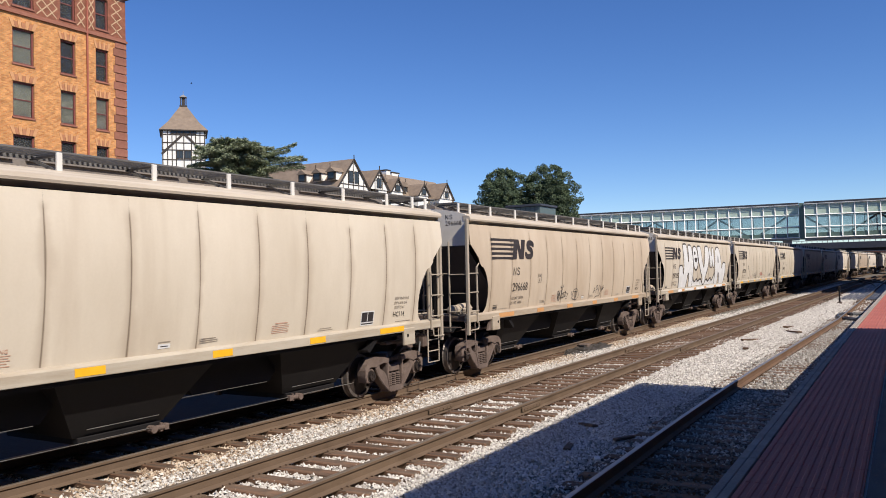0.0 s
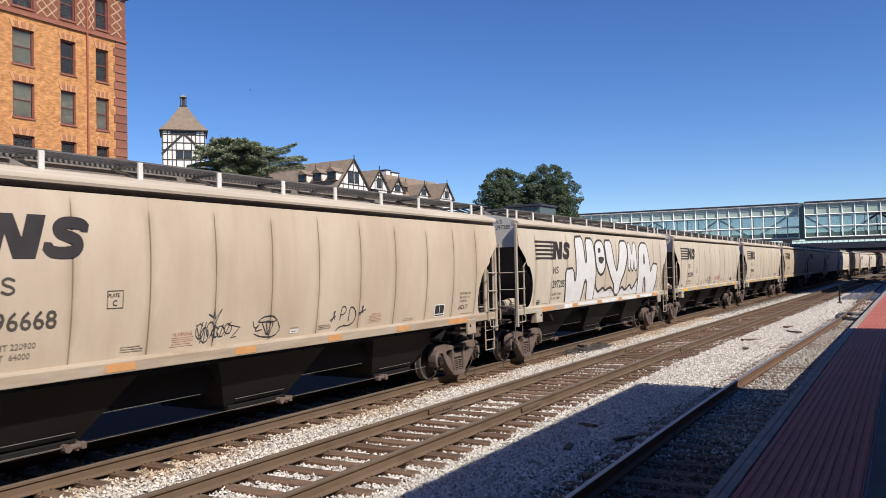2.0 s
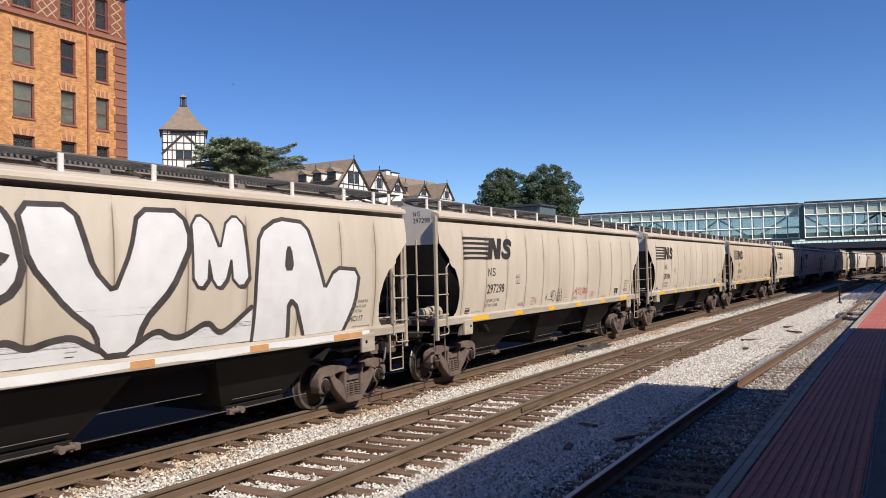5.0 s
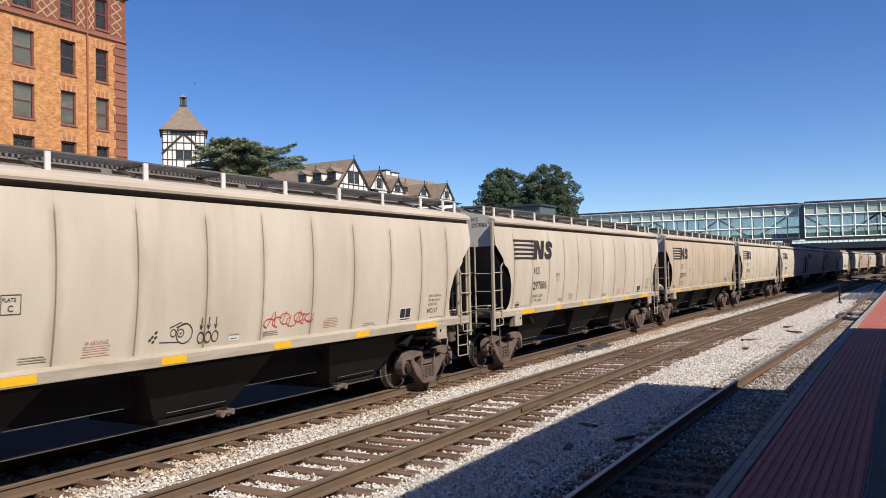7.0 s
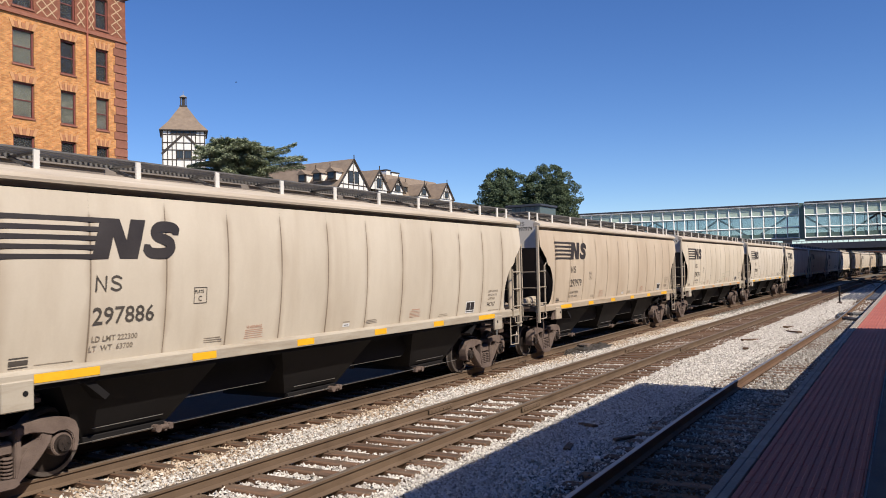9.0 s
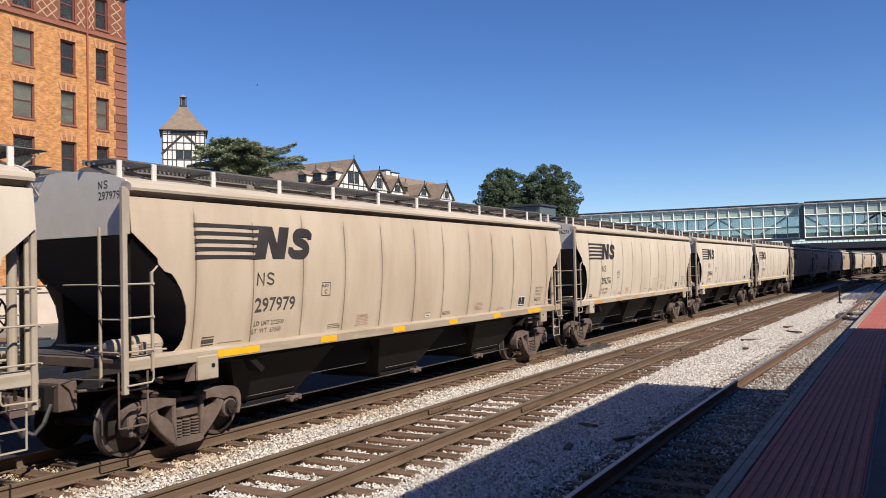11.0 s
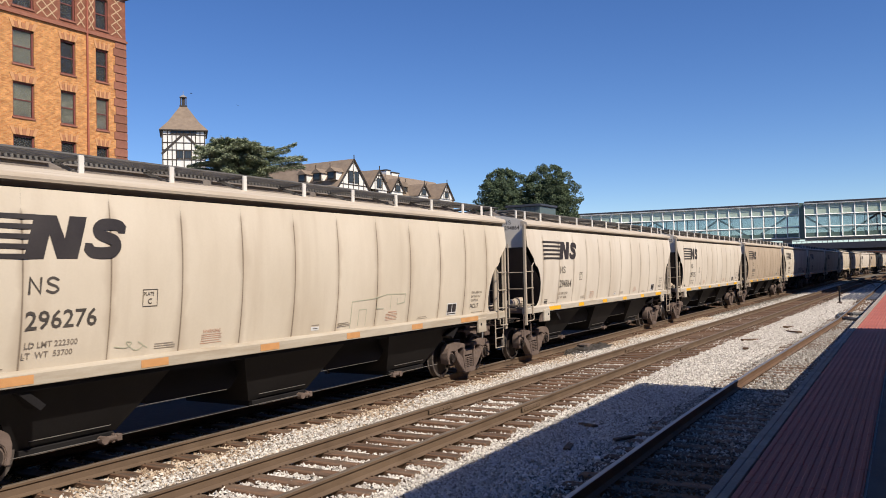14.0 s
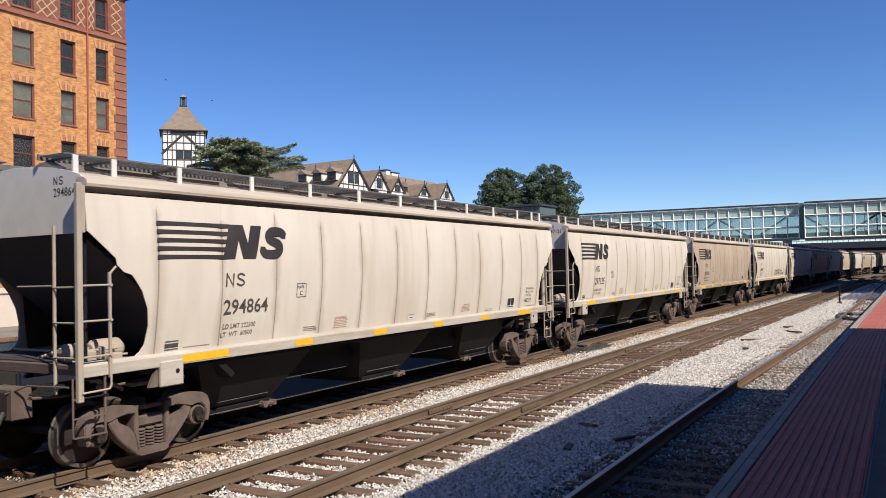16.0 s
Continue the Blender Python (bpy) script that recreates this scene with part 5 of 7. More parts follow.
    stroke(bm, [(9.35, 1.58), (9.35, 1.9), (9.6, 1.9), (9.6, 1.58)], 0.016)
    stroke(bm, [(9.95, 2.12), (9.95, 1.9), (10.2, 1.88)], 0.016)
    stroke(bm, [(10.45, 2.14), (10.45, 1.85)], 0.016)
    stroke(bm, rounded([(3.75, 1.70), (3.95, 1.66), (4.05, 1.74), (3.9, 1.76), (4.1, 1.60), (4.25, 1.68), (4.1, 1.76), (4.3, 1.64)], False), 0.014)
    part("graffiti_tag", bm, SPRAY_FAINT, cars[5], "faded green tag")
    scribble(cars[9], SPRAY_BLACK, 9.0, 13.0, 1.7, 2.1, 6, 0.05, 7, "black scribbled tag")


spray_cars()


# ---- station canopy and block beyond the view, which shade the platform and the train ----
def canopy():
    c = tagged(empty("platform_canopy"), "long flat station canopy on steel posts over the platform", "canopy", kind="structure")
    bm = boxes((-30, 16.9, -7.5, -0.3, 5.70, 5.95), bevel=0.02)
    part("canopy_roof", bm, CONCRETE, c)
    # wall added out of view to lower the ambient light under the canopy
    part("light_blocking_wall", boxes((-30, 16.5, -7.4, -7.0, PLAT_Z - 0.012, 5.70)), FAR_BRICK, c, "added unseen brick wall that dims the platform side")
    for k in range(7):
        x = -24 + 6 * k
        part("canopy_post", boxes((x - 0.12, x + 0.12, -3.6, -3.36, PLAT_Z - 0.012, 5.70), bevel=0.01), GRATE, c)




def brick_mat(name, c1, c2, mortar, w=0.22, h=0.075):
    """Bricks laid on an upright wall that faces along y."""
    m = bpy.data.materials.new(name)
    m.use_nodes = True
    n, l = m.node_tree.nodes, m.node_tree.links
    bs = n["Principled BSDF"]
    bs.inputs["Roughness"].default_value = 0.9
    bs.inputs["Specular IOR Level"].default_value = 0.2
    tc = n.new("ShaderNodeTexCoord")
    mp = n.new("ShaderNodeMapping")
    mp.inputs["Rotation"].default_value = (radians(-90), 0, 0)
    l.new(tc.outputs["Object"], mp.inputs["Vector"])
    br = n.new("ShaderNodeTexBrick")
    br.inputs["Scale"].default_value = 1.0
    br.inputs["Brick Width"].default_value = w
    br.inputs["Row Height"].default_value = h
    br.inputs["Mortar Size"].default_value = 0.008
    br.inputs["Color1"].default_value = (*c1, 1)
    br.inputs["Color2"].default_value = (*c2, 1)
    br.inputs["Mortar"].default_value = (*mortar, 1)
    l.new(mp.outputs[0], br.inputs["Vector"])
    nz = n.new("ShaderNodeTexNoise")
    nz.inputs["Scale"].default_value = 2.3
    nz.inputs["Detail"].default_value = 8
    l.new(mp.outputs[0], nz.inputs["Vector"])
    mr = n.new("ShaderNodeMapRange")
    mr.inputs["To Min"].default_value = 0.42
    mr.inputs["To Max"].default_value = 1.45
    l.new(nz.outputs["Fac"], mr.inputs["Value"])
    hs = n.new("ShaderNodeHueSaturation")
    l.new(br.outputs["Color"], hs.inputs["Color"])
    l.new(mr.outputs[0], hs.inputs["Value"])
    l.new(hs.outputs["Color"], bs.inputs["Base Color"])
    bp = n.new("ShaderNodeBump")
    bp.inputs["Strength"].default_value = 0.5
    bp.inputs["Distance"].default_value = 0.02
    l.new(br.outputs["Fac"], bp.inputs["Height"])
    bp.invert = True
    l.new(bp.outputs[0], bs.inputs["Normal"])
    return m


GOLD_BRICK = brick_mat("golden_brick", (0.48, 0.19, 0.066), (0.68, 0.335, 0.122), (0.50, 0.30, 0.165), 0.27, 0.088)
DARK_BRICK = brick_mat("dark_red_brick", (0.24, 0.085, 0.05), (0.32, 0.12, 0.075), (0.24, 0.12, 0.08))
FAR_BRICK = brick_mat("far_red_brick", (0.30, 0.12, 0.08), (0.38, 0.16, 0.11), (0.35, 0.22, 0.17), 0.4, 0.15)
PIPE_RED = mat("red_pipe_paint", (0.30, 0.085, 0.05), (0.38, 0.12, 0.075), 0.6, 3, 30, 0.1)
CREAM_STONE = mat("cream_stone", (0.58, 0.48, 0.39), (0.70, 0.60, 0.50), 0.85, 2, 20, 0.2, dirt=(0.4, 0.28, 0.2))
QUOIN = mat("brown_stone_quoin", (0.22, 0.085, 0.055), (0.30, 0.13, 0.085), 0.85, 3, 30, 0.3, random=0.15)
SASH = mat("dark_red_sash_paint", (0.15, 0.045, 0.035), (0.20, 0.06, 0.05), 0.5, 5, 40, 0.05)
SHADE = mat("window_blind", (0.27, 0.26, 0.185), (0.33, 0.315, 0.225), 0.7, 4, 40, 0.05)
UNLIT_BACKING = mat("unlit_room_backing", (0.02, 0.02, 0.025), (0.035, 0.035, 0.04), 0.9, 2, 10, 0.0)
CREAM = mat("pale_lattice_brick", (0.50, 0.34, 0.21), (0.58, 0.42, 0.27), 0.8, 4, 30, 0.2)
PANE = glass_mat("window_glass", (0.88, 0.90, 0.88), 0.03, 0.97)
PANE.node_tree.nodes["Principled BSDF"].inputs["IOR"].default_value = 1.14
STUCCO = mat("white_stucco", (0.70, 0.68, 0.63), (0.80, 0.78, 0.74), 0.85, 1.5, 30, 0.15)
DARK_TIMBER = mat("dark_timber_framing", (0.035, 0.028, 0.024), (0.06, 0.048, 0.04), 0.8, 4, 30, 0.2)
SHINGLE = mat("brown_roof_shingle", (0.19, 0.142, 0.105), (0.27, 0.205, 0.152), 0.9, 1.2, 9, 0.6)
ROOF_METAL = mat("grey_lantern_metal", (0.28, 0.27, 0.26), (0.36, 0.35, 0.34), 0.5, 3, 30, 0.1, metal=0.4)


def shade_block():
    # block added out of view only to shade the far cars and ground
    b = tagged(empty("office_building"), "added unseen block that casts shade on the train", "building", kind="structure")
    part("wall", boxes((74, 122, -24, -7, GROUND_Z - 0.1, 31.0), bevel=0.05), FAR_BRICK, b)


shade_block()
canopy()


def station_house():
    # low blocks added out of view to dim the sky light in shaded areas
    b = tagged(empty("station_house"), "added unseen blocks that cut sky light behind the platform", "building", kind="structure")
    part("wall", boxes((-32, 72, -24, -11.5, GROUND_Z - 0.1, 10.2), bevel=0.05), FAR_BRICK, b)
    part("wall", boxes((124, 230, -34, -14, GROUND_Z - 0.1, 10.2), bevel=0.05), FAR_BRICK, b)


station_house()
# dark strip laid where the train's own shadow falls
tagged(strip("train_shade_strip", 12.25, 17.5, line_train, GROUND_Z - 0.01, TRAIN_SHADE, -25, 130, 0.8, 0.02), "near-black ground strip painted as the shade beyond the train", "ground", kind="structure")


def turnout():
    """Rails that leave the near track in a curve, and a black hose beside it."""
    t = tagged(empty("turnout"), "dull rails of a turnout that curves away", "railway track", kind="structure")
    way = [(50, 3.03), (64, 2.55), (75, 2.30), (89, 2.45), (104, 3.2), (113, 4.4), (124, 6.2), (136, 8.3)]
    smooth = lambda x: sum(interp(x + d, way) for d in (-6, -3, 0, 3, 6)) / 5
    rail("rail", 0.0, T3_Z, smooth, 58, 130, t, "dull steel rail")
    rail("rail", -1.44, T3_Z, smooth, 70, 130, t, "dull steel rail")
    h = tagged(empty("cable_hose"), "black cable hose looped beside the rail", "hose")
    pts = [(46.2, 1.75), (45.6, 2.4), (46.2, 2.9), (45.0, 3.02), (43.2, 2.85), (42.0, 2.5), (41.2, 1.9)]
    bm = bmesh.new()
    for p, q in zip(pts, pts[1:]):
        tube(bm, (*p, GROUND_Z + 0.12), (*q, GROUND_Z + 0.12), 0.07, 8)
    part("hose", bm, SPRAY_BLACK, h)
    bm = bmesh.new()
    for p, q in zip(pts, pts[1:]):
        if p[1] < 2.95:
            tube(bm, (p[0] + 1.1, p[1] - 0.1, GROUND_Z + 0.1), (q[0] + 1.1, q[1] - 0.1, GROUND_Z + 0.1), 0.05, 8)
    part("hose", bm, SPRAY_BLACK, h)


turnout()


# ---- the brick office building ----
FY = 50.0
COLS = [(23.9, 25.4), (27.4, 28.9), (30.9, 32.4), (34.33, 35.5), (37.12, 38.17)]
ROWS = [(2.75, 5.1), (6.27, 8.62), (9.8, 12.15), (13.33, 15.67), (16.85, 19.22), (20.68, 22.95)]


def brick_building():
    b = tagged(empty("brick_office_building"), "tall golden-brick building with red quoins and sash windows", "building")
    x0, x1, z0, z1 = 20.0, 39.70, GROUND_Z - 0.12, 24.2
    gold, dark = bmesh.new(), bmesh.new()
    xs = [x0] + [v for c in COLS for v in c] + [x1]
    for k in range(0, len(xs), 2):
        for bm, a, c in ((gold, z0, 20.1), (dark, 20.36, z1)):
            box(bm, xs[k], xs[k + 1], FY, FY + 0.45, a, c)
    for c0, c1 in COLS:
        lows = [z0] + [r[1] for r in ROWS[:5]]
        highs = [r[0] for r in ROWS[:5]] + [20.1]
        for a, c in zip(lows, highs):
            box(gold, c0, c1, FY, FY + 0.45, a, c)
        box(dark, c0, c1, FY, FY + 0.45, 20.36, ROWS[5][0])
        box(dark, c0, c1, FY, FY + 0.45, ROWS[5][1], z1)
    part("wall", gold, GOLD_BRICK, b, "golden mottled brick wall")
    part("upper_wall", dark, DARK_BRICK, b, "dark red brick top storey")
    part("back_wall", boxes((x0, x1 - 0.002, FY + 0.46, FY + 18, z0, z1)), DARK_BRICK, b)
    part("string_course", boxes((x0, x1 + 0.06, FY - 0.14, FY + 0.45, 20.1, 20.25), (x0, x1 + 0.02, FY - 0.07, FY + 0.45, 20.25, 20.36)), QUOIN, b,
         "projecting red stone band")
    part("cornice", boxes((x0, x1 + 0.5, FY - 0.5, FY + 0.45, 23.75, 24.1), (x0, x1 + 0.3, FY - 0.3, FY + 0.45, 23.5, 23.75)), DARK_TIMBER, b)
    part("drainpipe", tube(bmesh.new(), (36.4, FY - 0.08, z0), (36.4, FY - 0.08, 23.5), 0.075, 10), PIPE_RED, b, "red-brown drainpipe")
    q = finish(boxes((0, 1.14, -0.05, 0.0, 0.02, 0.60), bevel=0.03), "quoin", QUOIN)
    q2 = finish(boxes((0.14, 1.14, -0.05, 0.0, 0.02, 0.60), bevel=0.03), "quoin", QUOIN)
    z, k = 1.0, 0
    while z < 19.6:
        share("quoin", q if k % 2 else q2, b, 38.60, FY, z)
        z, k = z + 0.62, k + 1
    part("base_course", boxes((x0, x1 + 0.15, FY - 0.22, FY - 0.001, z0, 1.75), bevel=0.02), CREAM_STONE, b, "cream stone ground storey")
    part("base_band", boxes((x0, x1 + 0.2, FY - 0.34, FY - 0.001, 1.75, 2.1), bevel=0.03), CREAM_STONE, b)
    # windows
    for ci, (c0, c1) in enumerate(COLS):
        for ri, (a, c) in enumerate(ROWS):
            w = empty("window")
            w.parent = b
            fr = boxes((c0, c0 + 0.11, FY + 0.12, FY + 0.26, a, c), (c1 - 0.11, c1, FY + 0.12, FY + 0.26, a, c), (c0, c1, FY + 0.12, FY + 0.26, c - 0.12, c),
                       (c0, c1, FY + 0.10, FY + 0.27, a, a + 0.10), (c0 + 0.1, c1 - 0.1, FY + 0.14, FY + 0.25, (a + c) / 2 - 0.04, (a + c) / 2 + 0.04))
            part("window_frame", fr, SASH, w, "dark red sash frame")
            part("window_sill", boxes((c0 - 0.06, c1 + 0.06, FY - 0.07, FY + 0.12, a - 0.12, a), bevel=0.01), QUOIN, w)
            part("pane", boxes((c0 + 0.1, c1 - 0.1, FY + 0.19, FY + 0.198, a + 0.09, c - 0.1)), PANE, w)
            # near-black sheet painted as the unlit room behind the glass
            part("dark_backing", boxes((c0 + 0.02, c1 - 0.02, FY + 0.42, FY + 0.44, a, c)), UNLIT_BACKING, w)
            if ri in (3, 4) and not (ri == 4 and ci in (3, 4)):
                drop = (0.1, 0.12, 0.05)[(ci + ri) % 3]
                part("blind", boxes((c0 + 0.1, c1 - 0.1, FY + 0.22, FY + 0.235, a + drop, c - 0.1)), SHADE, w, "drawn grey-green blind")
            if ri < 5:
                for v in range(7):
                    u0, u1 = -0.5 + v / 7, -0.5 + (v + 1) / 7
                    m, hw = (c0 + c1) / 2, (c1 - c0)
                    h = 0.42 + 0.12 * (v % 2 == 0)
                    bm = prism(bmesh.new(), [(m + u0 * hw * 1.05 + 0.01, c), (m + u1 * hw * 1.05 - 0.01, c), (m + u1 * hw * 1.35 - 0.01, c + h),
                                             (m + u0 * hw * 1.35 + 0.01, c + h)], 'y', FY - 0.035, FY + 0.05)
                    part("voussoir", bm, ARCH_DARK if v % 2 else CREAM_BRICK, w)
    # diamond lattice of pale bricks on the top storey
    for a, c in ((25.6, 27.2), (29.1, 30.7), (32.6, 34.1), (35.65, 36.25), (36.55, 37.0), (38.45, 39.35)):
        bm = bmesh.new()
        n = max(1, round((c - a) / 0.62))
        s = (c - a) / n
        for i in range(n):
            for j in range(4):
                zz = 20.5 + j * 0.72
                beam(bm, (a + i * s, FY - 0.012, zz), (a + (i + 1) * s, FY - 0.012, zz + 0.72), 0.03, 0.07)
                beam(bm, (a + i * s, FY - 0.012, zz + 0.72), (a + (i + 1) * s, FY - 0.012, zz), 0.03, 0.07)
        part("brick_lattice", bm, CREAM, b, "pale diamond brick lattice")


ARCH_DARK = mat("dark_arch_brick", (0.36, 0.15, 0.075), (0.43, 0.20, 0.10), 0.85, 4, 30, 0.2)
CREAM_BRICK = mat("pale_arch_brick", (0.50, 0.245, 0.11), (0.58, 0.31, 0.15), 0.85, 4, 30, 0.2)
brick_building()


# ---- the half-timbered hotel ----
def timber_wall(parent, x0, x1, z0, z1, y, posts, rails, braces=(), h=0.13, brace=0.26):
    """White wall that faces -y with dark framing; posts, rails in place."""
    part("wall", boxes((x0, x1, y, y + 0.3, z0, z1)), STUCCO, parent)
    for x in posts:
        part("timber", boxes((x - h, x + h, y - 0.06, y, z0, z1)), DARK_TIMBER, parent)
    for z in rails:
        part("timber", boxes((x0, x1, y - 0.07, y, z - h - 0.01, z + h + 0.01)), DARK_TIMBER, parent)
    for p, q in braces:
        part("timber", beam(bmesh.new(), (p[0], y - 0.03, p[1]), (q[0], y - 0.05, q[1]), 0.12, brace), DARK_TIMBER, parent)


def hotel_window(parent, x0, x1, z0, z1, y):
    w = empty("window")
    w.parent = parent
    part("window_frame", boxes((x0, x1, y - 0.09, y - 0.02, z0, z0 + 0.1), (x0, x1, y - 0.09, y - 0.02, z1 - 0.1, z1), (x0, x0 + 0.1, y - 0.09, y - 0.02, z0, z1),
                               (x1 - 0.1, x1, y - 0.09, y - 0.02, z0, z1), ((x0 + x1) / 2 - 0.05, (x0 + x1) / 2 + 0.05, y - 0.09, y - 0.02, z0, z1)),
         DARK_TIMBER, w)
    part("pane", boxes((x0 + 0.05, x1 - 0.05, y - 0.05, y - 0.01, z0 + 0.05, z1 - 0.05)), HOTEL_GLASS, w)


HOTEL_GLASS = mat("dark_window_glass", (0.03, 0.04, 0.045), (0.05, 0.06, 0.065), 0.1, 2, 20, 0.0)


def tower():
    t = tagged(empty("hotel_tower"), "half-timbered square tower with brown pyramid roof and lantern", "tower")
    cx, cy = 0.0, 0.0
    r = 3.82
    t.matrix_basis = pose(106.3, 117.7, 0, 0, 0, -42)
    g = empty("tower_body")
    g.parent = t
    x0, x1, y = cx - r, cx + r, cy - r
    part("tower_core", boxes((x0 + 0.02, x1 - 0.02, y + 0.31, cy + r, GROUND_Z, 29.9)), STUCCO, g)
    timber_wall(g, x0, x1, 14, 29.9, y, [x0 + 0.13, x0 + 0.95, x0 + 1.75, cx - 1.35, cx, cx + 1.35, x1 - 1.75, x1 - 0.95, x1 - 0.13],
                [22.4, 24.2, 26.0, 27.35, 28.85, 29.75], [((x0 - 0.1, 25.2), (cx, 29.1)), ((x1 + 0.1, 25.2), (cx, 29.1))], 0.075, 0.4)
    for dx in (-1.35, 0.1):
        hotel_window(g, cx + dx, cx + dx + 1.2, 24.4, 25.9, y)
    for k in range(4):
        hotel_window(g, cx - 2.3 + 1.15 * k, cx - 1.2 + 1.15 * k, 29.0, 29.65, y - 0.05)
    # other visible faces
    for sx in (-1,):
        bm = boxes((x0 - 0.06, x0, y, cy + r, 29.6, 29.9), (x0 - 0.06, x0, y, cy + r, 27.2, 27.4), (x0 - 0.06, x0, y, y + 0.26, 14, 29.9),
                   (x0 - 0.06, x0, cy - 0.13, cy + 0.13, 14, 29.9))
        part("timber", bm, DARK_TIMBER, g)
    bm = bmesh.new()
    base = [bm.verts.new((cx + a * 4.3, cy + b * 4.3, 29.75)) for a, b in ((-1, -1), (1, -1), (1, 1), (-1, 1))]
    mid = [bm.verts.new((cx + a * 2.75, cy + b * 2.75, 31.5)) for a, b in ((-1, -1), (1, -1), (1, 1), (-1, 1))]
    top = [bm.verts.new((cx + a * 0.55, cy + b * 0.55, 34.9)) for a, b in ((-1, -1), (1, -1), (1, 1), (-1, 1))]
    for lo, hi in ((base, mid), (mid, top)):
        for i in range(4):
            bm.faces.new((lo[i], lo[(i + 1) % 4], hi[(i + 1) % 4], hi[i]))
    bm.faces.new(top)
    bm.faces.new(base[::-1])
    part("roof", bm, SHINGLE, t, "brown shingled pyramid roof")
    part("eave", boxes((cx - 4.3, cx + 4.3, cy - 4.3, cy + 4.3, 29.55, 29.75)), DARK_TIMBER, t)
    bm = boxes((cx - 0.7, cx + 0.7, cy - 0.7, cy + 0.7, 34.7, 35.0))
    for a in (-1, 1):
        for b in (-1, 1):
            box(bm, cx + a * 0.5 - 0.09, cx + a * 0.5 + 0.09, cy + b * 0.5 - 0.09, cy + b * 0.5 + 0.09, 35.0, 36.6)
    box(bm, cx - 0.3, cx + 0.3, cy - 0.3, cy + 0.3, 35.0, 36.6)
    part("lantern", bm, DARK_TIMBER, t)
    bm = bmesh.new()
    bmesh.ops.create_cone(bm, cap_ends=True, segments=4, radius1=0.95, radius2=0.05, depth=0.6, matrix=Matrix.Translation((cx, cy, 36.9)) @ Matrix.Rotation(0.785, 4, 'Z'))
    tube(bm, (cx, cy, 37.2), (cx, cy, 37.9), 0.05, 6)
    part("lantern_roof", bm, ROOF_METAL, t)


tower()


def roof_gable(parent, x0, x1, y0, y1, ze, zr, over=0.25):
    """A ridge along y over x0..x1, from y0 to y1."""
    c = (x0 + x1) / 2
    m = (zr - ze) / (c - x0)
    for e, q in ((x0 - over, 1), (x1 + over, -1)):
        bm = prism(bmesh.new(), [(e, ze - over * m), (c, zr), (c, zr + 0.2), (e, ze - over * m + 0.18)], 'y', y0 - over, y1)
        part("roof", bm, SHINGLE, parent)
    for s, a in ((-1, x0), (1, x1)):
        part("bargeboard", beam(bmesh.new(), (a + s * over, y0 - over - 0.04, ze - over * m + 0.12), (c, y0 - over - 0.04, zr + 0.1), 0.1, 0.3), DARK_TIMBER, parent)
    bm = bmesh.new()
    prism(bm, [(x0, ze), (x1, ze), (c, zr)], 'y', y0, y0 + 0.3)
    part("gable", bm, STUCCO, parent, "white plaster gable")
    h = zr - ze
    for k in (0.3, 0.4, 0.5, 0.6, 0.7):
        hh = h * (1 - abs(2 * k - 1)) - 0.1
        part("timber", boxes((x0 + (x1 - x0) * k - 0.08, x0 + (x1 - x0) * k + 0.08, y0 - 0.06, y0, ze, ze + hh)), DARK_TIMBER, parent)
    for k in (0.46, 0.72):
        w = (x1 - x0) * (1 - k) / 2
        part("timber", boxes((c - w, c + w, y0 - 0.07, y0, ze + h * k, ze + h * k + 0.16)), DARK_TIMBER, parent)
    part("finial", tube(bmesh.new(), (c, y0 - over, zr), (c, y0 - over, zr + 0.9), 0.1, 6), DARK_TIMBER, parent)


def dormer(parent, x, z, y, w=2.4, h=1.2):
    d = empty("dormer")
    d.parent = parent
    part("dormer_wall", boxes((x - w / 2, x + w / 2, y, y + 4, z - h, z)), STUCCO, d)
    hotel_window(d, x - w / 2 + 0.35, x + w / 2 - 0.35, z - h + 0.15, z - 0.1, y)
    part("dormer_frame", boxes((x - w / 2, x - w / 2 + 0.3, y - 0.05, y, z - h, z), (x + w / 2 - 0.3, x + w / 2, y - 0.05, y, z - h, z)), DARK_TIMBER, d)
    bm = prism(bmesh.new(), [(x - w / 2 - 0.3, z), (x + w / 2 + 0.3, z), (x, z + 1.1)], 'y', y - 0.3, y + 5)
    part("dormer_roof", bm, SHINGLE, d)
    part("dormer_finial", tube(bmesh.new(), (x, y - 0.2, z + 1.0), (x, y - 0.2, z + 1.7), 0.07, 6), DARK_TIMBER, d)


def side_dormer(parent, x, y, z, w=1.7, hh=1.5):
    """A dormer on a slope that faces -x."""
    d = empty("dormer")
    d.parent = parent
    part("dormer_wall", boxes((x, x + 3.2, y - w / 2, y + w / 2, z - hh, z)), STUCCO, d)
    part("dormer_frame", boxes((x - 0.08, x, y - w / 2, y + w / 2, z - hh, z), (x, x + 0.2, y - w / 2 - 0.05, y - w / 2, z - hh, z)), DARK_TIMBER, d)
    part("pane", boxes((x - 0.12, x - 0.08, y - w / 2 + 0.25, y + w / 2 - 0.25, z - hh + 0.3, z - 0.15)), HOTEL_GLASS, d)
    part("dormer_roof", prism(bmesh.new(), [(y - w / 2 - 0.3, z - 0.05), (y + w / 2 + 0.3, z - 0.05), (y, z + 0.85)], 'x', x - 0.35, x + 4.0), SHINGLE, d)
    part("dormer_finial", tube(bmesh.new(), (x - 0.3, y, z + 0.8), (x - 0.3, y, z + 1.5), 0.07, 6), DARK_TIMBER, d)


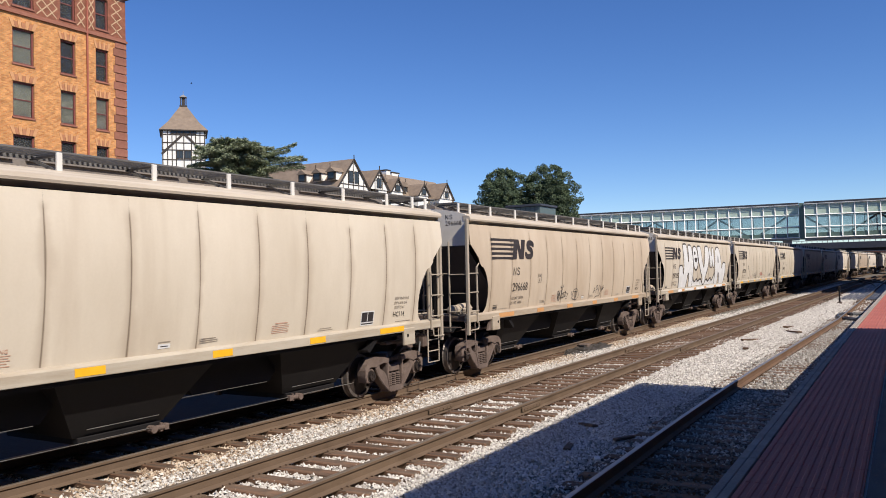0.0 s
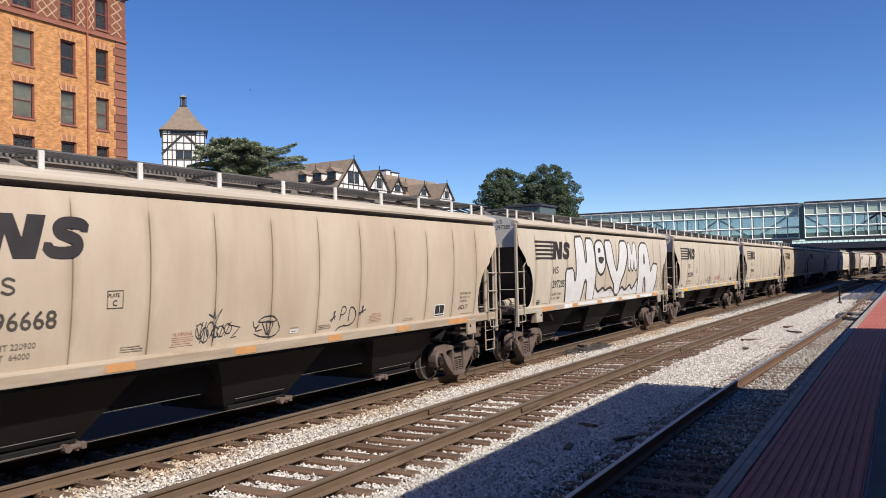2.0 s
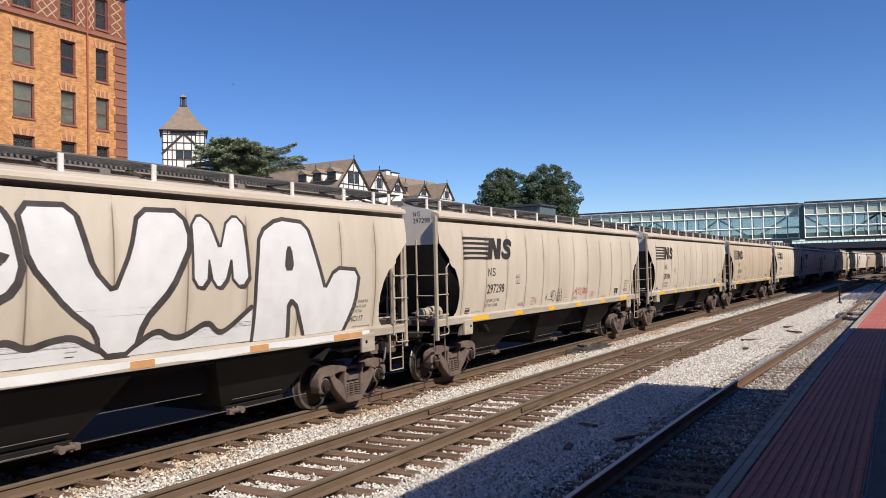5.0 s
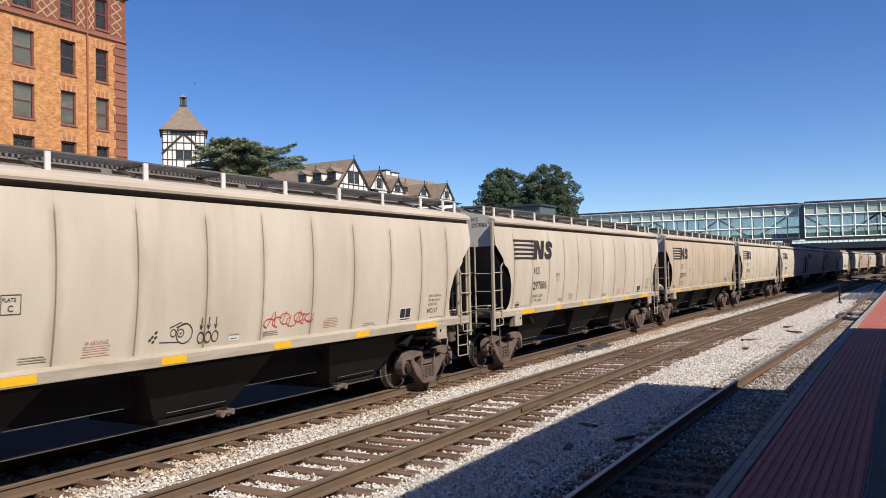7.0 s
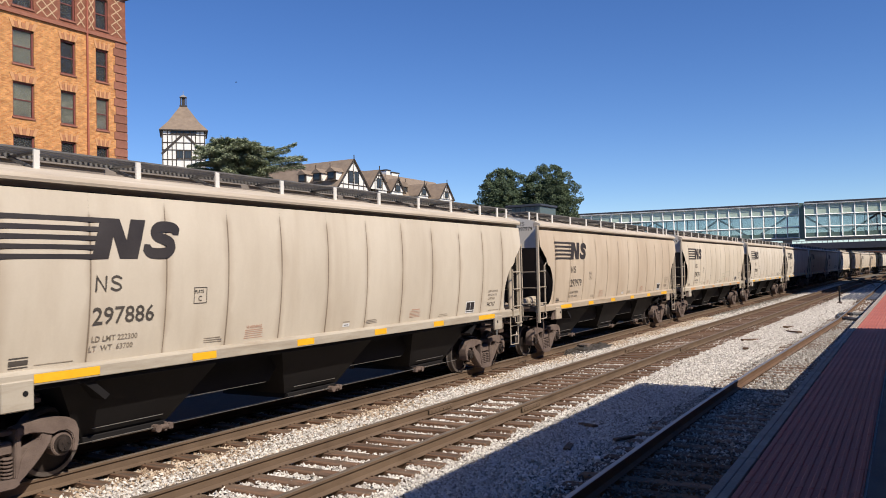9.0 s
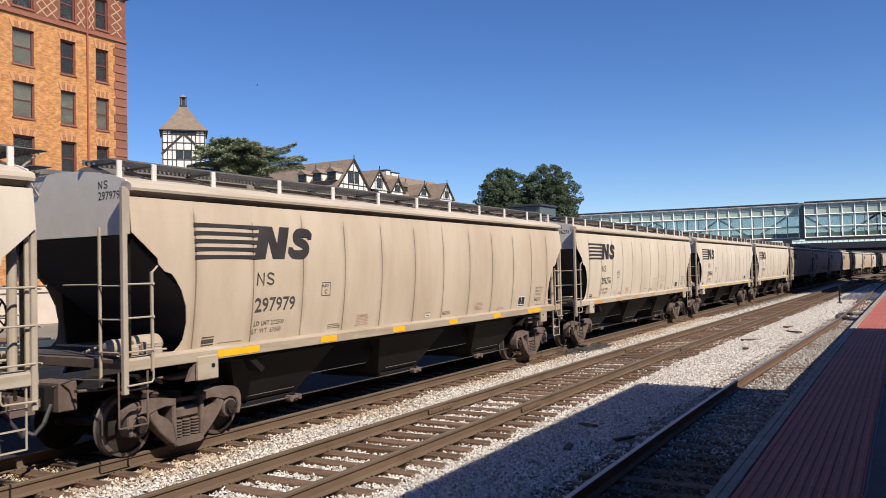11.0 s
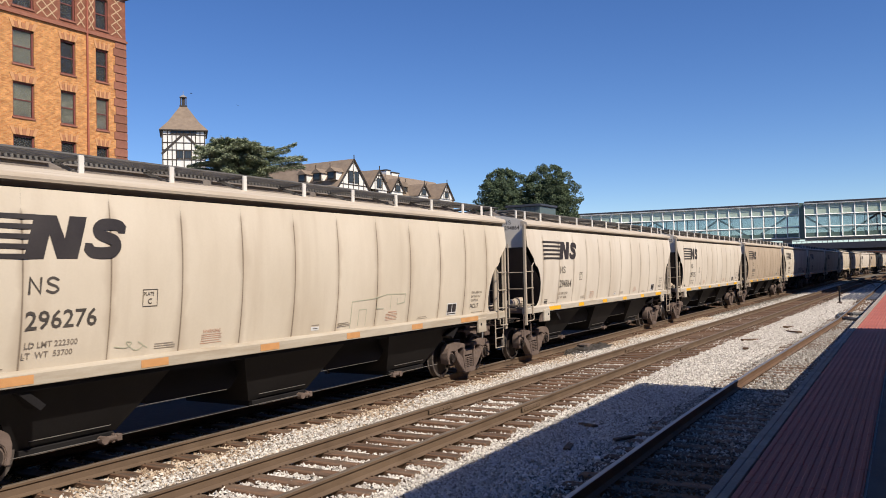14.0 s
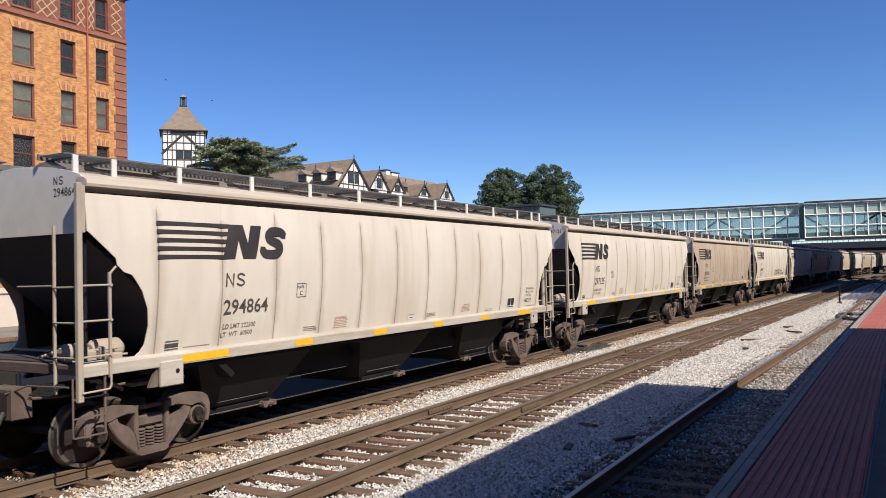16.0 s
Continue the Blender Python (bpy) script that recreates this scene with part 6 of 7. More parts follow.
def hotel():
    h = tagged(empty("hotel"), "long half-timbered hotel with brown gabled roofs and dormers", "hotel")
    part("wall", boxes((124, 161, 92.5, 105, GROUND_Z, 18.3)), STUCCO, h)
    part("wing_wall", boxes((112.2, 127.2, 88.4, 115.8, GROUND_Z, 14.65)), STUCCO, h)
    bm = prism(bmesh.new(), [(90.0, 18.4), (95.0, 23.3), (105.4, 18.0)], 'x', 121.5, 161.5)
    part("main_roof", bm, SHINGLE, h, "brown shingled main roof")
    roof_gable(h, 111.7, 127.7, 88.0, 116, 14.7, 23.5)
    hotel_window(h, 118.2, 119.5, 19.2, 21.4, 87.95)
    hotel_window(h, 120.0, 121.3, 19.2, 21.4, 87.95)
    roof_gable(h, 124.7, 131.2, 88.0, 97, 18.6, 22.3)
    hotel_window(h, 127.2, 128.8, 19.0, 20.8, 87.95)
    roof_gable(h, 132.3, 136.9, 88.0, 97, 18.7, 21.2)
    roof_gable(h, 142.5, 146.9, 88.0, 97, 18.6, 20.9)
    roof_gable(h, 151.4, 157.4, 88.0, 97, 18.5, 21.9)
    for x in (134.6, 144.7, 154.4):
        hotel_window(h, x - 0.8, x + 0.8, 18.8, 20.0, 87.95)
    for a, b, z in ((128.2, 131, 18.58), (132.4, 136.8, 18.68), (142.6, 146.8, 18.58), (151.5, 157.3, 18.48)):
        part("bay_wall", boxes((a, b, 88.2, 92.4, GROUND_Z, z)), STUCCO, h)
    for y in (96.2, 92.7, 89.4):
        side_dormer(h, 114.9, y, 21.0)
    for x, z in ((133.2, 20.7), (138.6, 20.3), (140.8, 20.3), (149.2, 20.2)):
        dormer(h, x, z, 90.2, 1.9, 1.1)
    part("chimney", boxes((141.1, 142.6, 95, 96.5, 22.0, 24.2), (143.2, 146.0, 95, 96.5, 22.0, 23.9), bevel=0.05), STUCCO, h, "white chimney")
    part("chimney_cap", boxes((141.0, 142.7, 94.9, 96.6, 24.2, 24.45), (143.1, 146.1, 94.9, 96.6, 23.9, 24.15)), DARK_TIMBER, h)


hotel()


# ---- trees ----
LEAF = island_mat("broadleaf_foliage", [(0.0, (0.052, 0.080, 0.044)), (0.5, (0.085, 0.120, 0.066)), (1.0, (0.135, 0.170, 0.095))], 0.6, 3, 0.0)
NEEDLE = island_mat("cedar_foliage", [(0.0, (0.17, 0.205, 0.13)), (0.5, (0.30, 0.34, 0.215)), (1.0, (0.42, 0.44, 0.30))], 0.6, 3, 0.0)
BARK = mat("tree_bark", (0.06, 0.045, 0.035), (0.12, 0.095, 0.075), 0.95, 6, 40, 0.6)


def leaves(name, blobs, n, lo, hi, material, parent, seed, flat=1.0):
    """Small leaf sprays scattered through and over many blobs (x, y, z, rx, ry, rz)."""
    rnd = np.random.default_rng(seed)
    b = np.array(blobs, float)
    wgt = b[:, 3] * b[:, 4] * b[:, 5]
    k = rnd.choice(len(b), n, p=wgt / wgt.sum())
    d = rnd.normal(size=(n, 3))
    d /= np.linalg.norm(d, axis=1, keepdims=True)
    rad = rnd.random(n) ** 0.28 * rnd.uniform(0.85, 1.12, n)
    c = b[k, :3] + d * rad[:, None] * b[k, 3:]
    u = rnd.normal(size=(n, 3))
    u[:, 2] *= flat
    u /= np.linalg.norm(u, axis=1, keepdims=True)
    w = np.cross(u, rnd.normal(size=(n, 3)))
    w /= np.linalg.norm(w, axis=1, keepdims=True)
    s = rnd.uniform(lo, hi, (n, 1))
    v = np.stack([c - u * s, c + w * s * 0.55, c + u * s, c - w * s * 0.45], 1).reshape(-1, 3)
    f = np.arange(4 * n).reshape(-1, 4)
    me = bpy.data.meshes.new(name)
    me.vertices.add(len(v))
    me.vertices.foreach_set("co", v.reshape(-1))
    me.loops.add(4 * n)
    me.loops.foreach_set("vertex_index", f.reshape(-1).astype(np.int32))
    me.polygons.add(n)
    me.polygons.foreach_set("loop_start", np.arange(0, 4 * n, 4, dtype=np.int32))
    me.update(calc_edges=True)
    me.materials.append(material)
    ob = new(name, me)
    ob.parent = parent
    return ob


def limbs(parent, base, tips, r):
    bm = bmesh.new()
    top = Vector(base) + Vector((0, 0, max(t[2] for t in tips) - base[2])) * 0.6
    tube(bm, base, top, r, 10, r * 0.55)
    part("trunk", bm, BARK, parent)
    for t in tips:
        f = random.uniform(0.45, 0.95)
        a = Vector(base).lerp(top, f)
        part("limb", tube(bmesh.new(), a, Vector(t), r * 0.3, 6, r * 0.06), BARK, parent)


def broad_tree(x, y, r, top, n, seed, label):
    rnd = random.Random(seed)
    t = tagged(empty("tree"), label, "tree", "broadleaf trees behind the train")
    blobs = []
    tall = r * 1.4
    for i in range(420):
        a, e = rnd.uniform(0, math.tau), rnd.uniform(-0.75, 1.0)
        q = rnd.uniform(0.72, 0.96) * (1 + 0.10 * math.sin(3 * a + 5 * e + seed))
        w = math.sqrt(max(0.03, 1 - e * e)) if e > 0 else 1.0 + 0.1 * e
        b = rnd.uniform(0.07, 0.13) * r
        blobs.append((x + math.cos(a) * r * q * w, y + math.sin(a) * r * q * w, top - tall + e * tall * rnd.uniform(0.9, 0.97), b, b, b * 0.75))
    blobs.append((x, y, top - tall, r * 0.66, r * 0.66, tall * 0.7))
    blobs.append((x, y, top - tall * 1.5, r * 0.8, r * 0.8, tall * 0.5))
    limbs(t, (x, y, GROUND_Z - 0.12), [bb[:3] for bb in blobs[:12]], 0.45)
    leaves("crown", blobs, n, 0.07, 0.16, LEAF, t, seed)


def cedar():
    """A spreading cedar: flat boughs in layers, each a spray of fine twigs along a limb."""
    rnd = np.random.default_rng(5)
    t = tagged(empty("tree"), "dark spreading cedar with flat layered branches", "tree")
    x, y = 69.9, 68.2
    side = math.atan2(-0.866, 0.5)
    boughs = []
    for k in range(230):
        h = 18.4 - 7.8 * rnd.random() ** 1.15
        full = 5.4 if h < 16.6 else 5.4 * math.sqrt(max(0.0, 1 - ((h - 16.6) / 2.2) ** 2)) + 0.5
        boughs.append((h, rnd.uniform(0, math.tau), full * rnd.uniform(0.55, 1.05), rnd.uniform(-0.05, 0.09)))
    for h, ln, rise in ((16.3, 6.9, 0.28), (16.1, 6.2, 0.20), (15.6, 8.2, 0.07), (15.2, 7.4, 0.08), (15.9, 7.6, 0.10), (14.9, 7.9, 0.04)):
        boughs.append((h, side + rnd.uniform(-0.12, 0.12), ln, rise))
    for h, ln, rise in ((16.6, 5.6, 0.04), (15.6, 5.9, 0.0)):
        boughs.append((h, side + math.pi + rnd.uniform(-0.2, 0.2), ln, rise))
    quads, tips = [], []
    for h, a, ln, rise in boughs:
        n = int(190 * ln)
        s = rnd.random(n) ** 0.75
        e, f = np.array([math.cos(a), math.sin(a), 0.0]), np.array([-math.sin(a), math.cos(a), 0.0])
        wide = 0.12 + 0.85 * np.sin(np.pi * np.clip(1.12 * (1 - s), 0, 1)) * 0.8
        lat = rnd.normal(0, 1, n) * wide * 0.6
        up = h + rise * ln * s ** 1.5 + 0.10 * np.sin(7 * s + h) - 0.15 * lat ** 2 + rnd.normal(0, 0.10, n)
        c = np.array([x, y, 0.0]) + e * (0.4 + s * (ln - 0.4))[:, None] + f * lat[:, None] + np.array([0, 0, 1.0]) * up[:, None]
        u = e * 0.8 + f * (np.sign(lat) * rnd.uniform(0.2, 0.9, n))[:, None] + rnd.normal(0, 0.2, (n, 3))
        u[:, 2] = rnd.normal(-0.08, 0.3, n)
        u /= np.linalg.norm(u, axis=1, keepdims=True)
        w = np.cross(u, np.array([0, 0, 1.0]) + rnd.normal(0, 0.5, (n, 3)))
        w /= np.linalg.norm(w, axis=1, keepdims=True)
        lg, wd = rnd.uniform(0.12, 0.30, (n, 1)), rnd.uniform(0.02, 0.055, (n, 1))
        quads.append(np.stack([c - u * lg, c + w * wd, c + u * lg, c - w * wd], 1))
        tips.append(((x, y, h - 0.1), (x + math.cos(a) * ln * 0.85, y + math.sin(a) * ln * 0.85, h + rise * ln * 0.75)))
    part("trunk", tube(bmesh.new(), (x, y, GROUND_Z - 0.12), (x, y, 18.0), 0.5, 10, 0.06), BARK, t)
    for p, q in tips[::5] + tips[-8:]:
        part("limb", tube(bmesh.new(), p, q, 0.07, 6, 0.02), BARK, t)
    v = np.concatenate(quads).reshape(-1, 3)
    n = len(v) // 4
    me = bpy.data.meshes.new("crown")
    me.vertices.add(len(v))
    me.vertices.foreach_set("co", v.reshape(-1))
    me.loops.add(4 * n)
    me.loops.foreach_set("vertex_index", np.arange(4 * n, dtype=np.int32))
    me.polygons.add(n)
    me.polygons.foreach_set("loop_start", np.arange(0, 4 * n, 4, dtype=np.int32))
    me.update(calc_edges=True)
    me.materials.append(NEEDLE)
    new("crown", me).parent = t


cedar()
broad_tree(108.4, 51.9, 4.7, 17.9, 130000, 21, "full green broadleaf tree behind the train")
broad_tree(112.1, 45.9, 4.7, 18.25, 130000, 22, "full green broadleaf tree beside the walkway")


# ---- glazed walkway over the tracks ----
FRAME_WHITE = mat("white_window_frame", (0.86, 0.87, 0.86), (0.92, 0.93, 0.92), 0.4, 4, 40, 0.03)
GREEN_PANEL = mat("pale_green_panel", (0.50, 0.63, 0.52), (0.58, 0.70, 0.60), 0.35, 2, 30, 0.03)
GREEN_DARK = mat("dark_green_panel", (0.10, 0.16, 0.14), (0.15, 0.21, 0.18), 0.3, 2, 30, 0.03)


def thin_glass(name, tint, gloss):
    """A thin tinted sheet: mostly clear, partly a mirror."""
    m = bpy.data.materials.new(name)
    m.use_nodes = True
    n, l = m.node_tree.nodes, m.node_tree.links
    tr = n.new("ShaderNodeBsdfTransparent")
    tr.inputs["Color"].default_value = (*tint, 1)
    gl = n.new("ShaderNodeBsdfGlossy")
    gl.inputs["Roughness"].default_value = 0.04
    gl.inputs["Color"].default_value = (0.85, 0.95, 0.97, 1)
    mx = n.new("ShaderNodeMixShader")
    mx.inputs[0].default_value = gloss
    l.new(tr.outputs[0], mx.inputs[1])
    l.new(gl.outputs[0], mx.inputs[2])
    l.new(mx.outputs[0], n["Material Output"].inputs["Surface"])
    return m


BRIDGE_GLASS = thin_glass("blue_green_glass", (0.80, 0.82, 0.82), 0.09)
WALK_ROOF = mat("dark_walkway_roof", (0.035, 0.04, 0.055), (0.055, 0.06, 0.078), 0.6, 2, 30, 0.1)
STEEL_GREY = mat("grey_truss_steel", (0.22, 0.25, 0.27), (0.30, 0.33, 0.35), 0.5, 3, 30, 0.05)


def walkway():
    w = tagged(empty("glazed_walkway", Matrix.Translation((141.5, 14, 0)) @ Matrix.Rotation(radians(6), 4, 'Z') @ Matrix.Translation((-141.5, -14, 0))), "enclosed glass pedestrian walkway with white frames across the tracks", "walkway")

    def run(xf, ya, yb, step, depth, rows, seed):
        n = round((ya - yb) / step)
        zb, z1, z2, zt = rows
        part("floor_slab", boxes((xf + 0.1, xf + depth, yb, ya, zb - 0.35, zb - 0.05)), STEEL_GREY, w)
        part("roof_slab", boxes((xf - 0.3, xf + depth + 0.3, yb, ya, zt + 0.10, zt + 0.42), bevel=0.05), WALK_ROOF, w, "dark flat walkway roof")
        part("roof_trim", boxes((xf - 0.34, xf - 0.3, yb, ya, zt + 0.02, zt + 0.10)), FRAME_WHITE, w)
        for side, xx in ((0, xf), (1, xf + depth)):
            for z in (zb, z1, z2, zt):
                part("rail", prism(bmesh.new(), [(xx + 0.06, z - 0.09), (xx - 0.05, z - 0.09), (xx - 0.16, z - 0.02), (xx - 0.05, z + 0.09), (xx + 0.06, z + 0.09)], 'y', yb, ya), FRAME_WHITE, w)
            for i in range(n + 1):
                y = ya - step * i
                part("mullion", prism(bmesh.new(), [(xx + 0.06, y - 0.085), (xx - 0.04, y - 0.085), (xx - 0.17, y + 0.04), (xx - 0.12, y + 0.085), (xx + 0.06, y + 0.085)], 'z', zb, zt), FRAME_WHITE, w)
            for i in range(n):
                y0, y1 = ya - step * (i + 1) + 0.11, ya - step * i - 0.11
                part("pane", boxes((xx, xx + 0.02, y0, y1, z1 + 0.11, z2 - 0.11)), BRIDGE_GLASS, w)
                part("pane", boxes((xx, xx + 0.02, y0, y1, zb + 0.75, z1 - 0.11)), BRIDGE_GLASS, w)
                part("top_panel", boxes((xx, xx + 0.03, y0, y1, z2 + 0.11, zt - 0.11)), GREEN_PANEL, w, "pale green spandrel panel")
                part("foot_panel", boxes((xx, xx + 0.03, y0, y1, zb + 0.11, zb + 0.75)), GREEN_DARK, w, "dark green foot panel")
        k, y = 0, ya
        while y - step * 3 >= yb - 0.1:
            a, b = (zb, zt - 1.7) if k % 2 else (zt - 1.7, zb)
            part("truss_brace", beam(bmesh.new(), (xf + depth * 0.5, y, a), (xf + depth * 0.5, y - step * 3, b), 0.2, 0.3), STEEL_GREY, w)
            y -= step * 3
            k += 1
    run(141.5, 59.6, 14.6, 1.80, 4.0, (6.55, 8.35, 10.3, 11.85), 1)
    run(138.6, 13.8, -25.4, 1.78, 7.0, (6.45, 8.15, 10.05, 11.75), 2)
    part("end_wall", boxes((140.2, 145.0, 13.85, 14.55, 6.3, 12.1)), GREEN_DARK, w)
    for y in (16.5, 30.0, 45, -4.0, -20):
        part("walkway_pier", boxes((142.0, 143.4, y - 0.7, y + 0.7, GROUND_Z - 0.1, 6.2), bevel=0.05), CONCRETE, w)


BLUE_CLAD = mat("blue_grey_cladding", (0.085, 0.12, 0.12), (0.12, 0.155, 0.15), 0.4, 2, 20, 0.05)
walkway()


def lift_tower():
    b = tagged(empty("lift_tower"), "low blue-grey clad building with flat roof", "building")
    part("wall", boxes((98.0, 103.5, 41.6, 46.4, GROUND_Z - 0.1, 10.85), bevel=0.05), BLUE_CLAD, b)
    part("roof", boxes((97.8, 103.7, 41.4, 46.6, 10.85, 11.15), bevel=0.04), WALK_ROOF, b, "dark flat roof")
    for k in range(6):
        part("cladding_joint", boxes((97.96, 98.0, 42.3 + 0.7 * k, 42.36 + 0.7 * k, 2.0, 10.8)), WALK_ROOF, b)


lift_tower()


def road_bridge():
    r = tagged(empty("road_bridge"), "low dark road bridge with parapet across the tracks", "bridge")
    part("deck", boxes((188, 202, -60, 60, 5.25, 6.6), bevel=0.05), WALK_ROOF, r, "dark bridge deck")
    part("girder", boxes((188.3, 189.0, -60, 60, 4.7, 5.25)), BLACK, r, "dark steel girder")
    for k in range(60):
        part("baluster", boxes((188.05, 188.2, -10 + k, -9.9 + k, 6.6, 7.0)), GRATE, r)
    part("handrail", boxes((188.03, 188.22, -60, 60, 7.0, 7.1)), STEEL_GREY, r)
    for y in (-6, 25):
        part("bridge_pier", boxes((190, 191.2, y - 0.6, y + 0.6, GROUND_Z - 0.1, 5.16), bevel=0.05), CONCRETE, r)


road_bridge()


def far_block(x, y0, y1, z, material, label, roof=None):
    b = tagged(empty("warehouse"), label, "building", "distant buildings")
    part("wall", boxes((x, x + 20, y0, y1, GROUND_Z - 0.1, z)), material, b)
    part("roof", boxes((x - 0.4, x + 20.4, y0 - 0.4, y1 + 0.4, z, z + 0.35)), roof or WALK_ROOF, b)
    k = y0 + 1.5
    while k < y1 - 2:
        part("window", boxes((x - 0.08, x - 0.02, k, k + 1.2, z - 2.6, z - 0.9)), HOTEL_GLASS, b)
        k += 3.2


far_block(330, 2, 19, 6.0, FAR_BRICK, "low red-brick warehouse with small windows")
far_block(345, -18, -2, 7.0, STUCCO, "pale plastered warehouse with red roof", FAR_BRICK)
far_block(300, 40, 95, 9.0, STUCCO, "pale plastered building with dark roof")
far_block(420, -6, 62, 11.2, STUCCO, "long pale plastered building with dark roof")
far_block(360, -60, -25, 12.0, FAR_BRICK, "tall red-brick building with small windows")


# ---- trackside ----
def switch_stand():
    s = tagged(empty("switch_stand"), "dark steel switch stand beside the track", "switch stand")
    x, y = 58.2, 3.75
    part("post", boxes((x - 0.05, x + 0.05, y - 0.05, y + 0.05, GROUND_Z, 0.9), bevel=0.02), BLACK, s)
    part("base", boxes((x - 0.2, x + 0.2, y - 0.14, y + 0.14, GROUND_Z, GROUND_Z + 0.2), bevel=0.03), TRUCK, s)
    part("target", boxes((x - 0.06, x + 0.06, y - 0.08, y + 0.08, 0.78, 0.96), bevel=0.02), BLACK, s)


switch_stand()


def bird():
    b = tagged(empty("bird"), "small dark bird gliding in the sky", "bird")
    bm = bmesh.new()
    bmesh.ops.create_uvsphere(bm, u_segments=8, v_segments=6, radius=0.06, matrix=Matrix.Diagonal((3.0, 1, 1, 1)))
    part("body", bm, BLACK, b, smooth=True)
    for s in (-1, 1):
        bm = prism(bmesh.new(), [(-0.07, 0), (0.07, 0), (0.03, s * 0.32), (-0.09, s * 0.36)], 'z', 0.0, 0.012)
        for v in bm.verts:
            v.co.z += 0.35 * abs(v.co.y)
        part("wing", bm, BLACK, b)
    part("tail", prism(bmesh.new(), [(-0.15, -0.03), (-0.3, -0.06), (-0.3, 0.06), (-0.15, 0.03)], 'z', -0.005, 0.008), BLACK, b)
    return b


BIRDS = [bird(), bird()]


# ---- parked cars behind the train ----
def parked_car(x, y, paint, label):
    c = tagged(empty("parked_car", pose(x, y, GROUND_Z - 0.12, 0, 0, 90)), label, "car", "parked cars behind the train")
    bm = prism(bmesh.new(), [(-2.2, 0.35), (2.2, 0.35), (2.25, 0.65), (2.1, 0.85), (1.1, 0.95), (-1.7, 0.98), (-2.2, 0.9)], 'y', -0.88, 0.88)
    bmesh.ops.bevel(bm, geom=bm.edges[:], offset=0.06, segments=2, affect='EDGES')
    part("body", bm, paint, c)
    bm = prism(bmesh.new(), [(1.1, 0.95), (0.35, 1.45), (-1.1, 1.48), (-1.75, 0.98)], 'y', -0.76, 0.76)
    part("glasshouse", bm, HOTEL_GLASS, c, "dark car windows")
    part("roof", boxes((-1.05, 0.32, -0.72, 0.72, 1.45, 1.52), bevel=0.02), paint, c)
    for wx in (-1.4, 1.4):
        for wy in (-0.8, 0.8):
            part("wheel", tube(bmesh.new(), (wx, wy - 0.1, 0.32), (wx, wy + 0.1, 0.32), 0.32, 16), SPRAY_BLACK, c)
    for wy in (-0.6, 0.6):
        part("headlight", boxes((2.18, 2.27, wy - 0.18, wy + 0.18, 0.62, 0.76), bevel=0.02), STEEL, c)


CAR_WHITE = mat("white_car_paint", (0.72, 0.72, 0.72), (0.78, 0.78, 0.78), 0.25, 1, 10, 0.0)
CAR_RED = mat("red_car_paint", (0.42, 0.05, 0.04), (0.48, 0.07, 0.06), 0.25, 1, 10, 0.0)
CAR_DARK = mat("dark_blue_car_paint", (0.02, 0.022, 0.03), (0.03, 0.032, 0.045), 0.25, 1, 10, 0.0)
CAR_GREY = mat("silver_car_paint", (0.42, 0.43, 0.44), (0.48, 0.49, 0.50), 0.25, 1, 10, 0.0, metal=0.5)
for k in range(11):
    parked_car(3.0 + 2.9 * k, 19.6 + 0.3 * (k % 3), (CAR_GREY, CAR_RED, CAR_DARK, CAR_DARK, CAR_WHITE, CAR_DARK)[k % 6],
               ("silver parked car on the lot", "red parked car on the lot", "dark parked car on the lot", "dark parked car on the lot", "white parked car on the lot", "dark parked car on the lot")[k % 6])


# flat, evenly dark strip laid over the far part of the near track
tagged(strip("dark_track_strip", 0.9, 5.4, line_mid, GROUND_Z + 0.09, WALK_ROOF, 64, 104, 2.0, 0.0), "flat dark strip across the near track", "paving",
       kind="structure")


def low_wall():
    w = tagged(empty("low_wall"), "low wall beyond the train, coloured near-black as shade", "wall", kind="structure")
    # wall and coping coloured near-black so the gaps under the cars stay dark
    part("wall", boxes((-20, 120, 17.5, 17.8, GROUND_Z - 0.2, WALL_TOP), bevel=0.02), TRAIN_SHADE, w)
    part("coping", boxes((-20, 120, 17.45, 17.85, WALL_TOP, WALL_TOP + 0.06), bevel=0.01), TRAIN_SHADE, w)


WALL_TOP = 0.72
low_wall()


# ---- small things by the track ----
def lubricator():
    """A greasy rail lubricator with a low mound of fouled stone."""
    o = tagged(empty("rail_lubricator"), "greasy black rail lubricator in a mound of fouled stone", "rail lubricator")
    x, y = 25.9, 9.35
    rnd = random.Random(4)
    bm = bmesh.new()
    bmesh.ops.create_icosphere(bm, subdivisions=4, radius=1.0, matrix=Matrix.Translation((x + 0.3, y + 0.1, GROUND_Z - 0.02)) @ Matrix.Diagonal((1.9, 0.6, 0.16, 1)))
    for v in bm.verts:
        v.co.z += 0.10 * noise.noise(v.co * 5.0)
        v.co.x += 0.06 * noise.noise(v.co * 4.0 + Vector((5, 0, 0)))
    part("mound", bm, GREASE, o)
    part("tank", boxes((x - 0.75, x - 0.35, y - 0.12, y + 0.18, GROUND_Z, GROUND_Z + 0.17), bevel=0.04), GREASE, o)
    part("hose", tube(bmesh.new(), (x - 0.4, y, GROUND_Z + 0.2), (x + 0.6, y + 0.62, GROUND_Z + 0.12), 0.03, 8), SPRAY_BLACK, o)
    part("pump", boxes((x + 0.2, x + 0.5, y + 0.1, y + 0.45, GROUND_Z + 0.05, GROUND_Z + 0.22), bevel=0.03), TRUCK, o)


GREASE = mat("greasy_dirt", (0.03, 0.026, 0.022), (0.07, 0.058, 0.048), 0.6, 6, 40, 0.8)
lubricator()


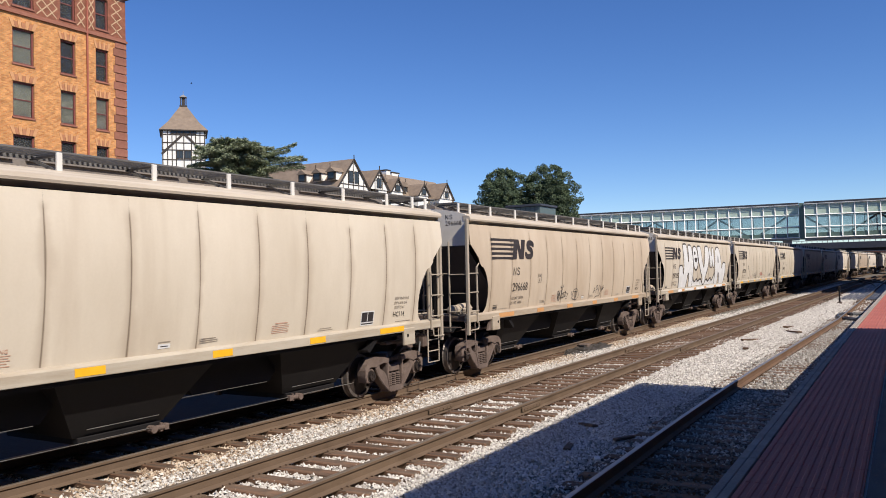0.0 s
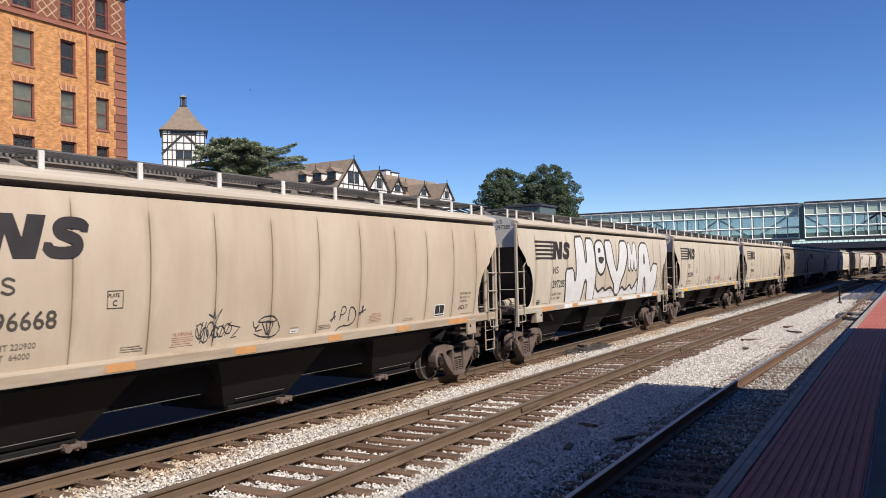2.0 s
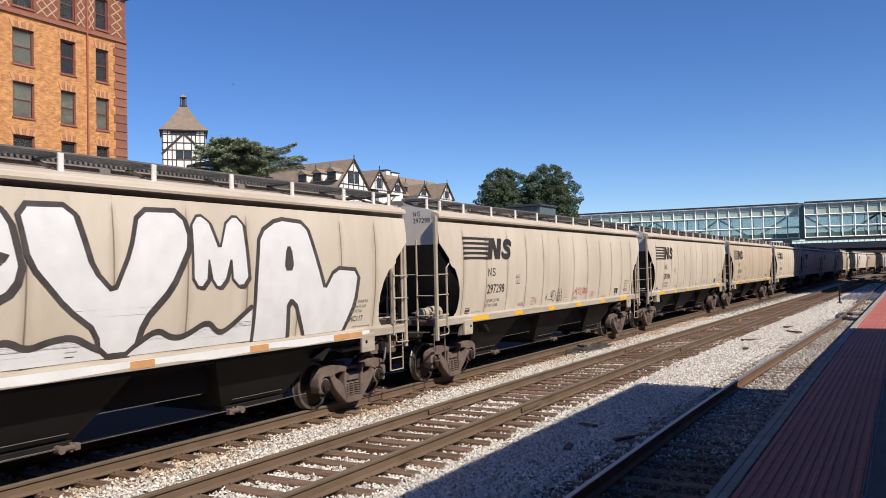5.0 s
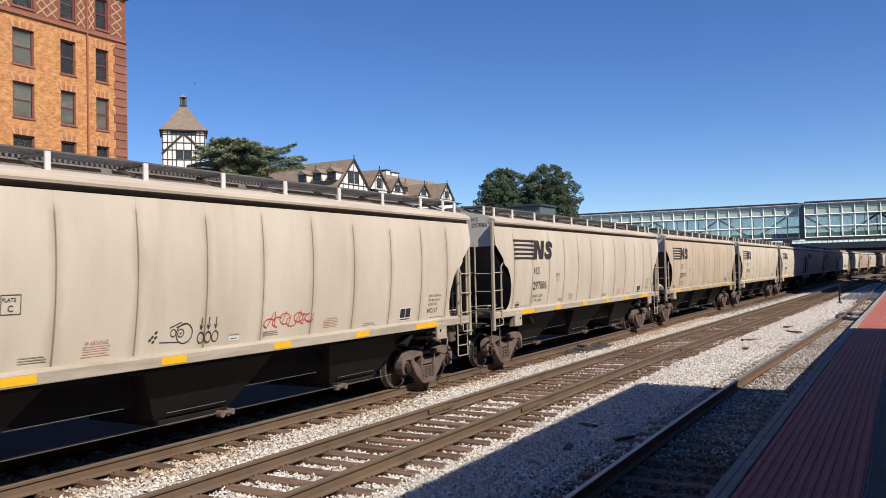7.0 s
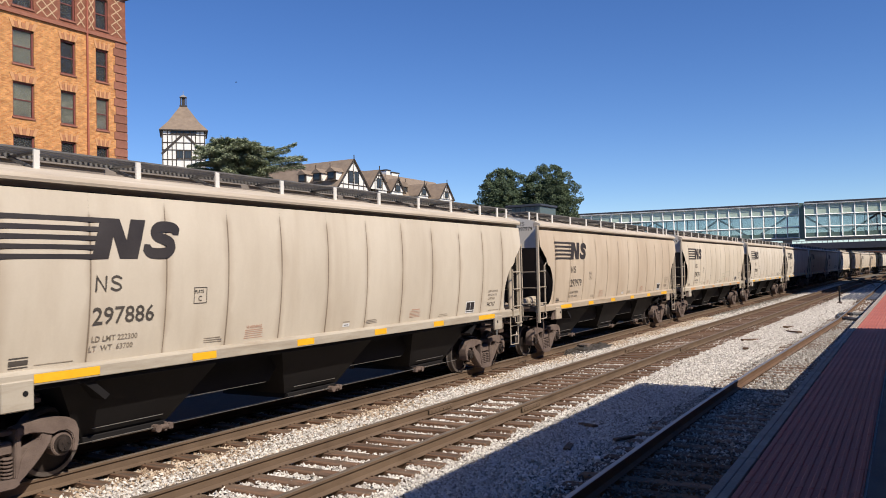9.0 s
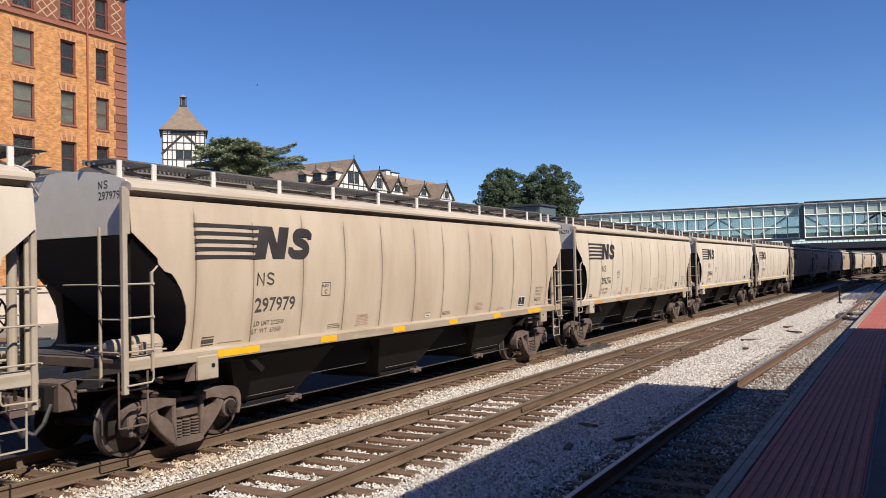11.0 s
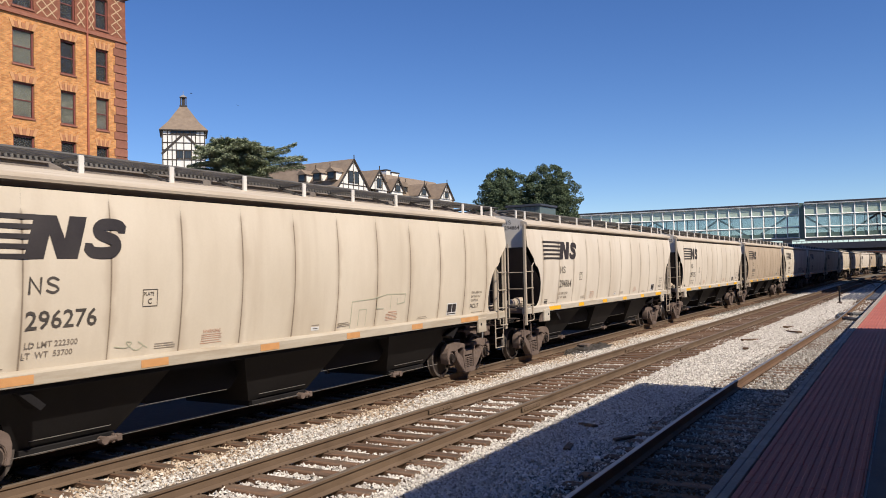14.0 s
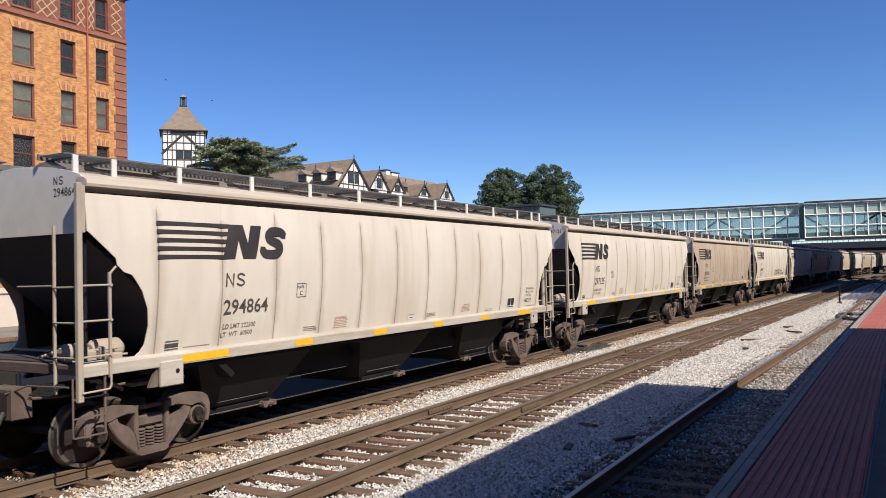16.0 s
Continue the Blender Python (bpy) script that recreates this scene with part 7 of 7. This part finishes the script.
def joint_bars(x, y, z):
    j = tagged(empty("joint_bar", pose(x, y, z)), "rusty bolted joint bar on the rail", "joint bar", "joint bars of the rails")
    for s in (-1, 1):
        part("bar", boxes((-0.45, 0.45, s * 0.03, s * 0.055, -0.145, -0.05), bevel=0.008), RAIL, j)
        for k in range(6):
            u = -0.36 + 0.144 * k
            part("bolt", tube(bmesh.new(), (u, s * 0.05, -0.10), (u, s * 0.07, -0.10), 0.016, 6), RAIL, j)


for jx, jy in ((14.3, T2_Y - GAUGE / 2), (13.4, T2_Y + GAUGE / 2), (26.0, T2_Y - GAUGE / 2), (25.2, T2_Y + GAUGE / 2)):
    joint_bars(jx, jy + line_mid(jx), T2_Z)


def litter(x, y, w, d, h, material, turn, name, label, cat):
    bm = boxes((-w / 2, w / 2, -d / 2, d / 2, 0, h), bevel=min(h, 0.02) * 0.4)
    for v in bm.verts:
        v.co += Vector((0.02, 0.02, 0.01)) * noise.noise(v.co * 9 + Vector((x, y, 0)))
    ob = part(name, bm, material)
    ob.matrix_basis = pose(x, y, GROUND_Z + 0.06, 4, 3, turn)
    tagged(ob, label, cat)


PAPER = mat("crumpled_paper", (0.62, 0.62, 0.62), (0.74, 0.74, 0.74), 0.8, 8, 50, 0.3)
litter(11.15, 3.95, 0.16, 0.09, 0.04, PAPER, 20, "paper_scrap", "white crumpled paper scrap on the ballast", "litter")
litter(9.82, 4.5, 0.07, 0.06, 0.04, PAPER, 70, "paper_scrap", "white crumpled paper scrap on the ballast", "litter")
litter(11.7, 4.6, 0.55, 0.10, 0.04, TIE, 15, "wood_scrap", "dark splintered wood scrap on the ballast", "scrap wood")
litter(13.4, 4.9, 0.4, 0.12, 0.05, TIE, 60, "wood_scrap", "dark splintered wood scrap on the ballast", "scrap wood")
litter(12.6, 4.0, 0.5, 0.08, 0.05, TIE, -20, "wood_scrap", "dark splintered wood scrap on the ballast", "scrap wood")
litter(27.4, 4.56, 0.7, 0.18, 0.06, TIE, 10, "wood_scrap", "dark splintered wood scrap on the ballast", "scrap wood")
litter(30.5, 4.9, 0.9, 0.12, 0.06, TIE, -30, "wood_scrap", "dark splintered wood scrap on the ballast", "scrap wood")
litter(34.5, 3.9, 1.3, 0.2, 0.06, TIE, 25, "wood_scrap", "dark splintered wood scrap on the ballast", "scrap wood")
litter(37.0, 4.4, 0.8, 0.2, 0.06, TIE, -10, "wood_scrap", "dark splintered wood scrap on the ballast", "scrap wood")


def box_truck(x, y):
    c = tagged(empty("box_truck", pose(x, y, GROUND_Z - 0.12, 0, 0, 0)), "white box truck parked on the lot", "truck", "box trucks behind the train")
    part("cargo_box", boxes((0, 5.4, -1.2, 1.2, 0.95, 3.2), bevel=0.03), CAR_WHITE, c)
    part("cab", boxes((-1.7, -0.05, -1.05, 1.05, 0.55, 2.3), bevel=0.12), CAR_WHITE, c)
    part("windscreen", boxes((-1.72, -1.68, -0.9, 0.9, 1.4, 2.1)), HOTEL_GLASS, c)
    part("side_window", boxes((-1.3, -0.5, -1.07, -1.03, 1.4, 2.05)), HOTEL_GLASS, c)
    part("chassis", boxes((-1.6, 5.2, -0.5, 0.5, 0.5, 0.9)), BLACK, c)
    for wx in (-1.0, 4.0):
        for wy in (-0.95, 0.95):
            part("wheel", tube(bmesh.new(), (wx, wy - 0.14, 0.42), (wx, wy + 0.14, 0.42), 0.42, 16), SPRAY_BLACK, c)


box_truck(9.0, 26.0)
box_truck(33.0, 26.5)


# ---- what moves ----
def rolled(t):
    """Metres that the train has rolled by t."""
    return 7.277 * t + 0.00012 * t * t - 0.00032 * t ** 3


def car_pose(x):
    a, b = x + 1.4, x + 14.65
    ya, yb = T1_Y + line_train(a), T1_Y + line_train(b)
    turn = math.atan2(yb - ya, 13.25)
    return pose(x, ya - 1.4 * math.tan(turn), T1_Z, 0, 0, math.degrees(turn))


BIRD_WAY = [(0, 116.15, 126.09, 42.39, -41),
            (1, 121.21, 121.63, 41.20, -44),
            (2, 124.69, 117.96, 41.47, -48),
            (3, 125.92, 116.40, 42.21, -62),
            (4, 125.27, 116.88, 42.87, -142),
            (5.2, 121.10, 121.33, 42.44, -222),
            (6.3, 116.79, 125.64, 41.98, -224),
            (7, 116.56, 125.71, 42.41, -144),
            (7.5, 117.27, 125.00, 42.57, -64),
            (8, 118.76, 123.63, 42.43, -44),
            (8.5, 120.67, 121.70, 42.65, -46),
            (9, 122.47, 119.78, 42.97, -46),
            (10.2, 125.19, 116.96, 42.86, -43),
            (11.5, 125.57, 116.86, 41.96, 37),
            (12, 124.68, 118.12, 41.01, 117),
            (13, 121.32, 121.94, 39.83, 133),
            (13.5, 118.72, 124.47, 39.82, 137),
            (14, 116.36, 126.52, 40.37, 140),
            (14.5, 114.46, 128.05, 41.05, 142),
            (15, 113.38, 128.81, 41.65, 148),
            (16, 112.31, 129.39, 42.81, 152)]
SECOND_WAY = [(0, 116.00, 128.96, 32.36, -42),
            (5, 116.33, 128.66, 32.38, -39),
            (9, 116.52, 128.54, 32.15, 0),
            (10.5, 116.33, 128.66, 32.38, -55),
            (11.3, 117.20, 127.59, 33.56, -50),
            (12, 119.36, 125.08, 35.50, -48),
            (12.5, 121.07, 123.22, 36.26, -48),
            (13, 122.27, 121.82, 37.00, -51),
            (13.5, 123.13, 120.71, 37.84, -54),
            (14, 123.39, 120.31, 38.31, -134),
            (14.5, 122.89, 120.79, 38.41, -214),
            (15, 121.88, 121.72, 38.71, -223),
            (16, 119.55, 123.87, 39.18, -223)]


def motions():
    for i, c in TRAIN:
        x0 = 17.41 + 17.41 * i
        walk(c, [(t, car_pose(x0 - rolled(t))) for t in range(17)])
        wheels = [o for o in c.children if o.name.split(".")[0] == "wheelset"]
        step = 1 / 15 if i < 9 else 0
        for w, ax in zip(wheels, AXLES):
            if step:
                walk(w, [(k * step, pose(ax, 0, 0.457, 0, 0, 0) @ Matrix.Rotation(-rolled(k * step) / 0.457, 4, 'Y')) for k in range(241)])

    for b, way in zip(BIRDS, (BIRD_WAY, SECOND_WAY)):
        walk(b, [(t, pose(x, y, z, 0, 0, a)) for t, x, y, z, a in way])


motions()
